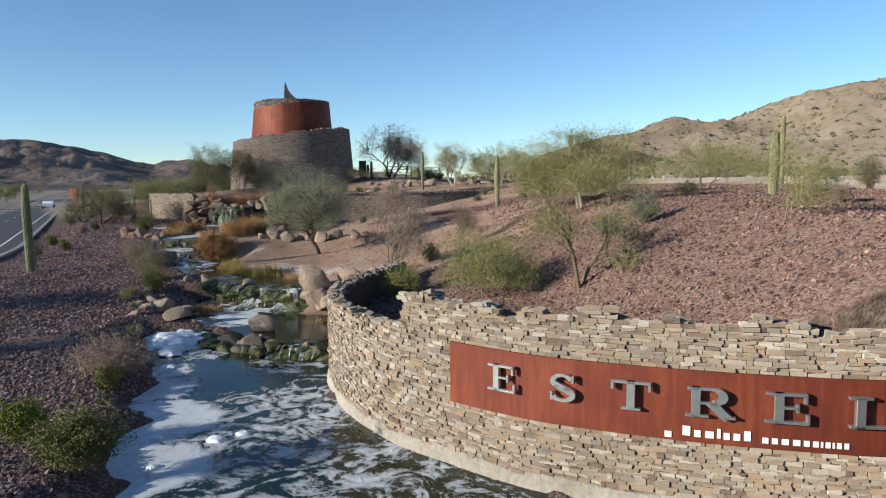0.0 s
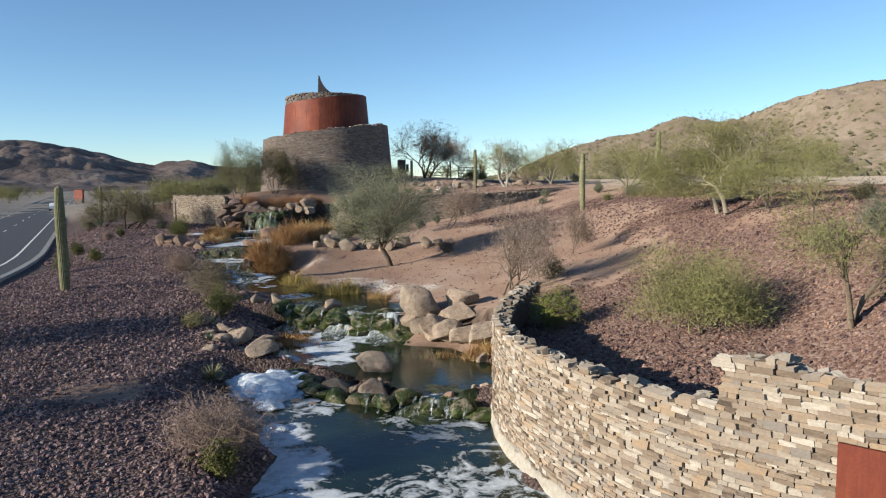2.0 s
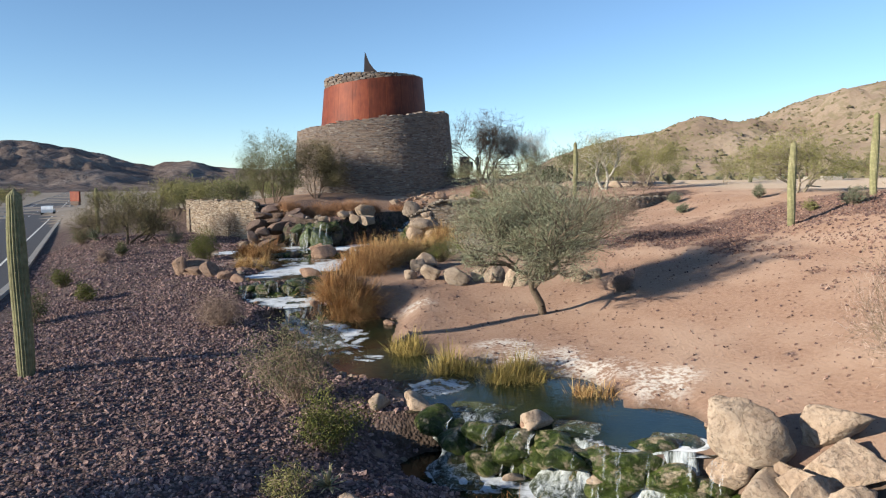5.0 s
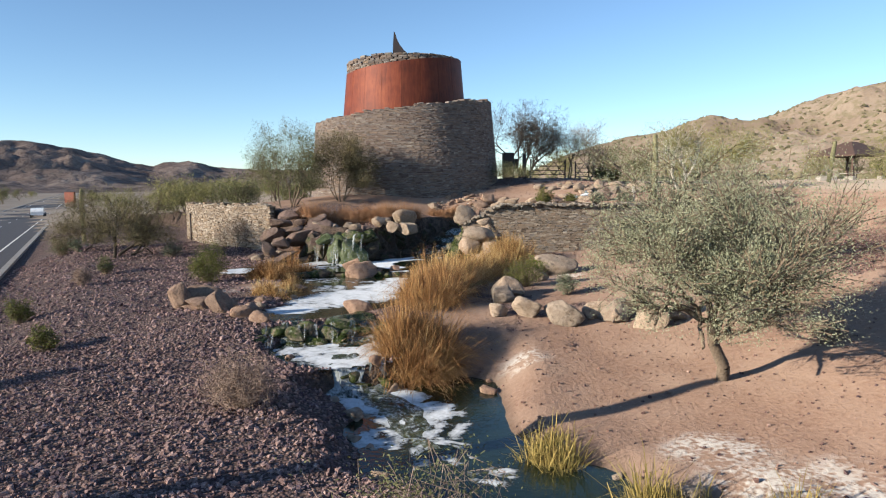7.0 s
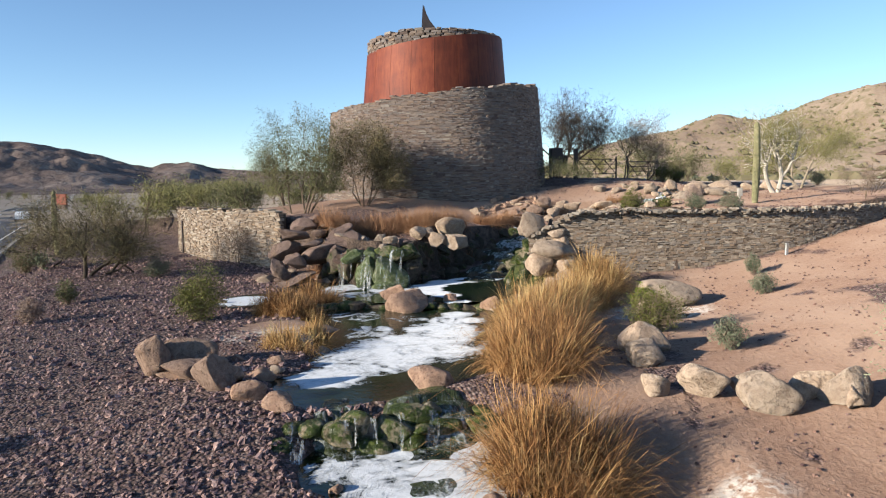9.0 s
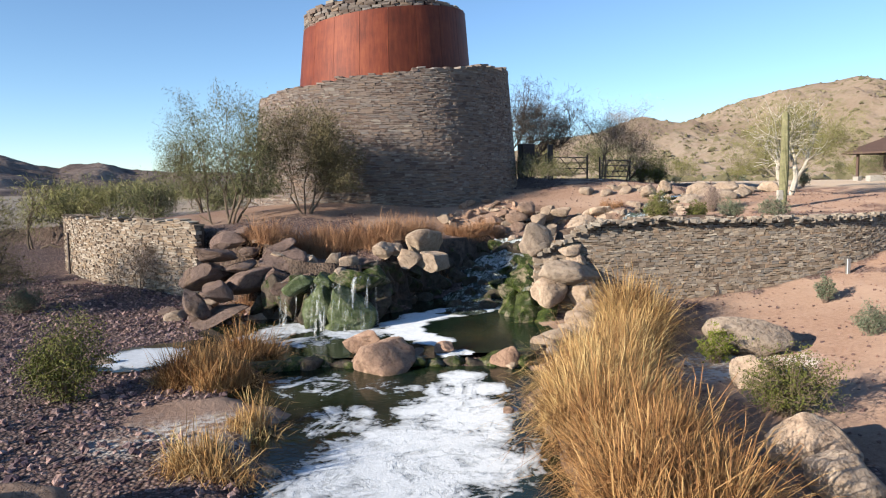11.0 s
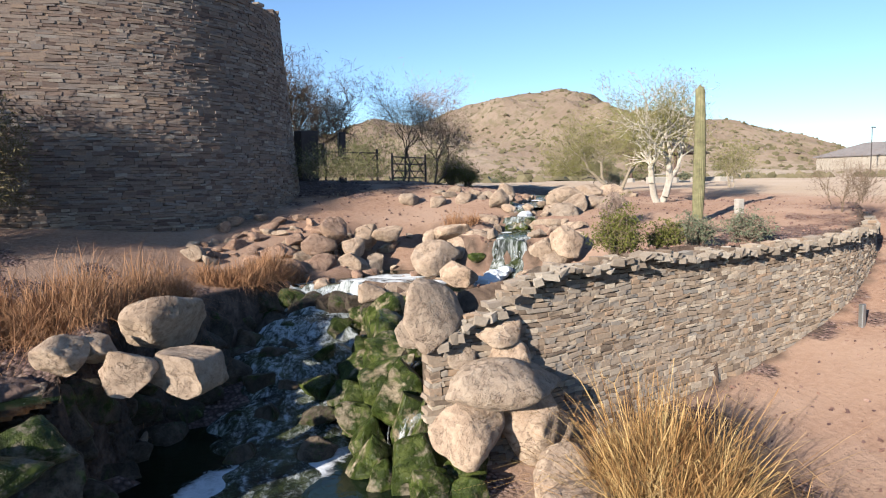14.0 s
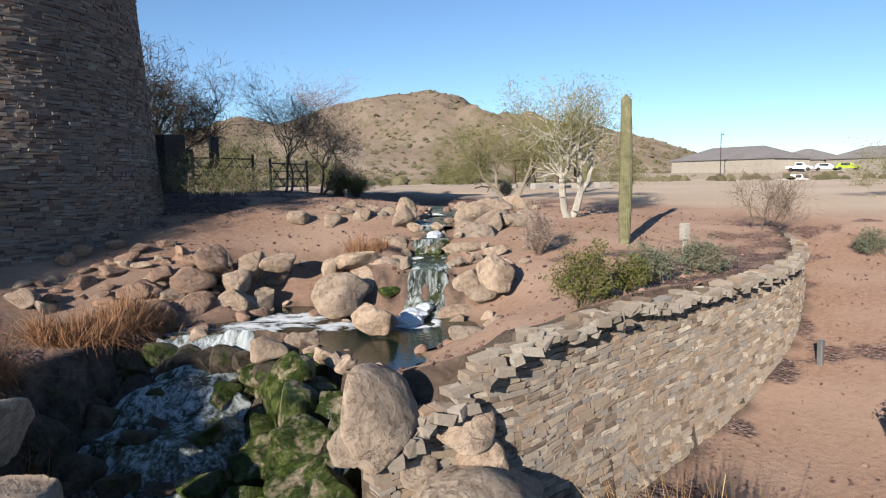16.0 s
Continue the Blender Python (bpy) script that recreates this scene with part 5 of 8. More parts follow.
def saguaro(label, x, y, tall, radius, seed, lean=(0, 0), group="saguaros"):
    rng = np.random.default_rng(seed)
    ribs, rings = 18, 26
    verts, faces = [], []
    for k in range(rings + 1):
        u = k / rings
        z = tall * u
        body = radius * (.80 + .22 * math.sin(min(u * 1.15, 1) * math.pi) ** .6) * (1 + .03 * math.sin(u * 9 + seed))
        if tall - z < radius:
            body *= math.sqrt(max(0, 1 - (1 - (tall - z) / radius) ** 2)) * .97 + .03
        cx, cy = lean[0] * u ** 1.5 + .02 * math.sin(u * 5 + seed), lean[1] * u ** 1.5
        for j in range(ribs * 4):
            a = 2 * math.pi * j / (ribs * 4)
            r = body * (1, .93, .84, .93)[j % 4]
            verts.append((cx + r * math.cos(a), cy + r * math.sin(a), z - .1))
    n = ribs * 4
    faces = [(k * n + j, k * n + (j + 1) % n, k * n + n + (j + 1) % n, k * n + n + j) for k in range(rings) for j in range(n)]
    faces.append(tuple(rings * n + j for j in range(n)))
    ob = thing("saguaro", label, "cactus", (x, y, ground_z(x, y)), group=group)
    part("column", mesh_of("column", verts, faces, SAGUARO_SKIN, True), ob)
    # rows of pale spine tufts down the ribs
    c = []
    for j in range(ribs):
        a = 2 * math.pi * j / ribs
        for z in np.arange(.1, tall - radius * .3, .07):
            u = z / tall
            r = radius * (.80 + .22 * math.sin(min(u * 1.15, 1) * math.pi) ** .6) * 1.03
            c.append((lean[0] * u ** 1.5 + r * math.cos(a), lean[1] * u ** 1.5 + r * math.sin(a), z))
    v, f = slivers(rng, np.array(c), .07, .008)
    tagged(part("spine_tuft", mesh_of("spine_tuft", v, f, DRY_TWIG), ob), "rows of pale spine tufts", kind="stuff")
    return ob


def yucca(name, label, x, y, radius, seed, leaf, count=150, width=.03):
    rng = np.random.default_rng(seed)
    verts, faces = [], []
    for k in range(count):
        a, t = rng.uniform(0, 2 * math.pi), math.acos(rng.uniform(.02, 1))
        d = np.array([math.cos(a) * math.sin(t), math.sin(a) * math.sin(t), math.cos(t)])
        s = np.array([-math.sin(a), math.cos(a), 0]) * width / 2
        l = radius * rng.uniform(.75, 1.05)
        b = np.array([0, 0, .12])
        i = len(verts)
        verts += [b - s, b + s, b + d * l * .55 + s, b + d * l * .55 - s, b + d * l + (0, 0, -.05 * l)]
        faces += [(i, i + 1, i + 2, i + 3), (i + 3, i + 2, i + 4)]
    return thing(name, label, "plant", (x, y, ground_z(x, y)), mesh_of(name, verts, faces, leaf))


# -- saguaros
saguaro("tall ribbed saguaro column on the gravel bank", -21.6, 36.7, 4.75, .22, 1)
saguaro("slim ribbed saguaro on the slope", 3.86, 49.9, 3.7, .17, 2)
saguaro("straight ribbed saguaro on the slope", 9.7, 53.7, 4.1, .18, 3)
saguaro("tall ribbed saguaro behind the sign wall", 14.3, 30.6, 7.35 - ground_z(14.3, 30.6), .21, 4)
saguaro("pale ribbed saguaro on the terrace above the wall", -1.9, 68.6, 3.85, .16, 5)
saguaro("leaning pale saguaro near the shade shelter", 18.5, 87.4, 3.6, .19, 6, (.45, 0))
saguaro("slender saguaro among trees by the road", -39.8, 78.4, 4.0, .16, 8)
saguaro("slender distant saguaro on the plain", 22, 46, 4.6, .16, 9)

# -- trees
tree("olive_tree", "rounded grey-green tree with forked pale trunk on bare sand", -7.45, 44.15, 5.4, 6.4, 21, BARK, OLIVE_LEAF, 150000, (.045, .0066), .13, 1, .2, .8, .08, 4, 3, .16, 1.3, bare=.27)
tree("bare_tree", "leafless pinkish desert tree with many fine twigs", -2.5, 32.1, 3.7, 3.9, 22, BARK, PINK_TWIG, 12000, (.16, .006), .16, 4, .4, .8, .06, 5, 2, .07, .6, fat=1.4)
tree("palo_verde", "wide hazy yellow-green palo verde with pale forked trunk", 6.8, 35.7, 4.0, 9.0, 23, PALE_BARK, PALO_LEAF, 105000, (.22, .0040), .24, 3, .6, 1.0, -.01, 5, 2, .15, .8)
tree("palo_verde", "thin dark-barked palo verde with bent trunk on the slope", 4.2, 21.3, 3.3, 3.3, 24, BARK, PALO_LEAF, 9000, (.15, .004), .22, 2, .8, .9, .05, 3, 2, .10, 1.1)
tree("palo_verde", "small thin young palo verde behind the wall", 9.3, 19.2, 2.1, 3.4, 25, GREEN_BARK, PALO_LEAF, 12000, (.14, .0034), .20, 2, .5, 1.0, .0, 4, 2, .04, .5)
tree("palo_verde", "feathery round green palo verde shrub near the wall", 1.75, 23.6, 2.35, 4.0, 26, GREEN_BARK, PALO_LEAF, 46000, (.10, .005), .20, 6, .7, .8, .02, 4, 2, .035, .3, .35)
tree("mesquite", "brown half-bare mesquite beside the bank", -4.6, 51.2, 3.3, 4.0, 27, BARK, DRY_TWIG, 9000, (.14, .007), .22, 2, .5, .9, .03, 4, 2, .09, .6)
tree("palo_verde", "airy olive-green tree with dark crooked stems below the tower", -23.5, 70.8, 5.2, 4.6, 28, BARK, MESQUITE_LEAF, 34000, (.13, .0064), .14, 5, .7, 1.0, .04, 4, 2, .085, .5)
tree("mesquite", "dense dark green many-stemmed tree below the tower", -20.3, 71.9, 4.2, 4.2, 29, BARK, BROWN_LEAF, 40000, (.12, .0074), .13, 6, .6, .9, .05, 4, 2, .06, .5)
tree("palo_verde", "tall thin tree with dark trunk behind the stone wall", -26.0, 79.5, 5.0, 4.2, 30, BARK, MESQUITE_LEAF, 12000, (.16, .005), .17, 2, .4, .9, .05, 4, 2, .10, .5)
tree("mesquite", "wide brown-green mesquite with crooked dark trunks by the road", -32.0, 66.3, 3.7, 6.4, 31, DARK_BARK, BROWN_LEAF, 30000, (.24, .0045), .24, 3, .75, .9, .02, 4, 2, .13, .9)
tree("mesquite", "small brown-green mesquite by the road", -36.2, 70.5, 2.6, 3.6, 32, DARK_BARK, BROWN_LEAF, 9000, (.24, .005), .24, 2, .5, .9, .03, 4, 2, .08, .6)
tree("bare_tree", "large leafless dark tree behind the tower", -6.8, 93, 7.0, 8.0, 33, DARK_BARK, DARK_TWIG, 12000, (.5, .007), .22, 3, .55, .8, .05, 5, 2, .20, .9, fat=2.6)
tree("bare_tree", "leafless grey tree with slim forked trunk by the fence", -4.4, 82.5, 4.6, 5.2, 34, BARK, PINK_TWIG, 7000, (.22, .006), .26, 2, .35, .8, .06, 5, 2, .08, 1.0, fat=1.4)
tree("bare_tree", "leaning leafless mesquite by the fence", -2.6, 83.0, 3.6, 4.2, 35, BARK, PINK_TWIG, 5000, (.2, .006), .24, 2, .8, .8, .04, 5, 2, .08, 1.0, fat=1.4)
tree("palo_verde", "tree with white forked trunk and thin upright crown", 1.4, 73.4, 4.4, 4.2, 36, WHITE_BARK, PALO_LEAF, 11000, (.18, .005), .18, 2, .6, .9, .05, 4, 2, .19, 1.2)
tree("palo_verde", "spreading olive palo verde beside the shade shelter", 7, 82, 4.8, 7.0, 37, PALE_BARK, PALO_LEAF, 26000, (.28, .005), .24, 3, .6, 1.0, .0, 4, 2, .12, 1.0)
tree("palo_verde", "small airy tree on open sand", 13, 80, 2.4, 3.0, 38, PALE_BARK, PALO_LEAF, 4000, (.12, .010), .22, 3, .5, .9, .03, 4, 2, .05, .4)
tree("bare_tree", "grey leafless shrubby tree above the wall end", 2.5, 67.3, 1.7, 2.6, 39, BARK, DRY_TWIG, 6000, (.12, .003), .12, 5, .6, .8, .05, 4, 2, .04, .3, fat=1.4)
tree("palo_verde", "pale green tree beyond the wall", 22, 71, 2.6, 4.0, 40, PALE_BARK, PALO_LEAF, 5000, (.13, .010), .24, 3, .6, .9, .02, 4, 2, .06, .4)
tree("bare_tree", "tall dry shrub with bare pink stems on the slope", .9, 37.2, 2.3, 1.8, 41, BARK, DRY_TWIG, 3000, (.1, .008), .14, 6, .35, .6, .12, 4, 2, .02, .3, fat=1.4)

tree("palo_verde", "hazy spreading palo verde beyond the saguaros", 9.6, 60.5, 3.6, 7.0, 46, PALE_BARK, PALO_LEAF, 22000, (.22, .005), .24, 4, .6, 1.0, .0, 4, 2, .11, .9)
tree("palo_verde", "hazy olive palo verde on the far slope", 18.8, 51.4, 3.2, 5.0, 47, PALE_BARK, PALO_LEAF, 14000, (.22, .006), .24, 3, .6, 1.0, .0, 4, 2, .09, .8)
tree("palo_verde", "hazy olive palo verde on the far slope", 25.5, 64.0, 3.4, 5.5, 48, PALE_BARK, PALO_LEAF, 12000, (.24, .007), .26, 3, .6, 1.0, .0, 4, 2, .09, .8)
tree("palo_verde", "broad palo verde on the road verge", -21.6, 19.5, 4.0, 4.6, 42, BARK, PALO_LEAF, 8000, (.14, .012), .3, 3, .6, .9, .03, 4, 2, .1, .8)
tree("palo_verde", "broad palo verde on the road verge", -22.4, 27, 3.2, 3.0, 43, BARK, PALO_LEAF, 8000, (.14, .012), .3, 3, .6, .9, .03, 4, 2, .1, .8)

tree("bare_tree", "small leafless shrub against the pale wall", -26.3, 69.0, 2.0, 2.0, 44, BARK, PINK_TWIG, 2500, (.12, .006), .16, 4, .4, .8, .06, 4, 2, .03, .4, fat=1.2)

tree("desert_shrub", "sparse shrub with bare white stems below the tower", -9.4, 76.9, 1.6, 3.0, 45, PALE_BARK, MESQUITE_LEAF, 12000, (.10, .006), .13, 6, .8, .9, .03, 4, 2, .035, .4, bare=.4)

# -- bushes
bush("creosote_bush", "large dark olive creosote bush at the pool edge", -7.3, 13.5, 1.9, 1.55, 51, CREOSOTE_LEAF, BARK, 12000, (.055, .022), 120)
bush("creosote_bush", "bright yellow-green bush on the gravel bank", -9.4, 15.2, 1.3, 1.1, 52, BRIGHT_LEAF, BARK, 6000, (.055, .024), 90)
bush("dry_bush", "wide reddish-brown dry bush hanging over the pool", -9.7, 20.1, 2.7, 1.35, 53, DRY_TWIG, DRY_TWIG, 7000, (.11, .008), 160)
bush("creosote_bush", "small green bush in front of dry bush", -9.4, 19.3, 1.0, .85, 54, CREOSOTE_LEAF, BARK, 3500, (.05, .02), 60)
bush("desert_bush", "grey-green twiggy bush beside the stream", -14.6, 35.2, 2.7, 2.2, 55, MESQUITE_LEAF, DRY_TWIG, 7000, (.06, .014), 130)
bush("creosote_bush", "dense green bush beside the stream", -13.5, 32.6, 1.6, 1.25, 56, CREOSOTE_LEAF, BARK, 5500, (.05, .02), 70)
bush("desert_bush", "low yellow-green bush on gravel", -13.8, 30.6, 1.0, .7, 57, PALO_LEAF, DRY_TWIG, 2500, (.06, .012), 50)
bush("dry_bush", "grey leafless dome-shaped bush on gravel", -18.4, 41.9, 2.1, 1.25, 58, DRY_TWIG, DRY_TWIG, 6000, (.10, .007), 150)
bush("creosote_bush", "round green creosote bush on gravel", -23.8, 56.5, 1.9, 1.75, 59, CREOSOTE_LEAF, BARK, 9000, (.055, .02), 110)
for k, (x, y, w, h, leaf, label) in enumerate((
        (-38, 72, 2.0, 1.4, MESQUITE_LEAF, "dull green roadside bush"), (-30, 60.8, .9, 1.0, MESQUITE_LEAF, "small dull green bush on gravel"), (-28.6, 51.6, 1.2, 1.0, CREOSOTE_LEAF, "dark green bush by the kerb"),
        (-28.9, 66.2, 1.5, .9, SAGE_LEAF, "grey sage bush below the wall"), (-25.6, 44, 1.3, 1.2, MESQUITE_LEAF, "olive bush behind the saguaro"), (-25.2, 47, .9, .8, CREOSOTE_LEAF, "small dark green bush on gravel"),
        (-29.5, 57.5, 1.1, .8, DRY_TWIG, "dry brown bush on gravel"), (-.6, 33.6, 1.2, 1.0, CREOSOTE_LEAF, "round dark green bush on the slope"), (-1.6, 26.6, 2.0, 1.2, BRIGHT_LEAF, "bright green spreading bush behind the wall"),
        (-4.7, 45, 1.1, .85, DRY_TWIG, "low dry bush on sand"), (6.0, 25.6, 1.25, 1.0, SAGE_LEAF, "round sage bush on the stony slope"), (7.2, 25.3, 1.6, 1.25, SAGE_LEAF, "large round sage bush on the stony slope"),
        (6.1, 22.9, 1.1, .7, DRY_TWIG, "low dry bush on the stony slope"), (21.4, 35.5, 1.8, 2.1, MESQUITE_LEAF, "tall dull green bush on the plain"), (10.2, 85.8, 1.2, 1.2, SAGE_LEAF, "round sage bush near stream head"),
        (-4.6, 69, 1.0, 1.2, PINK_TWIG, "dry pinkish bush on the terrace"), (-9.0, 63.9, 1.2, .95, CREOSOTE_LEAF, "olive creosote bush above the wall"), (-7.6, 64.2, .8, .6, CREOSOTE_LEAF, "small olive bush above the wall"),
        (-6.0, 64.9, 1.0, .8, SAGE_LEAF, "grey-green brittlebush above the wall"), (-4.6, 64.8, 1.3, .7, SAGE_LEAF, "low spreading brittlebush above the wall"), (3.8, 65.0, 1.0, .75, SAGE_LEAF, "round sage bush beyond the wall"),
        (-5.3, 61.0, .6, .8, SAGE_LEAF, "small sage bush below the wall"), (-6.5, 57.6, .9, .8, SAGE_LEAF, "round sage bush on sand"), (-11.2, 53.4, 1.7, 1.15, CREOSOTE_LEAF, "olive creosote bush among boulders"),
        (7.2, 60.5, 1.0, .9, SAGE_LEAF, "round sage bush on the slope"), (3.0, 61.2, .9, .6, SAGE_LEAF, "small sage bush near the wall"), (7.4, 51.4, 1.3, .9, SAGE_LEAF, "sage bush beside the saguaro"),
        (6.0, 52.4, .8, .55, PALO_LEAF, "small green bush on the slope"), (-1.6, 83.4, 2.0, 1.5, CREOSOTE_LEAF, "dark dense bush beside the fence"),
        (-.4, 84.0, 1.6, 1.3, CREOSOTE_LEAF, "dark dense bush beside the fence"), (-10.4, 57.4, 1.0, .8, BRIGHT_LEAF, "green bush in front of reeds"), (-10.0, 51.6, .9, .8, SAGE_LEAF, "grey sage bush among boulders"),
        (11.5, 33.2, 1.4, .8, MESQUITE_LEAF, "low green bush on the slope"), (10, 44, 1.8, 1.2, MESQUITE_LEAF, "dull green bush on the slope"), (13.5, 24, 1.1, .6, DRY_TWIG, "low dry bush on the stony slope"), (17, 22, 1.8, .8, PALO_LEAF, "low yellow-green bush on the stony slope"))):
    dry = leaf in (DRY_TWIG, PINK_TWIG)
    bush("dry_bush" if dry else "desert_bush", label, x, y, w, h, 70 + k, leaf, BARK if leaf is CREOSOTE_LEAF else DRY_TWIG, int(2600 * (w * h) ** .6) + 900, (.10, .007) if dry else (.05, .02), int(50 * w) + 20)

# -- reeds and grasses
blades("cattail_stand", "dense brown drooping cattails in the stream bend", [(-14.9, 46.0, .72, .7)], 15000, 2.2, 91, BROWN_STRAW, .013, .98, "reeds", .3, .5)
blades("cattail_stand", "dry tawny cattails behind the stream bend", [(-14.7, 50.3, .75, 1.2), (-14.3, 52.2, .8, .9)], 14000, 1.8, 92, BROWN_STRAW, .013, .9, "reeds", .9, .5)
blades("cattail_stand", "long stand of tall dry golden cattails beside the pool", [(-14.3, 53.6, .8, 1.1), (-13.6, 55.6, .9, 1.1), (-12.9, 57.2, .7, .8)], 18000, 1.85, 192, STRAW, .013, .9, "reeds", .9, .5)
blades("cattail_stand", "upright dry golden cattails below the terrace wall", [(-11.1, 60.5, .6, .6)], 7500, 2.2, 93, STRAW, .013, .55, "reeds", 1.2)
blades("cattail_stand", "bushy dry golden cattails leaning over the falls pool", [(-12.0, 58.6, .7, .7)], 5000, 1.65, 193, STRAW, .013, .7, "reeds", 1.2)
blades("cattail_stand", "tawny cattails with dark bases beside the falls pool", [(-21.4, 57.4, .9, .8), (-20.8, 59.6, .6, .7)], 7500, 1.3, 94, BROWN_STRAW, .013, .65, "reeds", 1.2)
blades("grass_clump", "straw-coloured grass clump at the water's edge", [(-20.2, 52.6, .65, .5)], 1300, .95, 95, STRAW, .012, .6)
blades("grass_clump", "straw-coloured grass clump at the water's edge", [(-20.0, 54.4, .3, .6)], 700, .8, 96, STRAW, .012, .6)
blades("russet_grass", "matted russet grass above the falls", [(-21.0, 65.6, 1.2, .6), (-19.4, 66.2, .9, .6)], 7500, 1.25, 97, RUST_GRASS, .010, .8)
blades("russet_grass", "matted russet grass beside the upper pool", [(-17.6, 66.6, 1.1, .5), (-16.2, 67.9, 1.0, .5)], 7000, 1.3, 98, RUST_GRASS, .010, .8)
blades("russet_grass", "tawny grass clump by the upper rill", [(-8.2, 71.6, .85, .5)], 2600, .72, 99, RUST_GRASS, .012, .8)
blades("russet_grass", "tawny grass clump among upper rocks", [(-13.7, 70.6, .6, .4), (-12.7, 71.15, .4, .3)], 1800, .7, 100, RUST_GRASS, .012, .8)
blades("reed_bed", "yellow-green reeds standing in the stream", [(-12.2, 40.2, .5, .5)], 1000, 1.0, 101, REED, .016, .4, "reeds", .2)
blades("reed_bed", "long bed of yellow-green reeds in the stream", [(-10.9, 38.0, .7, .45), (-9.5, 37.2, .8, .45)], 3000, 1.15, 102, REED, .016, .4, "reeds", .2)
blades("reed_bed", "small bed of straw reeds by the bank", [(-7.8, 35.8, .5, .35)], 1000, .8, 103, STRAW, .016, .4, "reeds", .2)
blades("grass_clump", "orange-straw grass tuft between stream rocks", [(-10.2, 30.9, .75, .65)], 3200, 1.05, 104, BROWN_STRAW, .012, .75)
blades("grass_clump", "dry straw grass along the pool bank", [(-5.2, 28.6, .8, .35), (-3.9, 28.4, .7, .35)], 2600, .75, 105, STRAW, .012, .75)
blades("russet_grass", "matted russet grass at the upper pool edge", [(-13.2, 71.0, .6, .35), (-14.2, 70.4, .6, .35)], 5500, .95, 109, RUST_GRASS, .013, .85)
yucca("yucca", "pale spiky yucca rosette on gravel", -11.9, 26.6, .62, 111, YUCCA_LEAF)
yucca("agave", "small grey-green agave on gravel", -12.7, 28.8, .34, 112, SAGE_LEAF, 50, .05)
yucca("yucca", "small spiky rosette beside the bush", -13.2, 30.9, .42, 113, YUCCA_LEAF, 60)

# -- thickets further off
def thicket():
    rng = np.random.default_rng(77)
    kinds = [tree("palo_verde", "hazy yellow-green palo verde on the desert plain", -38, 88, 4.2, 6.0, 121, BARK, PALO_LEAF, 3600, (.36, .012), .36, 3, .6, .9, .03, 3, 2, .10, .9, group="desert trees"),
             tree("mesquite", "dull green mesquite on the desert plain", -33, 96, 4.4, 5.4, 122, BARK, MESQUITE_LEAF, 3600, (.34, .013), .36, 3, .5, .9, .04, 3, 2, .10, .9, group="desert trees"),
             tree("palo_verde", "olive palo verde on the desert plain", -46, 98, 3.4, 5.0, 123, PALE_BARK, PALO_LEAF, 3200, (.34, .012), .34, 4, .6, .9, .03, 3, 2, .07, .7, group="desert trees")]
    low = [bush("desert_bush", "grey-green desert bush on the plain", -36, 70, 1.6, 1.1, 124, SAGE_LEAF, DRY_TWIG, 520, (.13, .06), 14, group="desert bushes"),
           bush("desert_bush", "olive desert bush on the plain", -34, 74, 1.8, 1.3, 125, MESQUITE_LEAF, DRY_TWIG, 520, (.13, .06), 14, group="desert bushes")]
    done = 0
    for _ in range(5000):
        if done > 130:
            break
        a, d = rng.uniform(-.62, 1.25), 30 + 240 * rng.random() ** 1.6
        x, y = -10 + d * math.sin(a), 48 + d * math.cos(a)
        left = x < -24
        if math.hypot(x + 17, y - 81) < 12 or .89 * abs(x - road_x(y)) < 8.5 or (not left and (d < 52 or y < 60)):
            continue
        if left and (x > -30 and y < 84):
            continue
        if -8 < x < 16 and 60 < y < 100 or (a > .75 and d < 120 and rng.random() < .6):
            continue
        if .93 < math.atan2(x + 16.6, y - 57.5) < 1.3:
            continue
        done += 1
        tall = left or rng.random() < .30
        ob = kinds[rng.integers(3)] if tall else low[rng.integers(2)]
        k = rng.uniform(.7, 1.15) * (1.0 if tall else 1.1)
        copy_thing(ob, pose(x, y, ground_z(x, y) - .05, 0, 0, rng.uniform(0, 360)) @ Matrix.Scale(k, 4))
    for _ in range(46):
        y = rng.uniform(100, 330)
        x = road_x(y) - rng.uniform(9, 55)
        copy_thing(kinds[rng.integers(3)], pose(x, y, ground_z(x, y) - .05, 0, 0, rng.uniform(0, 360)) @ Matrix.Scale(rng.uniform(.8, 1.2), 4))


thicket()

# ---------------------------------------------------------------- boulders
ROCK_BM = bmesh.new()
bmesh.ops.create_icosphere(ROCK_BM, subdivisions=4, radius=1)
ROCK_V = np.array([v.co[:] for v in ROCK_BM.verts])
ROCK_F = np.array([[v.index for v in f.verts] for f in ROCK_BM.faces])
ROCK_BM.free()
FINE_V, FINE_F = ROCK_V, ROCK_F
ROCK_BM = bmesh.new()
bmesh.ops.create_icosphere(ROCK_BM, subdivisions=3, radius=1)
ROCK_V = np.array([v.co[:] for v in ROCK_BM.verts])
ROCK_F = np.array([[v.index for v in f.verts] for f in ROCK_BM.faces])
ROCK_BM.free()


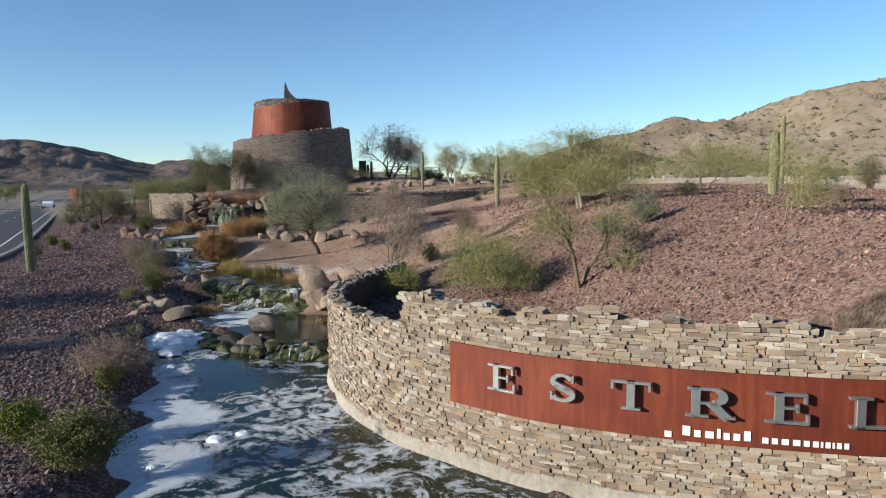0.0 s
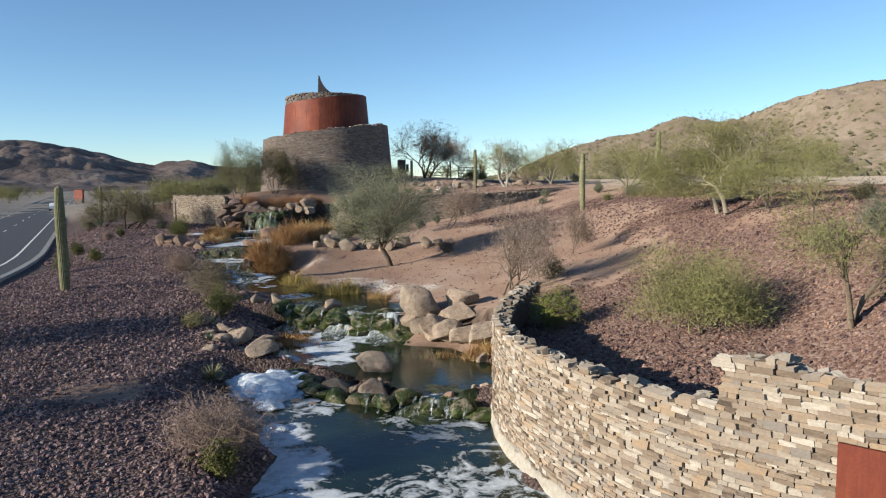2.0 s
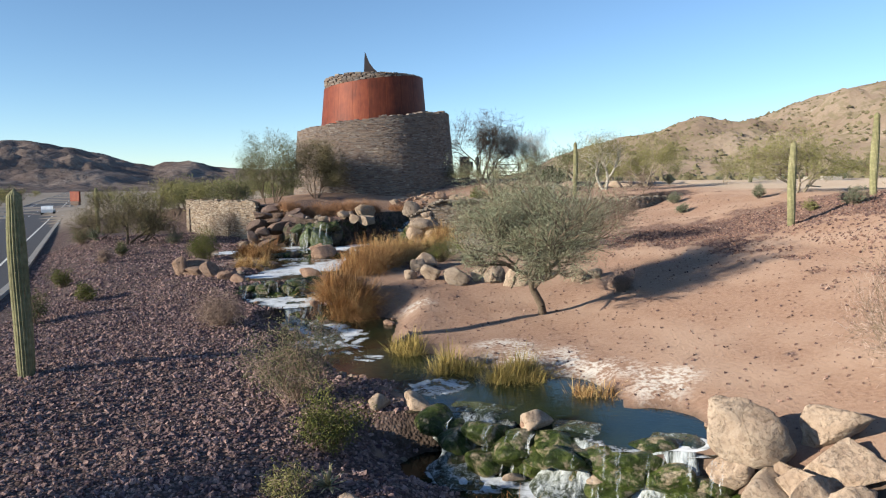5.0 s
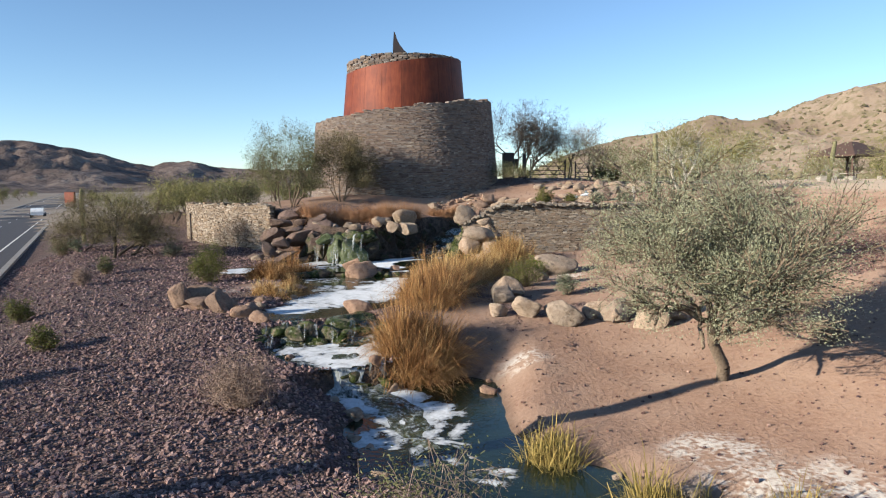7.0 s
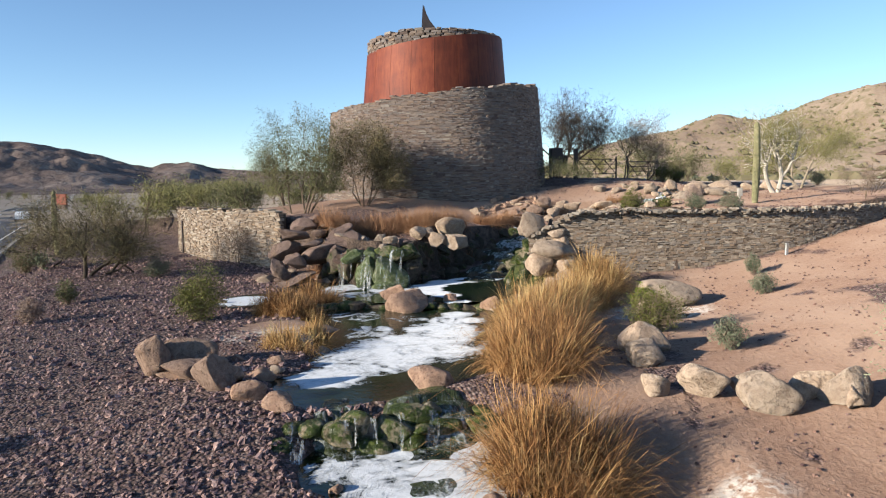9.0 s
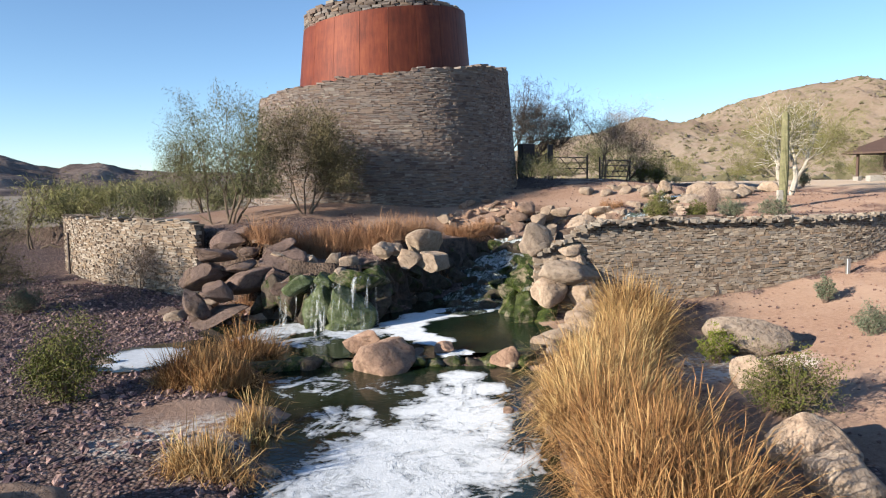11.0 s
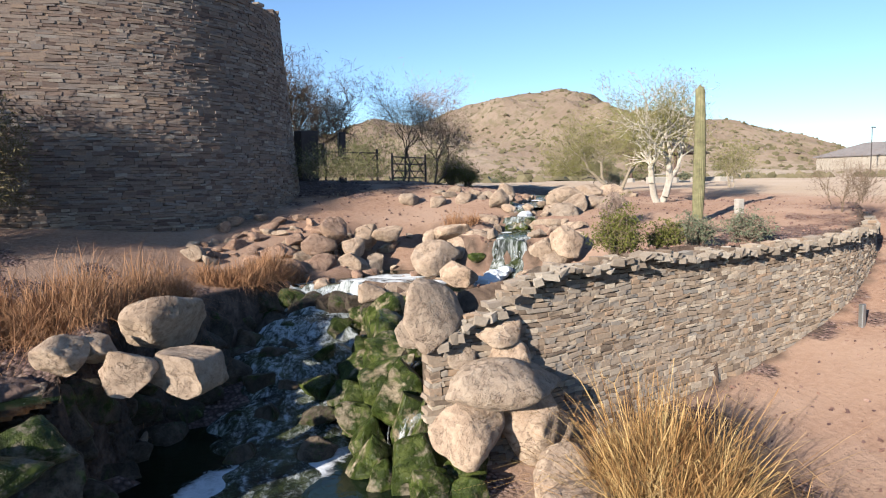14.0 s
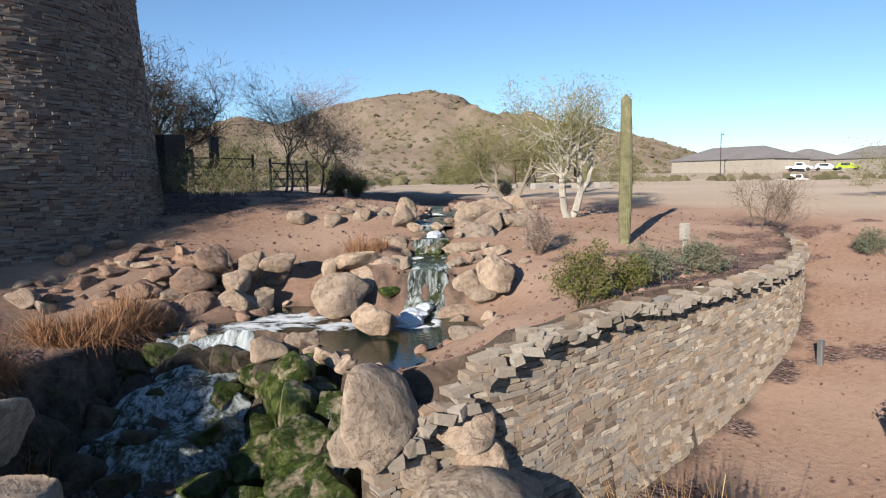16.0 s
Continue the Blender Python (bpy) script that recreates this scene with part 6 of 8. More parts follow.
def rock_mesh(seed, sx, sy, sz, material, blocky=.8, rough=.10, fine=False):
    """A worn boulder: a ball cut back by flat faces, then roughened."""
    rng = np.random.default_rng(seed)
    v, f = (FINE_V, FINE_F) if fine else (ROCK_V, ROCK_F)
    v = v.copy()
    for _ in range(12):
        n = rng.normal(size=3)
        n /= np.linalg.norm(n)
        over = np.maximum(0, v @ n - rng.uniform(.34, .78))
        v -= n * (over * min(1, blocky * 1.25))[:, None]
    for _ in range(2 if fine else 1):
        mid = v[f].mean(1)
        total, count = np.zeros_like(v), np.zeros(len(v))
        for k in range(3):
            np.add.at(total, f[:, k], mid)
            np.add.at(count, f[:, k], 1)
        v = total / count[:, None]
    shift = rng.uniform(-50, 50, 3)
    bumps = np.array([noise.noise(Vector(p * 1.7 + shift)) + .45 * noise.noise(Vector(p * 4.1 + shift)) + .22 * noise.noise(Vector(p * 9 + shift)) for p in v])
    cleft = np.array([abs(noise.noise(Vector(p * 1.5 - shift))) for p in v])
    v = v * (1 + rough * bumps[:, None] - (.09 * blocky * np.clip(1 - cleft / .07, 0, 1))[:, None])
    size = np.maximum(np.abs(v).max(0), .1)
    return mesh_of("boulder", v / size * (sx / 2, sy / 2, sz / 2), f, material, True)


ROCK_COUNT = [0]


def boulder(label, x, y, z, w, h, material=None, turn=None, deep=None, group="", tilt=8, name="boulder", blocky=.8, fine=False):
    """A boulder w wide and h high; z None: bedded in the ground."""
    ROCK_COUNT[0] += 1
    rng = np.random.default_rng(500 + ROCK_COUNT[0])
    deep = deep or w * rng.uniform(.65, .95)
    if z is None:
        z = ground_z(x, y) + h * .34
    me = rock_mesh(900 + ROCK_COUNT[0], w * 1.04, deep, h * 1.12, material or BOULDER, blocky, fine=fine)
    ob = thing(name, label, "rock", (x, y, z), me, group)
    ob.matrix_basis = pose(x, y, z, rng.normal(0, tilt), rng.normal(0, tilt), rng.uniform(-35, 35) if turn is None else turn)
    return ob


BANK_ROCKS = [(-5.83, 31.83, 1.52, 1.19), (-4.28, 31.76, 1.37, 0.76), (-4.32, 31.25, 1.79, 0.76), (-5.15, 30.43, 1.76, 0.99), (-3.52, 29.36, 1.59, 0.69), (-5.3, 31.28, 0.53, 0.45)]
for x, y, w, h in BANK_ROCKS:
    boulder("large tan boulder heaped on the sandy bank", x, y, None, w, h, BOULDER, group="bank rocks", fine=True)
STREAM_ROCKS = [(-7.13, 27.16, 1.16, 0.99), (-8.15, 26.25, 1.04, 0.57), (-11.88, 29.54, 0.95, 0.68), (-10.7, 28.28, 1.15, 0.62), (-12.72, 34.95, 0.66, 0.45), (-11.87, 34.91, 0.71, 0.43), (-8.26, 32.41, 0.79, 0.56), (-9.42, 33.65, 0.84, 0.46), (-7.04, 25.25, 0.83, 0.81)]
for x, y, w, h in STREAM_ROCKS:
    boulder("tan boulder standing in the stream", x, y, None, w, h, BOULDER, group="stream rocks", fine=False)
ROW_ROCKS = [(-9.11, 58.28, 1.33, 0.8), (-12.32, 50.58, 1.0, 0.58), (-12.6, 48.78, 0.67, 0.51), (-11.64, 48.68, 1.0, 0.72), (-10.62, 48.42, 1.23, 0.79), (-9.57, 48.8, 0.84, 0.56), (-8.18, 47.66, 1.27, 0.82), (-7.34, 48.09, 1.06, 0.65), (-5.94, 47.31, 0.86, 0.78), (-9.06, 48.5, 0.99, 0.71), (-5.17, 47.14, 0.62, 0.47), (-9.09, 48.22, 0.49, 0.49)]
for x, y, w, h in ROW_ROCKS:
    boulder("rounded tan boulder in a row on sand", x, y, None, w, h, BOULDER, blocky=.65, group="row rocks", fine=True)
LEFT_ROCKS = [(-22.75, 50.5, .75, .95), (-22.2, 51.0, 1.35, .8), (-21.8, 50.0, 1.15, .6), (-21.0, 48.9, .95, .72), (-20.15, 48.4, .65, .42), (-19.5, 47.95, .62, .38), (-16.86, 49.24, 1.0, .55), (-20.7, 49.3, .5, .35)]
for x, y, w, h in LEFT_ROCKS:
    boulder("tan-orange rock at the stream bank", x, y, None, w, h, PINK_BOULDER, blocky=.55, group="left rocks", fine=True)
ISLAND_ROCKS = [(-17.75, 58.0, 1.45, 1.45, 1.05), (-18.15, 59.0, 1.72, .95, .62), (-16.28, 58.9, 1.55, .5, .36), (-15.07, 57.9, 1.5, .7, .5), (-17.0, 58.5, 1.5, .5, .3)]
for x, y, z, w, h in ISLAND_ROCKS:
    boulder("rough tan boulder in the falls pool", x, y, z, w, h, PINK_BOULDER, group="island rocks", fine=True)
BEACH_BOULDERS = [(-9.4, 58.0, 1.9, 1.0), (-10.7, 55.4, 1.25, .85), (-12.0, 51.6, 1.1, .75), (-13.89, 50.99, 0.67, 0.46)]
for x, y, w, h in BEACH_BOULDERS:
    boulder("large smooth tan boulder on sand", x, y, None, w, h, BOULDER, blocky=.6, group="beach boulders", fine=True)
LEDGE_ROCKS = [(-16.27, 65.6, 3.5, 1.65, .72), (-17.57, 64.9, 3.3, .85, .6), (-16.83, 64.6, 3.08, .9, .74), (-17.12, 65.0, 3.36, .6, .42), (-15.9, 64.6, 2.97, 1.3, .7), (-18.58, 63.6, 3.2, .6, .45), (-18.78, 62.5, 2.92, .4, .36), (-19.04, 64.2, 3.2, .5, .42), (-19.8, 64.3, 3.15, .8, .35), (-20.6, 64.6, 3.3, .9, .4)]
for x, y, z, w, h in LEDGE_ROCKS:
    boulder("pale grey boulder on the ledge of the falls", x, y, z, w, h, BOULDER, blocky=.8, group="ledge rocks", fine=True)
PILLAR_ROCKS = [(-12.98, 62.95, 3.72, 1.12, .98), (-13.45, 62.9, 3.56, .38, .42), (-12.05, 62.9, 3.5, .93, .46), (-11.97, 62.85, 3.1, .85, .5), (-12.2, 62.7, 2.76, 1.95, .72), (-12.87, 62.3, 2.32, 1.05, .85), (-11.85, 62.4, 2.12, .8, 1.05), (-11.3, 62.5, 2.0, .6, .7), (-11.9, 61.6, 1.9, 1.2, .5), (-12.1, 60.9, 1.55, 1.5, .8), (-12.5, 60.2, 1.3, .8, .8), (-13.2, 60.3, 1.45, .9, .5), (-13.7, 59.5, 1.3, .8, .75), (-12.65, 62.9, 3.15, .6, .35)]
for x, y, z, w, h in PILLAR_ROCKS:
    boulder("tan boulder stacked beside the falls", x, y, z, w, h, BOULDER, blocky=.6, group="pillar rocks", fine=True)
SLOPE_ROCKS = [(-22.74, 64.2, 2.81, 1.33, 0.82), (-22.64, 64.2, 3.45, 1.19, 0.53), (-21.64, 64.2, 2.56, 1.48, 0.86), (-20.55, 64.2, 3.08, 1.33, 0.68), (-21.61, 64.2, 3.1, 1.08, 0.4), (-22.99, 63.2, 2.13, 1.0, 0.75), (-22.2, 63.2, 2.4, 0.95, 0.72), (-22.16, 63.2, 1.8, 1.37, 0.56), (-20.19, 63.2, 2.58, 0.91, 0.78), (-22.44, 65.5, 3.63, 0.93, 0.54), (-21.66, 65.5, 3.4, 0.79, 0.51), (-20.74, 65.5, 3.36, 0.88, 0.37)]
for x, y, z, w, h in SLOPE_ROCKS:
    boulder("dark brown slab of rock beside the falls", x, y, z, w * 1.3, h * .85, DARK_ROCK, turn=-20, deep=w * 1.2, tilt=12, blocky=1.25, group="slope rocks", fine=True)
UPPER_ROCKS = [(-13.68, 73.88, 0.47, 0.29), (-13.33, 74.34, 0.55, 0.24), (-12.53, 73.54, 0.61, 0.3), (-12.15, 74.1, 0.51, 0.25), (-11.42, 73.47, 0.51, 0.32), (-12.51, 74.64, 0.58, 0.26), (-11.49, 74.3, 0.46, 0.26)]
for x, y, w, h in UPPER_ROCKS:
    boulder("pinkish rock piled beside the upper stream", x, y, None, w, h, PINK_BOULDER, group="upper rocks", fine=False)
RILL_ROCKS = [(-14.78, 72.19, 0.61, 0.36), (-14.43, 71.92, 0.36, 0.31), (-3.34, 76.16, 1.0, 0.63), (-2.69, 72.19, 1.12, 0.4), (-3.07, 73.11, 1.3, 0.65)]
for x, y, w, h in RILL_ROCKS:
    boulder("rounded tan rock beside the upper stream", x, y, None, w, h, BOULDER, group="rill rocks", fine=False)
HEAD_ROCKS = [(-1.16, 74.35, 1.61, 0.63), (-7.54, 75.27, 0.93, 0.39), (-6.89, 74.73, 0.78, 0.31)]
for x, y, w, h in HEAD_ROCKS:
    boulder("rounded tan rock near the stream head", x, y, None, w, h, BOULDER, group="head rocks", fine=False)


def cascade(label, a, b, top, low, count, seed, material=None, size=(.5, .9)):
    """A ledge of wet rocks across the stream from a to b, and the water that slips over it."""
    rng = np.random.default_rng(seed)
    a, b = np.array(a), np.array(b)
    along = (b - a) / np.linalg.norm(b - a)
    down = np.array([along[1], -along[0]])
    for k in range(count):
        u = (k + rng.uniform(.2, .8)) / count
        p = a + (b - a) * u + down * rng.uniform(-.25, .45)
        w = rng.uniform(*size)
        drop = rng.random()
        boulder(label, p[0], p[1], top - .12 - drop * (top - low) * .8, w, w * rng.uniform(.38, .6), material or MOSS, group="ledge rocks", name="mossy_rock", blocky=.6, tilt=5)
    return a, b, down


def flow_mesh(name, grid, across, along, white, material):
    """A sheet of water from a grid of points, with its ways across and along kept for the streaks."""
    rows, cols = grid.shape[:2]
    index = np.arange(rows * cols).reshape(rows, cols)
    quads = np.stack([index[:-1, :-1], index[:-1, 1:], index[1:, 1:], index[1:, :-1]], -1).reshape(-1, 4)
    me = mesh_of(name, grid.reshape(-1, 3), quads, material, True)
    for key, values in (("across", across), ("along", along), ("white", white)):
        me.attributes.new(key, "FLOAT", "POINT").data.foreach_set("value", np.broadcast_to(values, (rows, cols)).ravel().astype(np.float32))
    return me


def water_fall(label, a, b, top, low, reach, seed, steps=16, material=None):
    """A thin veil of water from the lip a-b down to low, thrown out by reach."""
    a, b = np.array(a, float), np.array(b, float)
    span = np.linalg.norm(b - a)
    along = (b - a) / span
    down = np.array([along[1], -along[0]])
    n = max(6, int(span / .07))
    u, j = np.meshgrid(np.linspace(0, 1, steps + 1), np.linspace(0, 1, n + 1), indexing="ij")
    out = reach * u ** .6 + .07 * np.sin(j * span * 6 + seed) + .04 * np.sin(j * span * 17 + 5 * u) - .12 * (u == 0)
    grid = np.concatenate([a + (b - a) * j[..., None] + down * out[..., None], (top + .02 - (top - low) * u ** 1.3 + .05 * np.sin(j * span * 5 + seed))[..., None]], -1)
    fade = np.clip(np.minimum(j, 1 - j) * 6, 0, 1)
    return tagged(new("water_fall", flow_mesh("water_fall", grid, j * span + seed * 3.1, u * (top - low), fade, material or FALL)), label, "waterfall", kind="structure")


def stream_sheet(label, path, half, seed, white=.25):
    """Water running down a bed: smooth where level, broken white where steep."""
    p = spline(path, .1)
    way = np.r_[0, np.cumsum(np.linalg.norm(np.diff(p, axis=0), axis=1))]
    flat = np.gradient(p[:, :2], axis=0)
    flat /= np.maximum(np.linalg.norm(flat, axis=1, keepdims=True), 1e-6)
    side = np.stack([flat[:, 1], -flat[:, 0]], -1)
    slope = np.clip(-np.gradient(p[:, 2], way) * 1.5, 0, 1)
    tail = slope.copy()
    for k in range(1, len(tail)):
        tail[k] = max(tail[k], tail[k - 1] * .90)
    c = np.linspace(-1, 1, 15)
    wide = half * (1 + .22 * np.sin(way * 2.3 + seed) + .16 * np.sin(way * 5.9 + 2 * seed))
    xy = p[:, None, :2] + side[:, None] * (c[None, :] * wide[:, None])[..., None]
    rough = .25 + slope[:, None]
    z = p[:, None, 2] + rough * (.03 * np.sin(c * 7 + way[:, None] * 4 + seed) + .02 * np.sin(c * 13 - way[:, None] * 7))
    z = np.maximum(z, np.where(np.abs(c)[None] < .75, height(xy[..., 0], xy[..., 1]) + .03, -9)) - .22 * np.abs(c)[None] ** 5
    grid = np.concatenate([xy, z[..., None]], -1)
    return tagged(new("water_run", flow_mesh("water_run", grid, c[None] * wide[:, None] + seed * 3.7, way[:, None], np.clip(tail[:, None] * .30 + white * .7, 0, 1), RUN)), label, "water", kind="structure")


cascade("wet algae-green rock in the stream ledge", (-19.7, 47.3), (-15.7, 48.2), 1.44, .8, 26, 1, size=(.4, .95))
cascade("wet algae-green rock in the stream ledge", (-11.4, 34.5), (-8.9, 32.9), .36, -.5, 13, 2, size=(.7, 1.3))
cascade("wet algae-green rock in the stream ledge", (-8.9, 32.9), (-6.0, 31.7), .36, -.5, 15, 12, size=(.7, 1.25))
cascade("wet algae-green rock in the stream ledge", (-7.3, 24.9), (-3.7, 23.95), -.42, -.85, 15, 3, size=(.55, 1.0))
cascade("wet mossy rock at the foot of the foam pool", (-17.9, 45.0), (-15.6, 45.1), .9, .4, 14, 5, size=(.35, .75))
cascade("wet mossy rock between foam and stream", (-9.9, 28.8), (-8.1, 25.0), -.5, -.8, 11, 4, size=(.45, .85))
for x, y, z, w, h in ((-5.7, 31.2, -.05, 1.2, .9), (-4.9, 30.4, -.05, 1.3, .8), (-6.1, 31.7, .0, .9, .8), (-4.2, 29.9, .0, 1.1, .7), (-5.3, 30.9, .25, 1.0, .7)):
    boulder("large tan boulder heaped on the sandy bank", x, y, z, w, h, BOULDER, group="bank rocks", fine=True, blocky=.7)
# the falls: a bulging algae face on the left, a stepped chute on the right
for x, y, z, w, h, m in ((-18.5, 62.15, 2.0, 1.3, 1.7, ALGAE), (-18.35, 62.45, 2.72, 1.35, .62, MOSS), (-18.75, 62.0, 1.55, 1.2, .9, ALGAE), (-18.2, 62.1, 1.6, 1.0, 1.0, ALGAE), (-19.15, 62.75, 2.65, 1.0, .6, ALGAE),
                         (-19.75, 63.1, 2.62, 1.2, .62, MOSS), (-19.35, 62.3, 2.1, 1.0, 1.35, ALGAE), (-19.9, 62.5, 2.65, 1.0, .6, ALGAE), (-20.2, 63.2, 2.2, 1.1, 1.3, WET_BOULDER), (-19.4, 63.0, 2.0, 1.3, 1.3, WET_BOULDER), (-20.7, 63.4, 2.35, 1.0, 1.0, WET_BOULDER), (-17.75, 63.2, 2.75, .8, .6, MOSS), (-17.8, 63.3, 2.0, .9, 1.2, WET_BOULDER)):
    boulder("wet algae-green rock under the fall", x, y, z, w, h, m, group="falls rocks", name="mossy_rock", fine=True, blocky=.7)
rng = np.random.default_rng(61)
hollow = spline([(-20.9, 64.0), (-19.6, 64.0), (-17.9, 64.2), (-17.1, 65.2), (-16.3, 66.5), (-15.4, 67.6), (-14.7, 68.8), (-14.0, 69.7), (-13.4, 70.4)], .62)
for tier, (z, back) in enumerate(((1.45, 0.0), (2.0, .22), (2.55, .5))):
    for x, y in hollow:
        w = rng.uniform(.75, 1.25)
        boulder("dark wet rock in the hollow behind the pool", x - back * .5 + rng.uniform(-.15, .15), y + back * .5 + rng.uniform(-.15, .15), z + rng.uniform(-.12, .12), w, w * rng.uniform(.6, .9), WET_BOULDER, group="falls rocks", name="wet_rock", fine=True)
# mossy rocks beside the chute, stepping down from the lip to the pool
spine = spline([(-11.8, 67.3, 2.95), (-12.3, 66.4, 2.9), (-12.7, 65.5, 2.72), (-13.0, 64.5, 2.52), (-13.15, 63.6, 2.25), (-13.3, 62.8, 1.9), (-13.45, 62.0, 1.5)], .55)
for k, (x, y, z) in enumerate(spine):
    for side, drop, size in ((0, 0, 1.0), (-.5, -.62, .9), (.45, -.1, .8)):
        w = rng.uniform(.72, 1.0) * size
        if z + drop > 1.1:
            boulder("wet algae-green rock beside the chute", x + side + rng.uniform(-.12, .12), y + rng.uniform(-.15, .15), z + drop + rng.uniform(-.14, .1), w, w * rng.uniform(.75, 1.15), MOSS, group="falls rocks", name="mossy_rock", fine=True, blocky=.85)
# steps of the chute itself
for x, y, z in ((-12.5, 69.2, 2.2), (-13.6, 69.8, 2.4), (-14.1, 69.3, 2.3), (-12.4, 68.4, 2.1), (-13.3, 68.7, 1.95), (-14.3, 68.8, 2.15), (-13.2, 67.6, 1.95), (-13.9, 67.8, 1.95), (-14.6, 68.0, 2.0), (-13.4, 66.7, 1.55), (-14.1, 66.8, 1.55), (-14.9, 66.9, 1.6), (-13.7, 65.8, 1.3), (-14.4, 65.9, 1.3), (-15.2, 66.0, 1.35), (-14.0, 64.9, 1.2), (-14.8, 65.0, 1.2)):
    w = rng.uniform(.8, 1.05)
    boulder("wet algae-green rock in the chute", x + rng.uniform(-.1, .1), y + rng.uniform(-.1, .1), z, w, w * rng.uniform(.55, .75), MOSS if rng.random() < .45 else WET_BOULDER, group="falls rocks", name="mossy_rock", fine=True, blocky=.9)
lip = spline([(-13.4, 70.6), (-12.7, 70.5), (-12.1, 69.9), (-11.7, 69.1), (-11.4, 68.2), (-11.45, 67.1), (-11.7, 66.1), (-11.9, 65.2)], .5)
for z, step in ((2.86, .0), (2.4, .3), (1.95, .6), (1.55, .9)):
    for x, y in lip:
        w = rng.uniform(.7, 1.0)
        boulder("wet algae-green rock under the lip of the chute", x - .3 - step * .35 + rng.uniform(-.1, .1), y - .3 - step * .35 + rng.uniform(-.1, .1), z + rng.uniform(-.08, .05), w, w * rng.uniform(.6, .75), MOSS if rng.random() < .65 else WET_BOULDER, group="falls rocks", name="mossy_rock", fine=True, blocky=.8)
# a low dam of mossy rocks between the two pools
for x in np.arange(-21.4, -14.2, .27):
    ys = np.linspace(56.5, 60.5, 81)
    pools = {level: d for level, d in pool_depth(np.full(81, x), ys)}
    y = float(ys[np.argmax(pools[1.5] < pools[1.35])])
    w = rng.uniform(.45, .95)
    boulder("low algae-green rock in the dam between pools", x + rng.uniform(-.08, .08), y + rng.uniform(-.18, .12), 1.33 + rng.uniform(-.06, .06), w, w * .55, MOSS if rng.random() < .7 else WET_BOULDER, group="falls rocks", name="mossy_rock", blocky=.7)
# strands of falling water
for k, (xa, ya, xb, yb, top, low, reach) in enumerate(((-19.6, 61.8, -19.1, 61.7, 2.8, 1.5, .2), (-19.0, 61.7, -18.7, 61.62, 2.78, 1.5, .2), (-18.7, 61.62, -18.3, 61.55, 2.9, 1.5, .2), (-18.3, 61.55, -17.95, 61.6, 2.92, 1.5, .22), (-17.93, 61.8, -17.85, 61.9, 2.85, 1.5, .16),
                                                  (-20.5, 62.7, -20.2, 62.6, 2.75, 1.5, .16), (-20.15, 62.58, -19.95, 62.5, 2.78, 1.5, .18), (-19.8, 62.45, -19.62, 62.4, 2.76, 1.5, .14))):
    water_fall("thin white strand of falling water", (xa, ya), (xb, yb), top, low, reach, 5 + k)
for k, (xa, ya, xb, yb, top, low, reach) in enumerate(((-12.5, 69.75, -12.15, 69.35, 3.17, 2.3, .3), (-12.2, 66.75, -12.0, 66.45, 3.12, 1.9, .45), (-12.55, 65.9, -12.4, 65.6, 2.9, 1.7, .5), (-12.95, 64.4, -12.7, 64.0, 2.75, 1.6, .55), (-13.3, 63.3, -13.15, 63.0, 2.3, 1.52, .35))):
    water_fall("white strand of water between mossy rocks", (xa, ya), (xb, yb), top, low, reach, 40 + k)
# running water: the chute, the upper rill and the ledges
stream_sheet("dark foaming water tumbling down the rock chute", [(-11.8, 70.3, 3.21), (-12.15, 69.9, 3.2), (-12.5, 69.5, 2.8), (-13.0, 68.9, 2.65), (-13.3, 68.4, 2.35), (-13.6, 67.7, 2.25), (-13.9, 67.0, 1.98), (-14.1, 66.4, 1.85), (-14.4, 65.6, 1.68), (-14.7, 65.0, 1.58), (-15.0, 64.2, 1.53), (-15.4, 63.4, 1.515)], 1.05, 1, .46)
for x, y, z, w, h in ((-13.4, 69.1, 2.5, .7, .4), (-12.6, 68.5, 2.45, .8, .5), (-14.0, 68.1, 2.2, .7, .4), (-13.1, 67.5, 2.2, .75, .5), (-14.4, 67.1, 1.95, .7, .4), (-13.5, 66.4, 1.95, .8, .5), (-14.6, 66.0, 1.75, .6, .4), (-13.9, 65.4, 1.7, .7, .45), (-15.2, 65.0, 1.55, .7, .4), (-14.2, 64.4, 1.55, .7, .4), (-13.6, 68.3, 2.35, .4, .3), (-14.0, 66.8, 1.98, .4, .3)):
    boulder("wet dark rock breaking the water of the chute", x, y, z, w, h, MOSS if x > -13.6 else WET_BOULDER, group="falls rocks", name="wet_rock", fine=True, blocky=.8)
stream_sheet("clear rill stepping down over algae between boulders", [(3.5, 84, 4.78), (1.4, 80, 4.78), (.3, 78.2, 4.78), (-.6, 77.2, 4.78), (-1.2, 76.6, 4.74), (-2.4, 75.6, 4.73), (-3.4, 74.6, 4.72), (-4.4, 73.4, 4.71), (-4.75, 72.95, 4.5), (-5.2, 72.3, 4.47), (-5.6, 71.8, 4.45), (-5.95, 71.35, 4.15), (-6.6, 70.6, 4.12), (-7.1, 69.95, 4.11), (-7.45, 69.5, 4.02), (-7.85, 69.1, 3.5), (-8.2, 68.75, 3.23), (-8.8, 68.3, 3.21)], .6, 4, .24)
for a, b, top, low, seed in (((-7.1, 69.0), (-8.3, 69.9), 4.05, 3.3, 21), ((-5.5, 71.0), (-6.5, 71.9), 4.45, 4.15, 22), ((-4.3, 72.6), (-5.2, 73.4), 4.65, 4.45, 23)):
    cascade("algae-green rock stepping down the upper rill", a, b, top, low, 7, seed, size=(.35, .65))
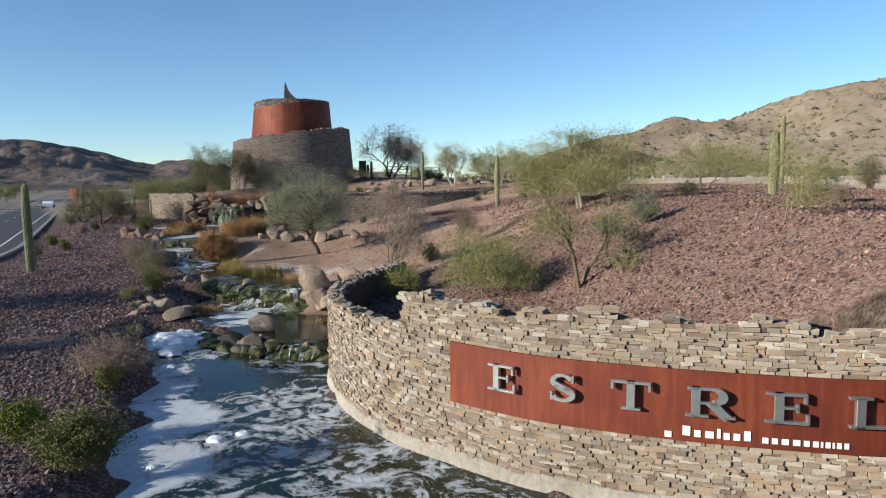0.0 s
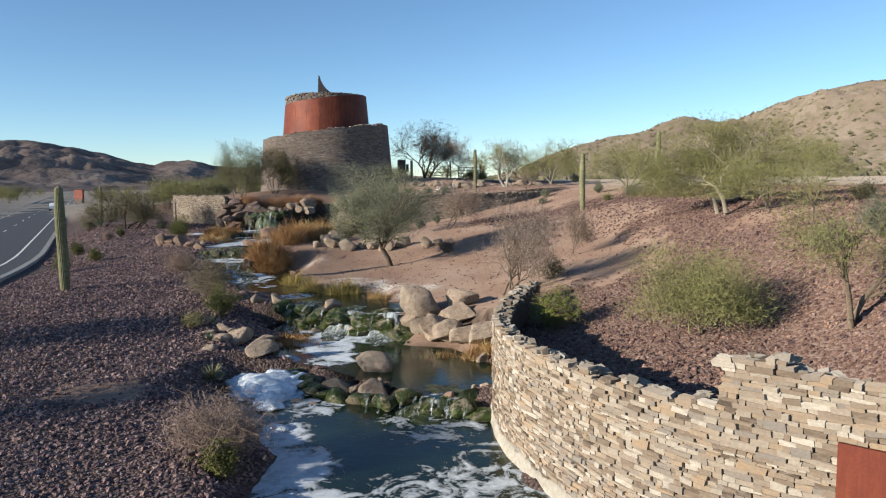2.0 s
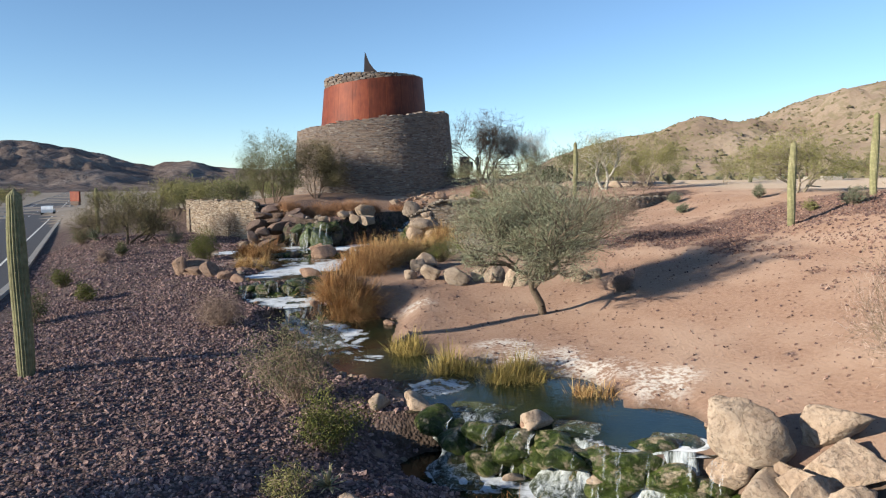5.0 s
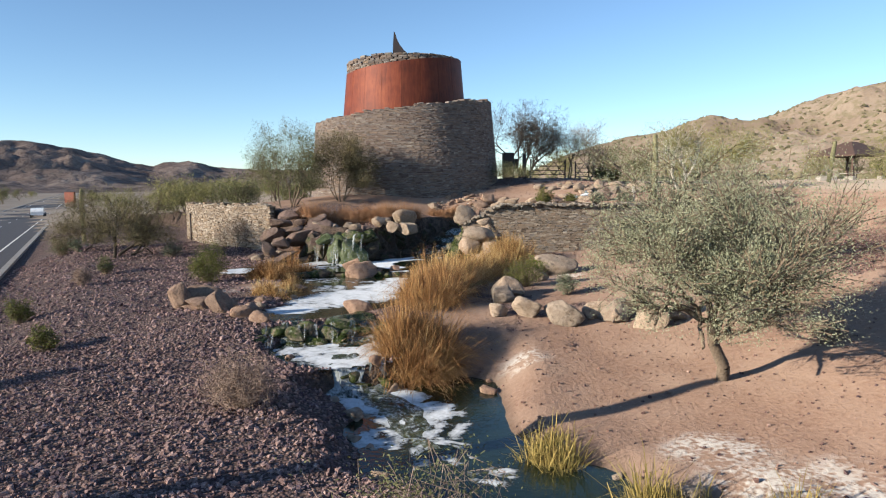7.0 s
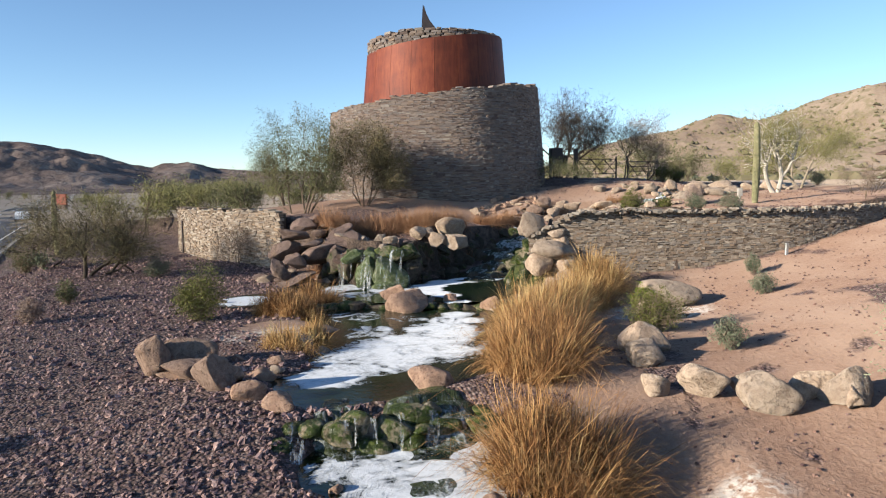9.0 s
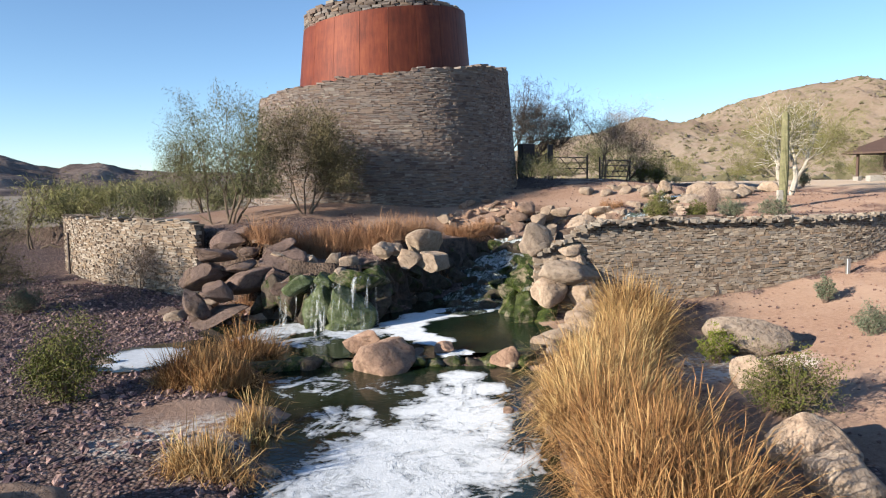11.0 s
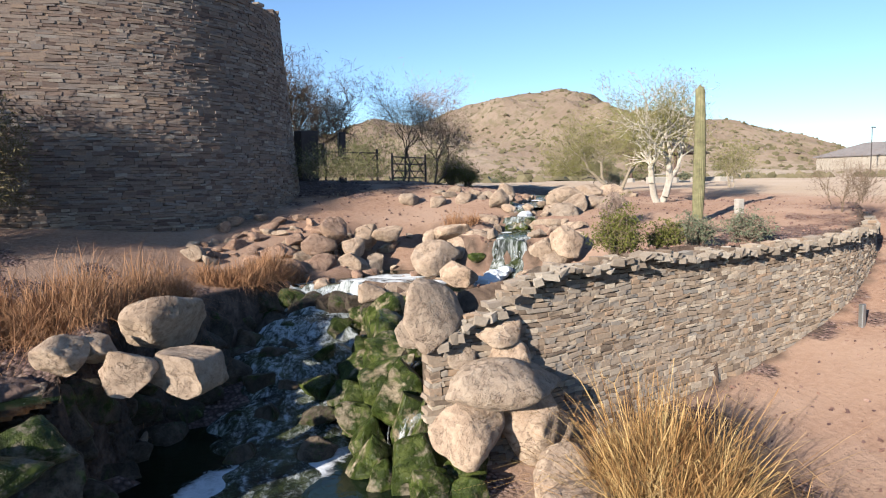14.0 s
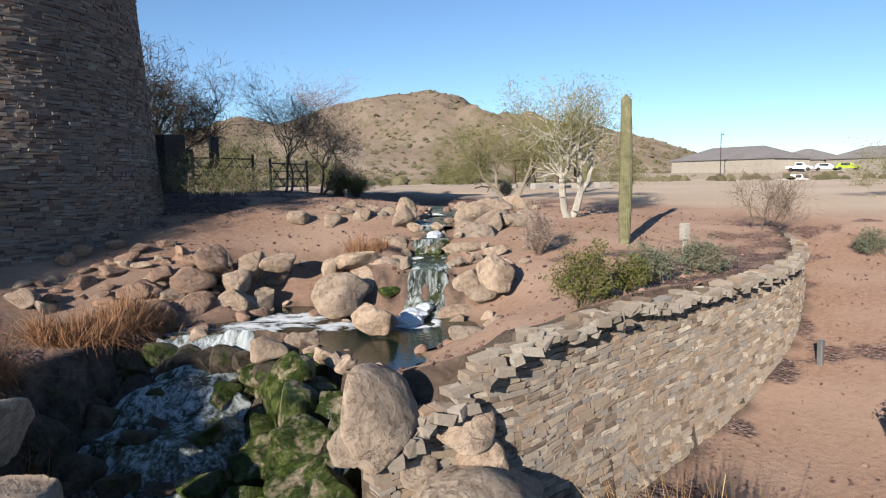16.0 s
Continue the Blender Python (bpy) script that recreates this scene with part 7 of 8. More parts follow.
for k, (xa, ya, xb, yb, top, low, reach) in enumerate(((-8.05, 69.75, -7.7, 69.4, 4.08, 3.3, .4), (-7.6, 69.3, -7.2, 69.0, 4.06, 3.3, .4), (-6.3, 71.6, -5.8, 71.1, 4.48, 4.15, .25), (-5.1, 73.2, -4.6, 72.8, 4.72, 4.48, .25))):
    water_fall("thin veil of water over an algae step", (xa, ya), (xb, yb), top, low, reach, 60 + k)
for k, (x, y, z, w) in enumerate(((-8.45, 68.75, 3.3, .62), (-8.75, 68.4, 3.24, .6), (-8.15, 68.8, 3.4, .45), (-8.9, 68.7, 3.24, .4), (-5.0, 72.5, 4.5, .5), (-5.25, 72.2, 4.48, .4))):
    thing("foam_lump", "white foam churned up below a step", "foam", (x, y, z), rock_mesh(350 + k, w, w * .9, w * .5, FOAM, .15, .3, True), "rill foam")
stream_sheet("white water sliding over a mossy ledge", [(-17.0, 49.2, 1.36), (-16.9, 48.5, 1.355), (-16.8, 48.1, 1.25), (-16.8, 47.75, 1.0), (-16.8, 47.4, .93), (-16.8, 46.8, .91)], .85, 5, .3)
stream_sheet("thin water slipping over a mossy ledge", [(-18.6, 48.7, 1.36), (-18.5, 48.1, 1.34), (-18.4, 47.7, 1.15), (-18.3, 47.3, .95), (-18.2, 46.8, .91)], .5, 6, .3)
stream_sheet("white water running on below the foam pool", [(-16.8, 46.0, .91), (-16.65, 45.5, .89), (-16.45, 45.1, .70), (-16.2, 44.7, .48), (-15.9, 44.3, .36), (-15.5, 43.7, .32), (-15.1, 42.8, .31), (-14.8, 41.6, .305), (-14.65, 40.8, .30)], .8, 12, .56)
for k, (x, y) in enumerate(((-10.7, 34.2), (-8.8, 32.9), (-7.0, 32.1))):
    stream_sheet("thin water slipping over a mossy ledge", [(x + .4, y + 1.0, .33), (x + .2, y + .4, .3), (x, y - .1, .0), (x - .2, y - .5, -.38), (x - .3, y - 1.0, -.485), (x - .2, y - 1.8, -.49)], .7 + .15 * (k == 0), 7 + k, .42)
stream_sheet("thin water slipping over a low ledge", [(-5.0, 25.4, -.49), (-5.1, 24.7, -.5), (-5.2, 24.2, -.62), (-5.3, 23.8, -.83), (-5.3, 23.1, -.84)], 1.2, 11, .2)

# broken curtains of water along the ledges
for a, b, top, low, seed in (((-11.2, 34.2), (-9.4, 33.0), .38, -.48, 31), ((-8.9, 32.6), (-6.3, 31.5), .38, -.48, 32), ((-7.2, 24.6), (-4.0, 23.75), -.42, -.84, 33), ((-19.2, 47.15), (-16.1, 47.75), 1.44, .92, 34)):
    pieces = 7
    for k in range(pieces):
        u, v = (k + .12) / pieces, (k + .35 + .5 * ((k * 7 + seed) % 5) / 5) / pieces
        water_fall("short curtain of white water over a mossy ledge", (a[0] + (b[0] - a[0]) * u, a[1] + (b[1] - a[1]) * u - .25), (a[0] + (b[0] - a[0]) * v, a[1] + (b[1] - a[1]) * v - .25), top + .03, low, .3, seed + k, 8)

# foam heaped below the ledge
foam_heap = thing("foam_heap", "thick heap of white foam at the pool edge", "foam", (-10.2, 26.6, -.9))
for k, (x, y, w, h) in enumerate(((0, 0, 2.0, .75), (-.7, .3, 1.5, .55), (.6, .35, 1.5, .6), (.3, -.5, 1.6, .45), (-.4, -.4, 1.4, .5), (.9, .1, 1.0, .45), (.1, .5, 1.2, .85), (.3, -1.2, 1.3, .38), (.4, -1.9, 1.1, .28), (-.3, -1.0, 1.0, .35))):
    part("foam_lump", rock_mesh(300 + k, w, w * .8, h, FOAM, .1, .30, True), foam_heap, m=pose(x, y, .08, 0, 0, 40 * k))
for k, (x, y, w) in enumerate(((-9.1, 22.9, .6), (-7.7, 18.0, .5), (-6.9, 16.4, .35), (-7.5, 20.2, .3), (-5.4, 16.2, .5), (-4.9, 16.6, .4), (-6.3, 14.6, .3))):
    thing("foam_lump", "small floating lump of white foam", "foam", (x, y, -.84), rock_mesh(330 + k, w, w * .8, w * .4, FOAM, .2, .16), "foam lumps")


# rocks packed along the banks of the upper rill
def rock_pile(label, cx, cy, rx, ry, count, size, material, seed, group):
    rng = np.random.default_rng(seed)
    placed = []
    for _ in range(count * 12):
        a, q = rng.uniform(0, 2 * math.pi), math.sqrt(rng.random())
        x, y, w = cx + rx * q * math.cos(a), cy + ry * q * math.sin(a), size[0] + (size[1] - size[0]) * rng.random() ** 1.6
        if any(math.hypot(x - u, y - v) < .42 * (w + s) for u, v, s in placed) or min(float(d[1]) for d in pool_depth(np.array(x), np.array(y))) < .05:
            continue
        placed.append((x, y, w))
        boulder(label, x, y, ground_z(x, y) + .10 * w, w * 1.15, w * rng.uniform(.4, .65), material if rng.random() < .75 else BOULDER, group=group, blocky=1.0)
        if len(placed) >= count:
            break


rock_pile("pinkish rock packed on the bank below the tower", -12.7, 72.7, 2.1, .9, 36, (.26, .66), PINK_BOULDER, 81, "upper rocks")
rock_pile("rounded tan rock packed beside the upper rill", -9.7, 73.0, 1.1, .5, 7, (.3, .6), BOULDER, 82, "rill rocks")
rock_pile("rounded tan rock packed beside the upper rill", -5.5, 69.3, 1.2, .7, 7, (.3, .7), BOULDER, 83, "rill rocks")
rock_pile("rounded tan rock packed beside the upper rill", -2.4, 73.0, 1.8, 1.2, 16, (.4, 1.2), BOULDER, 84, "rill rocks")
rock_pile("rounded tan rock packed beside the upper rill", -5.0, 75.4, 1.6, .9, 12, (.4, .9), BOULDER, 85, "rill rocks")
for x, y, w, h in ((-20.3, 64.7, 1.5, .5), (-19.5, 64.6, 1.2, .45), (-21.1, 64.3, 1.3, .6), (-20.7, 63.9, 1.2, .6), (-19.0, 64.9, 1.1, .4), (-18.2, 64.9, 1.1, .45), (-21.6, 64.9, 1.4, .5)):
    boulder("flat brown slab of rock above the falls", x, y, 2.95 if x > -20.5 else 2.75, w, h, DARK_ROCK, turn=-15, group="slope rocks", fine=True, blocky=1.2)
for x, y, z, w, h, tip in ((-11.22, 72.3, 4.3, .85, .78, 25), (-10.31, 72.4, 4.1, .9, .78, 30), (-9.69, 72.3, 4.2, 1.05, .5, 10), (-11.68, 72.1, 3.95, 1.0, .55, 8), (-10.92, 71.75, 3.5, .98, .62, 5), (-11.68, 71.75, 3.42, .9, .66, -8), (-12.54, 72.4, 3.86, .9, .4, 5), (-12.4, 71.7, 3.4, .85, .5, 0), (-13.2, 72.0, 3.6, .8, .42, 0),
                           (-10.25, 71.85, 3.45, .7, .6, -10), (-12.05, 72.7, 4.05, .8, .4, 0), (-10.75, 72.1, 3.85, .8, .5, 0)):
    ob = boulder("pinkish boulder packed beside the upper pool", x, y, z, w, h, PINK_BOULDER if x < -11 else BOULDER, blocky=.7, group="upper rocks", fine=True, turn=0)
    ob.matrix_basis = pose(x, y, z, 0, tip, 10)
for x, y, z, w, h in ((-9.5, 69.75, 3.68, 1.3, .85), (-9.92, 68.0, 3.48, 1.05, .6), (-8.26, 70.5, 3.92, 1.5, .5), (-8.4, 70.9, 4.2, 1.0, .36), (-6.47, 72.3, 4.33, .75, .75), (-7.5, 68.6, 3.28, 1.3, .46), (-7.05, 68.2, 3.6, .85, .55), (-7.35, 68.3, 3.95, .7, .48), (-6.92, 67.9, 4.05, .85, .78), (-6.91, 69.3, 4.16, .6, .26),
                      (-5.46, 70.7, 4.33, 1.55, .4), (-4.4, 71.6, 4.55, 1.1, .55), (-3.5, 72.0, 4.75, 1.5, .7), (-5.25, 73.6, 4.95, .9, .65), (-8.9, 71.3, 4.05, .8, .4), (-11.91, 68.05, 3.27, .62, .4), (-11.2, 68.25, 3.22, .8, .4), (-11.3, 67.2, 3.2, .4, .3), (-6.0, 68.9, 4.1, .7, .4), (-7.9, 67.0, 3.3, .6, .3), (-9.0, 66.4, 3.35, .8, .3)):
    boulder("worn tan boulder beside the stepped upper pool", x, y, z, w, h, BOULDER, blocky=.65, group="rill rocks", fine=True)
rock_pile("tan rock near the stream head", 3.5, 79.5, 2.2, 2.0, 14, (.5, 1.3), BOULDER, 86, "head rocks")
rock_pile("tan rock beside the falls pool", -12.9, 59.4, 1.0, 1.8, 12, (.5, 1.2), BOULDER, 87, "pool rocks")
rock_pile("brown rock on the slope beside the falls", -22.4, 65.0, 1.8, 1.6, 14, (.6, 1.3), DARK_ROCK, 88, "slope rocks")
rock_pile("tan rock at the stream bank", -21.2, 50.4, 1.2, .9, 9, (.3, .8), PINK_BOULDER, 89, "left rocks")
rock_pile("tan stream rock on the gravel bank", -12.0, 29.4, 1.2, 1.6, 8, (.4, 1.0), BOULDER, 90, "stream rocks")


# stones along the water's edge
def bank_stones():
    rng = np.random.default_rng(15)
    shared = [rock_mesh(700 + k, 1, .8, .62, BOULDER if k % 3 else PINK_BOULDER) for k in range(9)]
    made = 0
    for level, discs in REACHES:
        for a, b, r in discs:
            if b < 22 and level < 0:
                continue
            for _ in range(2 if .8 < level < 2 else 4 if level < 2 else 5):
                t = rng.uniform(0, 2 * math.pi)
                x, y = a + (r + rng.uniform(.0, .35)) * math.cos(t), b + (r + rng.uniform(.0, .35)) * math.sin(t)
                d = min(float(v[1]) for v in pool_depth(np.array(x), np.array(y)))
                if d < -.15 or bool(inside(np.array(x), np.array(y), BEHIND_SIGN)):
                    continue
                s = rng.uniform(.18, .55)
                ob = thing("bank_stone", "small rounded tan stone at the water's edge", "rock", (x, y, ground_z(x, y)), shared[rng.integers(9)], "bank stones")
                ob.matrix_basis = pose(x, y, ground_z(x, y) + s * .12, rng.normal(0, 12), rng.normal(0, 12), rng.uniform(0, 360)) @ Matrix.Scale(s, 4)
                made += 1


bank_stones()


# ---------------------------------------------------------------- loose rock mulch
def scatter_stones(name, label, count, region, size, seed, keep, material=MULCH):
    rng = np.random.default_rng(seed)
    x, y = rng.uniform(region[0], region[1], count), rng.uniform(region[2], region[3], count)
    ok = keep(x, y, rng)
    x, y = x[ok], y[ok]
    n = len(x)
    s = size[0] + (size[1] - size[0]) * rng.random(n) ** 2.2
    base = np.array([(1, 0, -.4), (0, 1, -.4), (-1, 0, -.4), (0, -1, -.4), (.55, .45, .5), (-.45, .55, .5), (-.55, -.45, .5), (.45, -.55, .5)])
    tri = np.array([(0, 1, 5, 4), (1, 2, 6, 5), (2, 3, 7, 6), (3, 0, 4, 7), (4, 5, 6, 7)])
    v = base[None] + rng.uniform(-.3, .3, (n, 8, 3))
    a = rng.uniform(0, 2 * math.pi, n)
    c, t = np.cos(a)[:, None], np.sin(a)[:, None]
    v[..., 0] *= rng.uniform(.7, 1.3, (n, 1))
    v[..., 2] += v[..., 0] * rng.normal(0, .35, (n, 1))
    v = np.stack([v[..., 0] * c - v[..., 1] * t, v[..., 0] * t + v[..., 1] * c, v[..., 2]], -1) * (s / 2)[:, None, None]
    v += np.stack([x, y, height(x, y) + s * .12], -1)[:, None]
    faces = (tri[None] + (np.arange(n) * 8)[:, None, None]).reshape(-1, 4)
    tagged(new(name, mesh_of(name, v.reshape(-1, 3), faces, material)), label, "gravel", kind="stuff")


def dry_land(x, y):
    d = np.min([d for level, d in pool_depth(x, y)], axis=0)
    return (d > .25) & (.89 * np.abs(x - road_x(y)) > 5.6) & (np.hypot(x + 17, y - 81) > 7.2)


scatter_stones("rock_mulch", "loose purple-brown rock mulch over the bank", 74000, (-27, -7, 12, 48), (.035, .15), 1,
               lambda x, y, r: dry_land(x, y) & (x < -7 - .16 * (y - 12) - 1.6 * (y > 40)) & (zone(x, y, SANDY) < .35 + .9 * r.random(len(x))))
scatter_stones("rock_mulch", "loose purple-brown rock mulch over the bank", 15000, (-40, -18, 48, 74), (.06, .18), 2,
               lambda x, y, r: dry_land(x, y) & ~inside(x, y, TERRACE) & (zone(x, y, SANDY) < .45))
scatter_stones("rock_mulch", "loose reddish rock mulch over the slope", 52000, (-3, 22, 13, 56), (.045, .15), 3,
               lambda x, y, r: dry_land(x, y) & (inside(x, y, BEHIND_SIGN) | (y > 30)) & (zone(x, y, SANDY) < .3 + .5 * r.random(len(x)) + .5 * (x > 3)), RED_MULCH)
scatter_stones("rock_mulch", "scattered small stones on the sandy ground", 15000, (-13, 14, 28, 82), (.02, .10), 4, lambda x, y, r: dry_land(x, y) & ((x < 6) | (y < 58)), RED_MULCH)

# ---------------------------------------------------------------- built things further off
TIMBER = plain("dark timber", (.10, .06, .045), .7)
STUCCO = speckled("cream stucco", [(.3, (.30, .265, .225)), (.7, (.38, .34, .29))], 2, vary=.08)
ROOF_TILE = speckled("grey roof tile", [(.3, (.13, .12, .12)), (.7, (.22, .20, .20))], 2, vary=.1)
GLASS = plain("dark window glass", (.03, .04, .05), .08)
CAR_WHITE, CAR_LIME, TYRE = plain("white car paint", (.80, .80, .80), .25), plain("lime car paint", (.45, .58, .04), .25), plain("tyre rubber", (.03, .03, .03), .8)


def shelter(x, y, turn):
    z = ground_z(x, y)
    ob = thing("shade_shelter", "dark hipped-roof shade shelter on timber posts", "shelter", (x, y, z), turn=turn)
    for dx in (-1.9, 1.9):
        for dy in (-1.9, 1.9):
            part("post", (box_bm(dx, dy, 1.25, .2, .2, 2.6, .02), TIMBER), ob)
            part("footing", (box_bm(dx, dy, .2, .5, .5, .5, .03), CONCRETE), ob, "pale stone footing")
    verts = [(-2.8, -2.8, 2.5), (2.8, -2.8, 2.5), (2.8, 2.8, 2.5), (-2.8, 2.8, 2.5), (-.3, -.3, 3.85), (.3, -.3, 3.85), (.3, .3, 3.85), (-.3, .3, 3.85)]
    verts += [(a, b, c - .14) for a, b, c in verts]
    faces = [(0, 1, 5, 4), (1, 2, 6, 5), (2, 3, 7, 6), (3, 0, 4, 7), (4, 5, 6, 7), (9, 8, 12, 13), (10, 9, 13, 14), (11, 10, 14, 15), (8, 11, 15, 12), (15, 14, 13, 12), (0, 8, 9, 1), (1, 9, 10, 2), (2, 10, 11, 3), (3, 11, 8, 0)]
    part("roof", mesh_of("roof", verts, faces, TIMBER), ob)
    part("table", (box_bm(0, 0, .72, 1.8, .8, .08, .02), CONCRETE), ob, "pale concrete table")


shelter(26.6, 98.4, 20)
for k, (x, y) in enumerate(((22.5, 95.0), (30.5, 95.5), (33, 99))):
    thing("stone_bench", "low pale stone block by the shelter", "bench", (x, y, ground_z(x, y) + .2), bm_mesh("stone_bench", box_bm(0, 0, 0, 1.6, .6, .5, .05), CONCRETE), "stone blocks")


def railing(x, y, length, turn, label):
    z = ground_z(x, y)
    ob = thing("railing", label, "fence", (x, y, z), turn=turn)
    for k in range(2):
        part("post", (box_bm((k - .5) * length, 0, .75, .09, .09, 1.7, .01), DARK_STEEL), ob)
    for h in (.35, .7, 1.05, 1.4):
        part("rail", (box_bm(0, 0, h, length, .05, .06, .01), DARK_STEEL), ob)
    n = max(2, int(length / 1.0))
    for k in range(n):
        a = -length / 2 + length * k / n
        b = a + length / n
        part("brace", (rod_bm((a, 0, .35), (b, 0, 1.4), .03, .03, 4), DARK_STEEL), ob)
        part("brace", (rod_bm((b, 0, .35), (a, 0, 1.4), .03, .03, 4), DARK_STEEL), ob)


railing(-5.3, 86.5, 3.2, 20, "dark steel cross-braced railing beside the tower")
railing(-1.6, 88.0, 3.0, 30, "dark steel cross-braced gate beside the tower")
thing("gate_post", "tall dark square steel post by the path", "post", (-8.0, 80.4, ground_z(-8, 80.4) + .9), bm_mesh("gate_post", box_bm(0, 0, 0, .26, .26, 2.0, .02), DARK_STEEL))
gate = thing("gate_pier", "dark masonry gate pier beside the tower", "pier", (-9.1, 81.3, ground_z(-9.1, 81.3)), turn=15)
part("body", (box_bm(0, 0, 1.0, .8, .5, 1.9, .03), DARK_STEEL), gate)
part("arm", (box_bm(.62, 0, 1.1, .25, .3, .8, .03), DARK_STEEL), gate)
utility = thing("utility_post", "pale boxed utility post among brittlebush", "post", (-3.9, 65.6, ground_z(-3.9, 65.6)))
part("pole", (box_bm(0, 0, .3, .08, .08, .8, .01), CONCRETE), utility)
part("box", (box_bm(0, 0, .72, .19, .14, .34, .015), CONCRETE), utility)
thing("marker_post", "short grey metal marker post below the wall", "post", (-3.0, 63.25, ground_z(-3.0, 63.25) + .22), bm_mesh("marker_post", box_bm(0, 0, 0, .12, .10, .5, .015), STEEL))


def house(label, x, y, z, wide, deep, turn, bays):
    ob = thing("house", label, "house", (x, y, z), turn=turn, group="distant houses")
    part("wall", (box_bm(0, 0, 1.2, wide, deep, 3.2, .02), STUCCO), ob)
    a, b, h = wide / 2 + .5, deep / 2 + .5, deep * .22
    verts = [(-a, -b, 2.8), (a, -b, 2.8), (a, b, 2.8), (-a, b, 2.8), (-a + b, 0, 2.8 + h), (a - b, 0, 2.8 + h), (-a, -b, 2.6), (a, -b, 2.6), (a, b, 2.6), (-a, b, 2.6)]
    faces = [(0, 1, 5, 4), (2, 3, 4, 5), (1, 2, 5), (3, 0, 4), (6, 7, 1, 0), (7, 8, 2, 1), (8, 9, 3, 2), (9, 6, 0, 3), (9, 8, 7, 6)]
    part("roof", mesh_of("roof", verts, faces, ROOF_TILE), ob)
    for u in bays:
        w = part("window", (box_bm(u * wide, -deep / 2 - .02, 1.4, 1.6, .12, 1.3, .02), GLASS), ob, "dark window")
        part("sill", (box_bm(u * wide, -deep / 2 - .08, .7, 1.8, .2, .1, .01), STUCCO), w)
    part("garage_door", (box_bm(-.32 * wide, -deep / 2 - .03, 1.1, 4.6, .1, 2.2, .02), WHITE_METAL), ob, "white garage door")


house("cream stucco house with grey hipped roof", 135, 142, 7.0, 26, 13, 84, (.1, .35))
house("cream stucco house with grey hipped roof", 160, 138, 7.0, 14, 12, 80, (.2,))
house("cream stucco house with grey gabled roof", 158, 122, 7.0, 16, 12, 75, (.05, .3))
house("cream stucco house with grey hipped roof", 168, 104, 7.0, 16, 12, 70, (.1, .3))


def vehicle(label, x, y, z, turn, paint, pickup=False):
    ob = thing("pickup_truck" if pickup else "parked_car", label, "car", (x, y, z), turn=turn, group="parked vehicles")
    outline = [(-2.6, .45), (-2.6, 1.0), (-.9, 1.05), (-.75, 1.75), (.7, 1.75), (1.3, 1.1), (2.5, .95), (2.6, .45)] if pickup else [(-2.3, .4), (-2.3, .95), (-1.8, 1.45), (.4, 1.5), (1.1, 1.0), (2.2, .85), (2.3, .4)]
    n = len(outline)
    verts = [(a, s * .9, b) for s in (-1, 1) for a, b in outline]
    faces = [tuple(range(n)), tuple(range(2 * n - 1, n - 1, -1))] + [(k, k + n, (k + 1) % n + n, (k + 1) % n) for k in range(n)]
    part("body", mesh_of("body", verts, faces, paint), ob)
    for s in (-.91, .91):
        part("window", (box_bm(.0 if pickup else -.6, s, 1.38 if pickup else 1.2, 1.2 if pickup else 1.7, .03, .45, .02), GLASS), ob, "dark glass")
        for a in (-1.6, 1.6):
            part("wheel", (rod_bm((a, s - .1, .36), (a, s + .1, .36), .36, .36, 14), TYRE), ob)


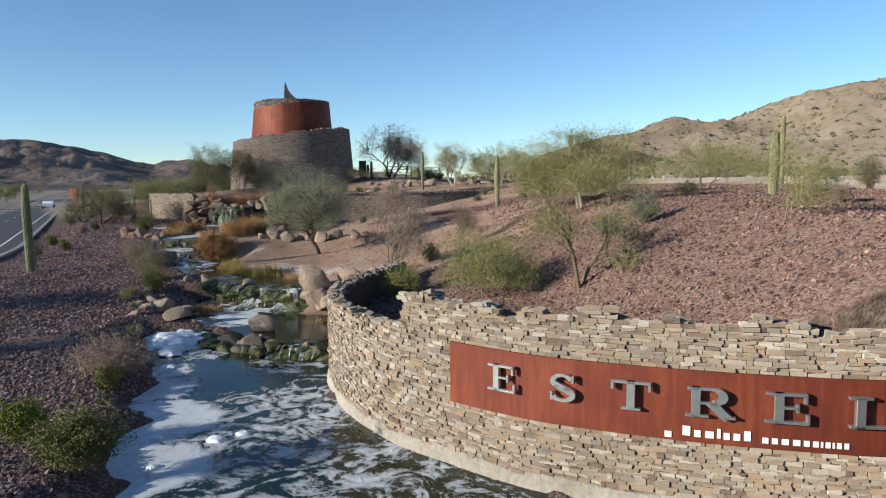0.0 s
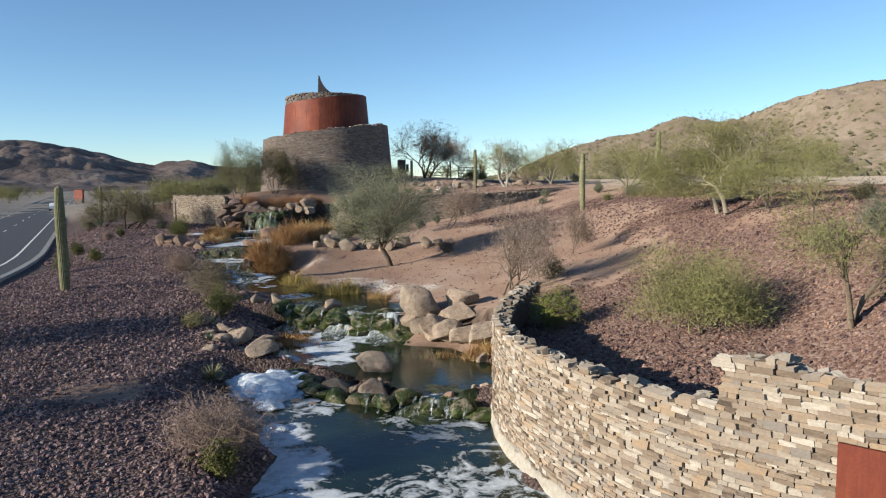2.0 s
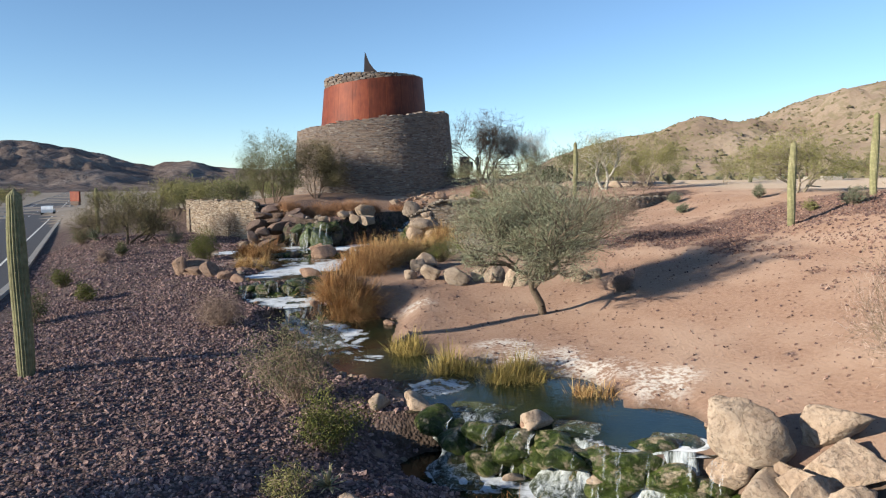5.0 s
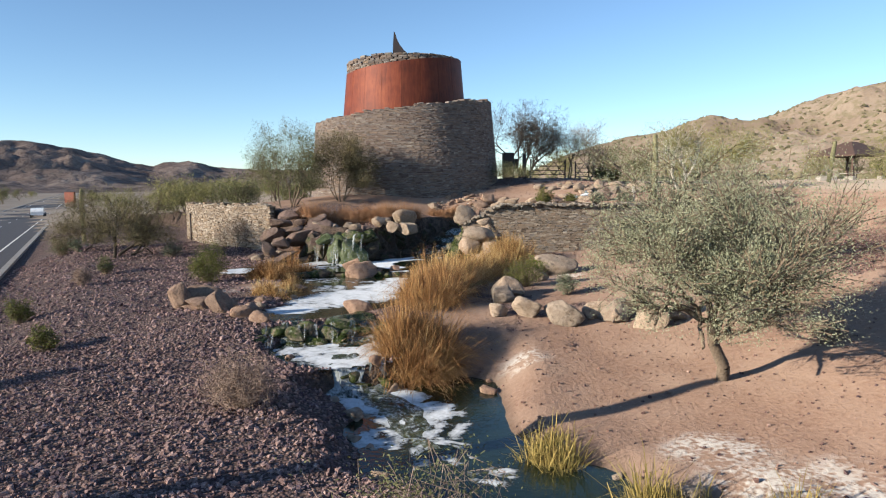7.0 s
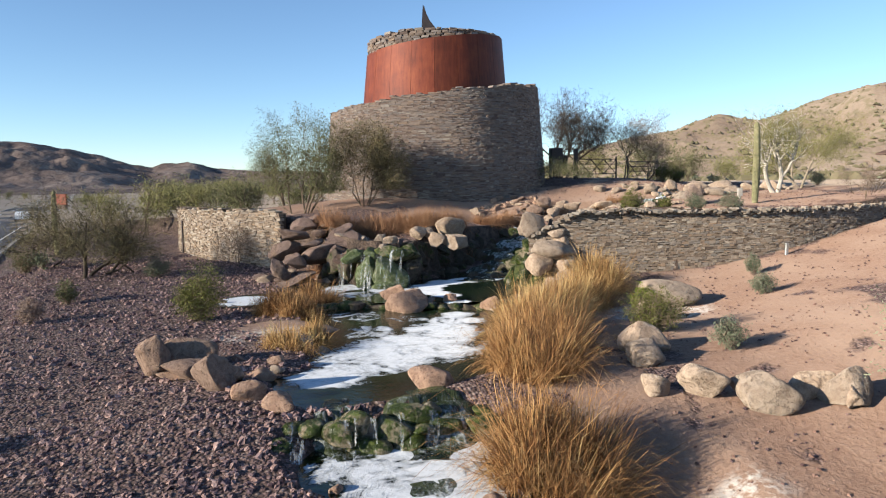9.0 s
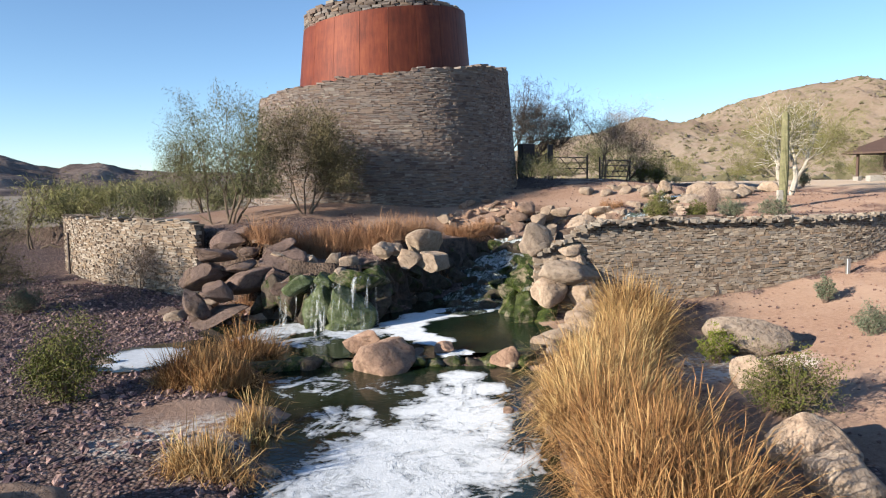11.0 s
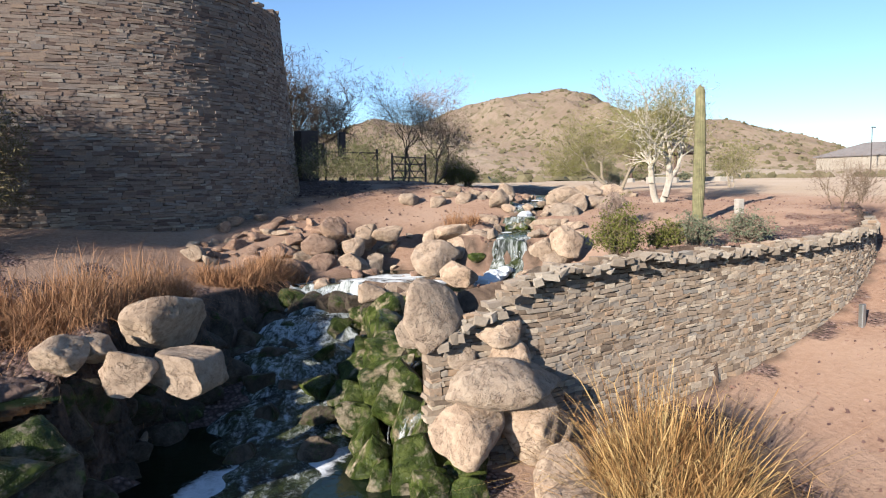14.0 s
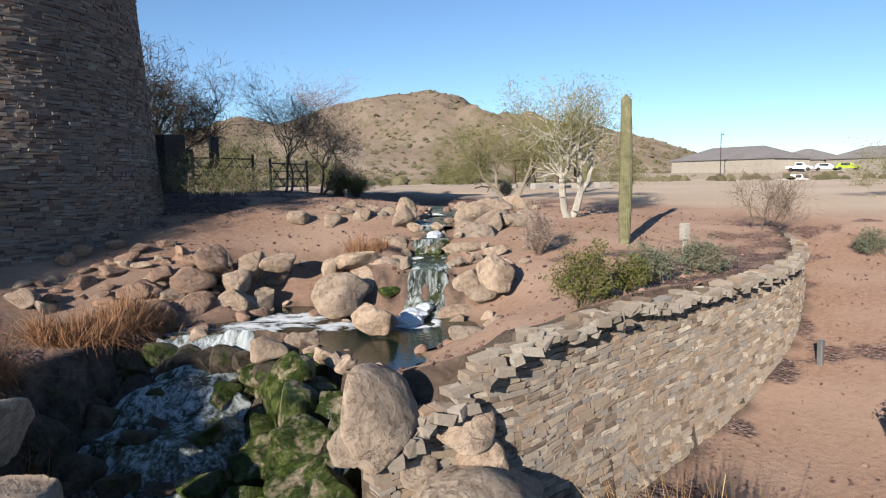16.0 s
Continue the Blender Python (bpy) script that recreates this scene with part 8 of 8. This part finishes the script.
vehicle("white pickup truck parked on the street", 110, 117.3, 4.5, -20, CAR_WHITE, True)
vehicle("white pickup truck parked in a driveway", 133, 127.2, 7.0, -70, CAR_WHITE, True)
vehicle("white car parked in a driveway", 138, 124, 7.0, -60, CAR_WHITE)
vehicle("lime green car parked in a driveway", 137, 119.5, 7.0, -55, CAR_LIME)
vehicle("white car far down the road", road_x(143) + 3, 143, .5, 115, CAR_WHITE)
street = [(90, 165, 4.4), (108.7, 139.8, 4.4), (111.5, 121, 4.0), (115, 103, 3.6), (124, 80, 3.4)]
path = spline([(a, b) for a, b, c in street], 4)
verts, faces = [], []
for k, (x, y) in enumerate(path):
    d = path[min(k + 1, len(path) - 1)] - path[max(k - 1, 0)]
    d /= np.hypot(*d)
    z = float(np.interp(k / (len(path) - 1), np.linspace(0, 1, 5), [c for a, b, c in street]))
    for off, zz in ((-4, z), (4, z), (4, z - 3), (-4, z - 3)):
        verts.append((x + d[1] * off, y - d[0] * off, zz))
    if k:
        faces += [(4 * k - 4 + j, 4 * k + j, 4 * k + (j + 1) % 4, 4 * k - 4 + (j + 1) % 4) for j in range(4)]
tagged(new("road_street", mesh_of("road_street", verts, faces, ASPHALT)), "grey asphalt street past the houses", "road", kind="structure")
VERGE = speckled("pale verge gravel", [(.3, (.199, .155, .116)), (.6, (.288, .238, .189)), (.8, (.333, .282, .233))], 3, vary=0)
verts, faces = [], []
for k, (x, y) in enumerate(path):
    d = path[min(k + 1, len(path) - 1)] - path[max(k - 1, 0)]
    d /= np.hypot(*d)
    z = float(np.interp(k / (len(path) - 1), np.linspace(0, 1, 5), [c for a, b, c in street]))
    for j, (off, up) in enumerate(((-4.2, .1), (-9, 1.2), (-15, 2.3), (-22, 2.8), (-70, 2.9), (-70, -3))):
        verts.append((x + d[1] * off, y - d[0] * off, z + up + .25 * math.sin(k * 1.3 + j)))
    if k:
        faces += [(6 * k - 6 + j, 6 * k + j, 6 * k + j + 1, 6 * k - 5 + j) for j in range(5)]
tagged(new("ground_verge", mesh_of("ground_verge", verts, np.array(faces), VERGE, True)), "pale gravel verge rising to the houses", "ground", kind="structure")
lamp = thing("street_lamp", "tall slim dark street lamp by the street", "lamp", (112.9, 133.2, 5))
part("pole", (rod_bm((0, 0, -1), (0, 0, 9.3), .11, .07), DARK_STEEL), lamp)
part("lamp_head", (box_bm(.4, 0, 9.3, 1.0, .25, .15, .02), DARK_STEEL), lamp)
monument = thing("roadside_sign", "rust-brown block sign beside the road", "sign", (-104, 200, ground_z(-104, 200) - .3), turn=-25)
part("panel", (box_bm(0, 0, 2.6, 3.4, .5, 2.6, .05), SIGN_RUST), monument)
part("base", (box_bm(0, 0, .6, 3.0, .7, 1.6, .05), TOWER_STONE), monument)
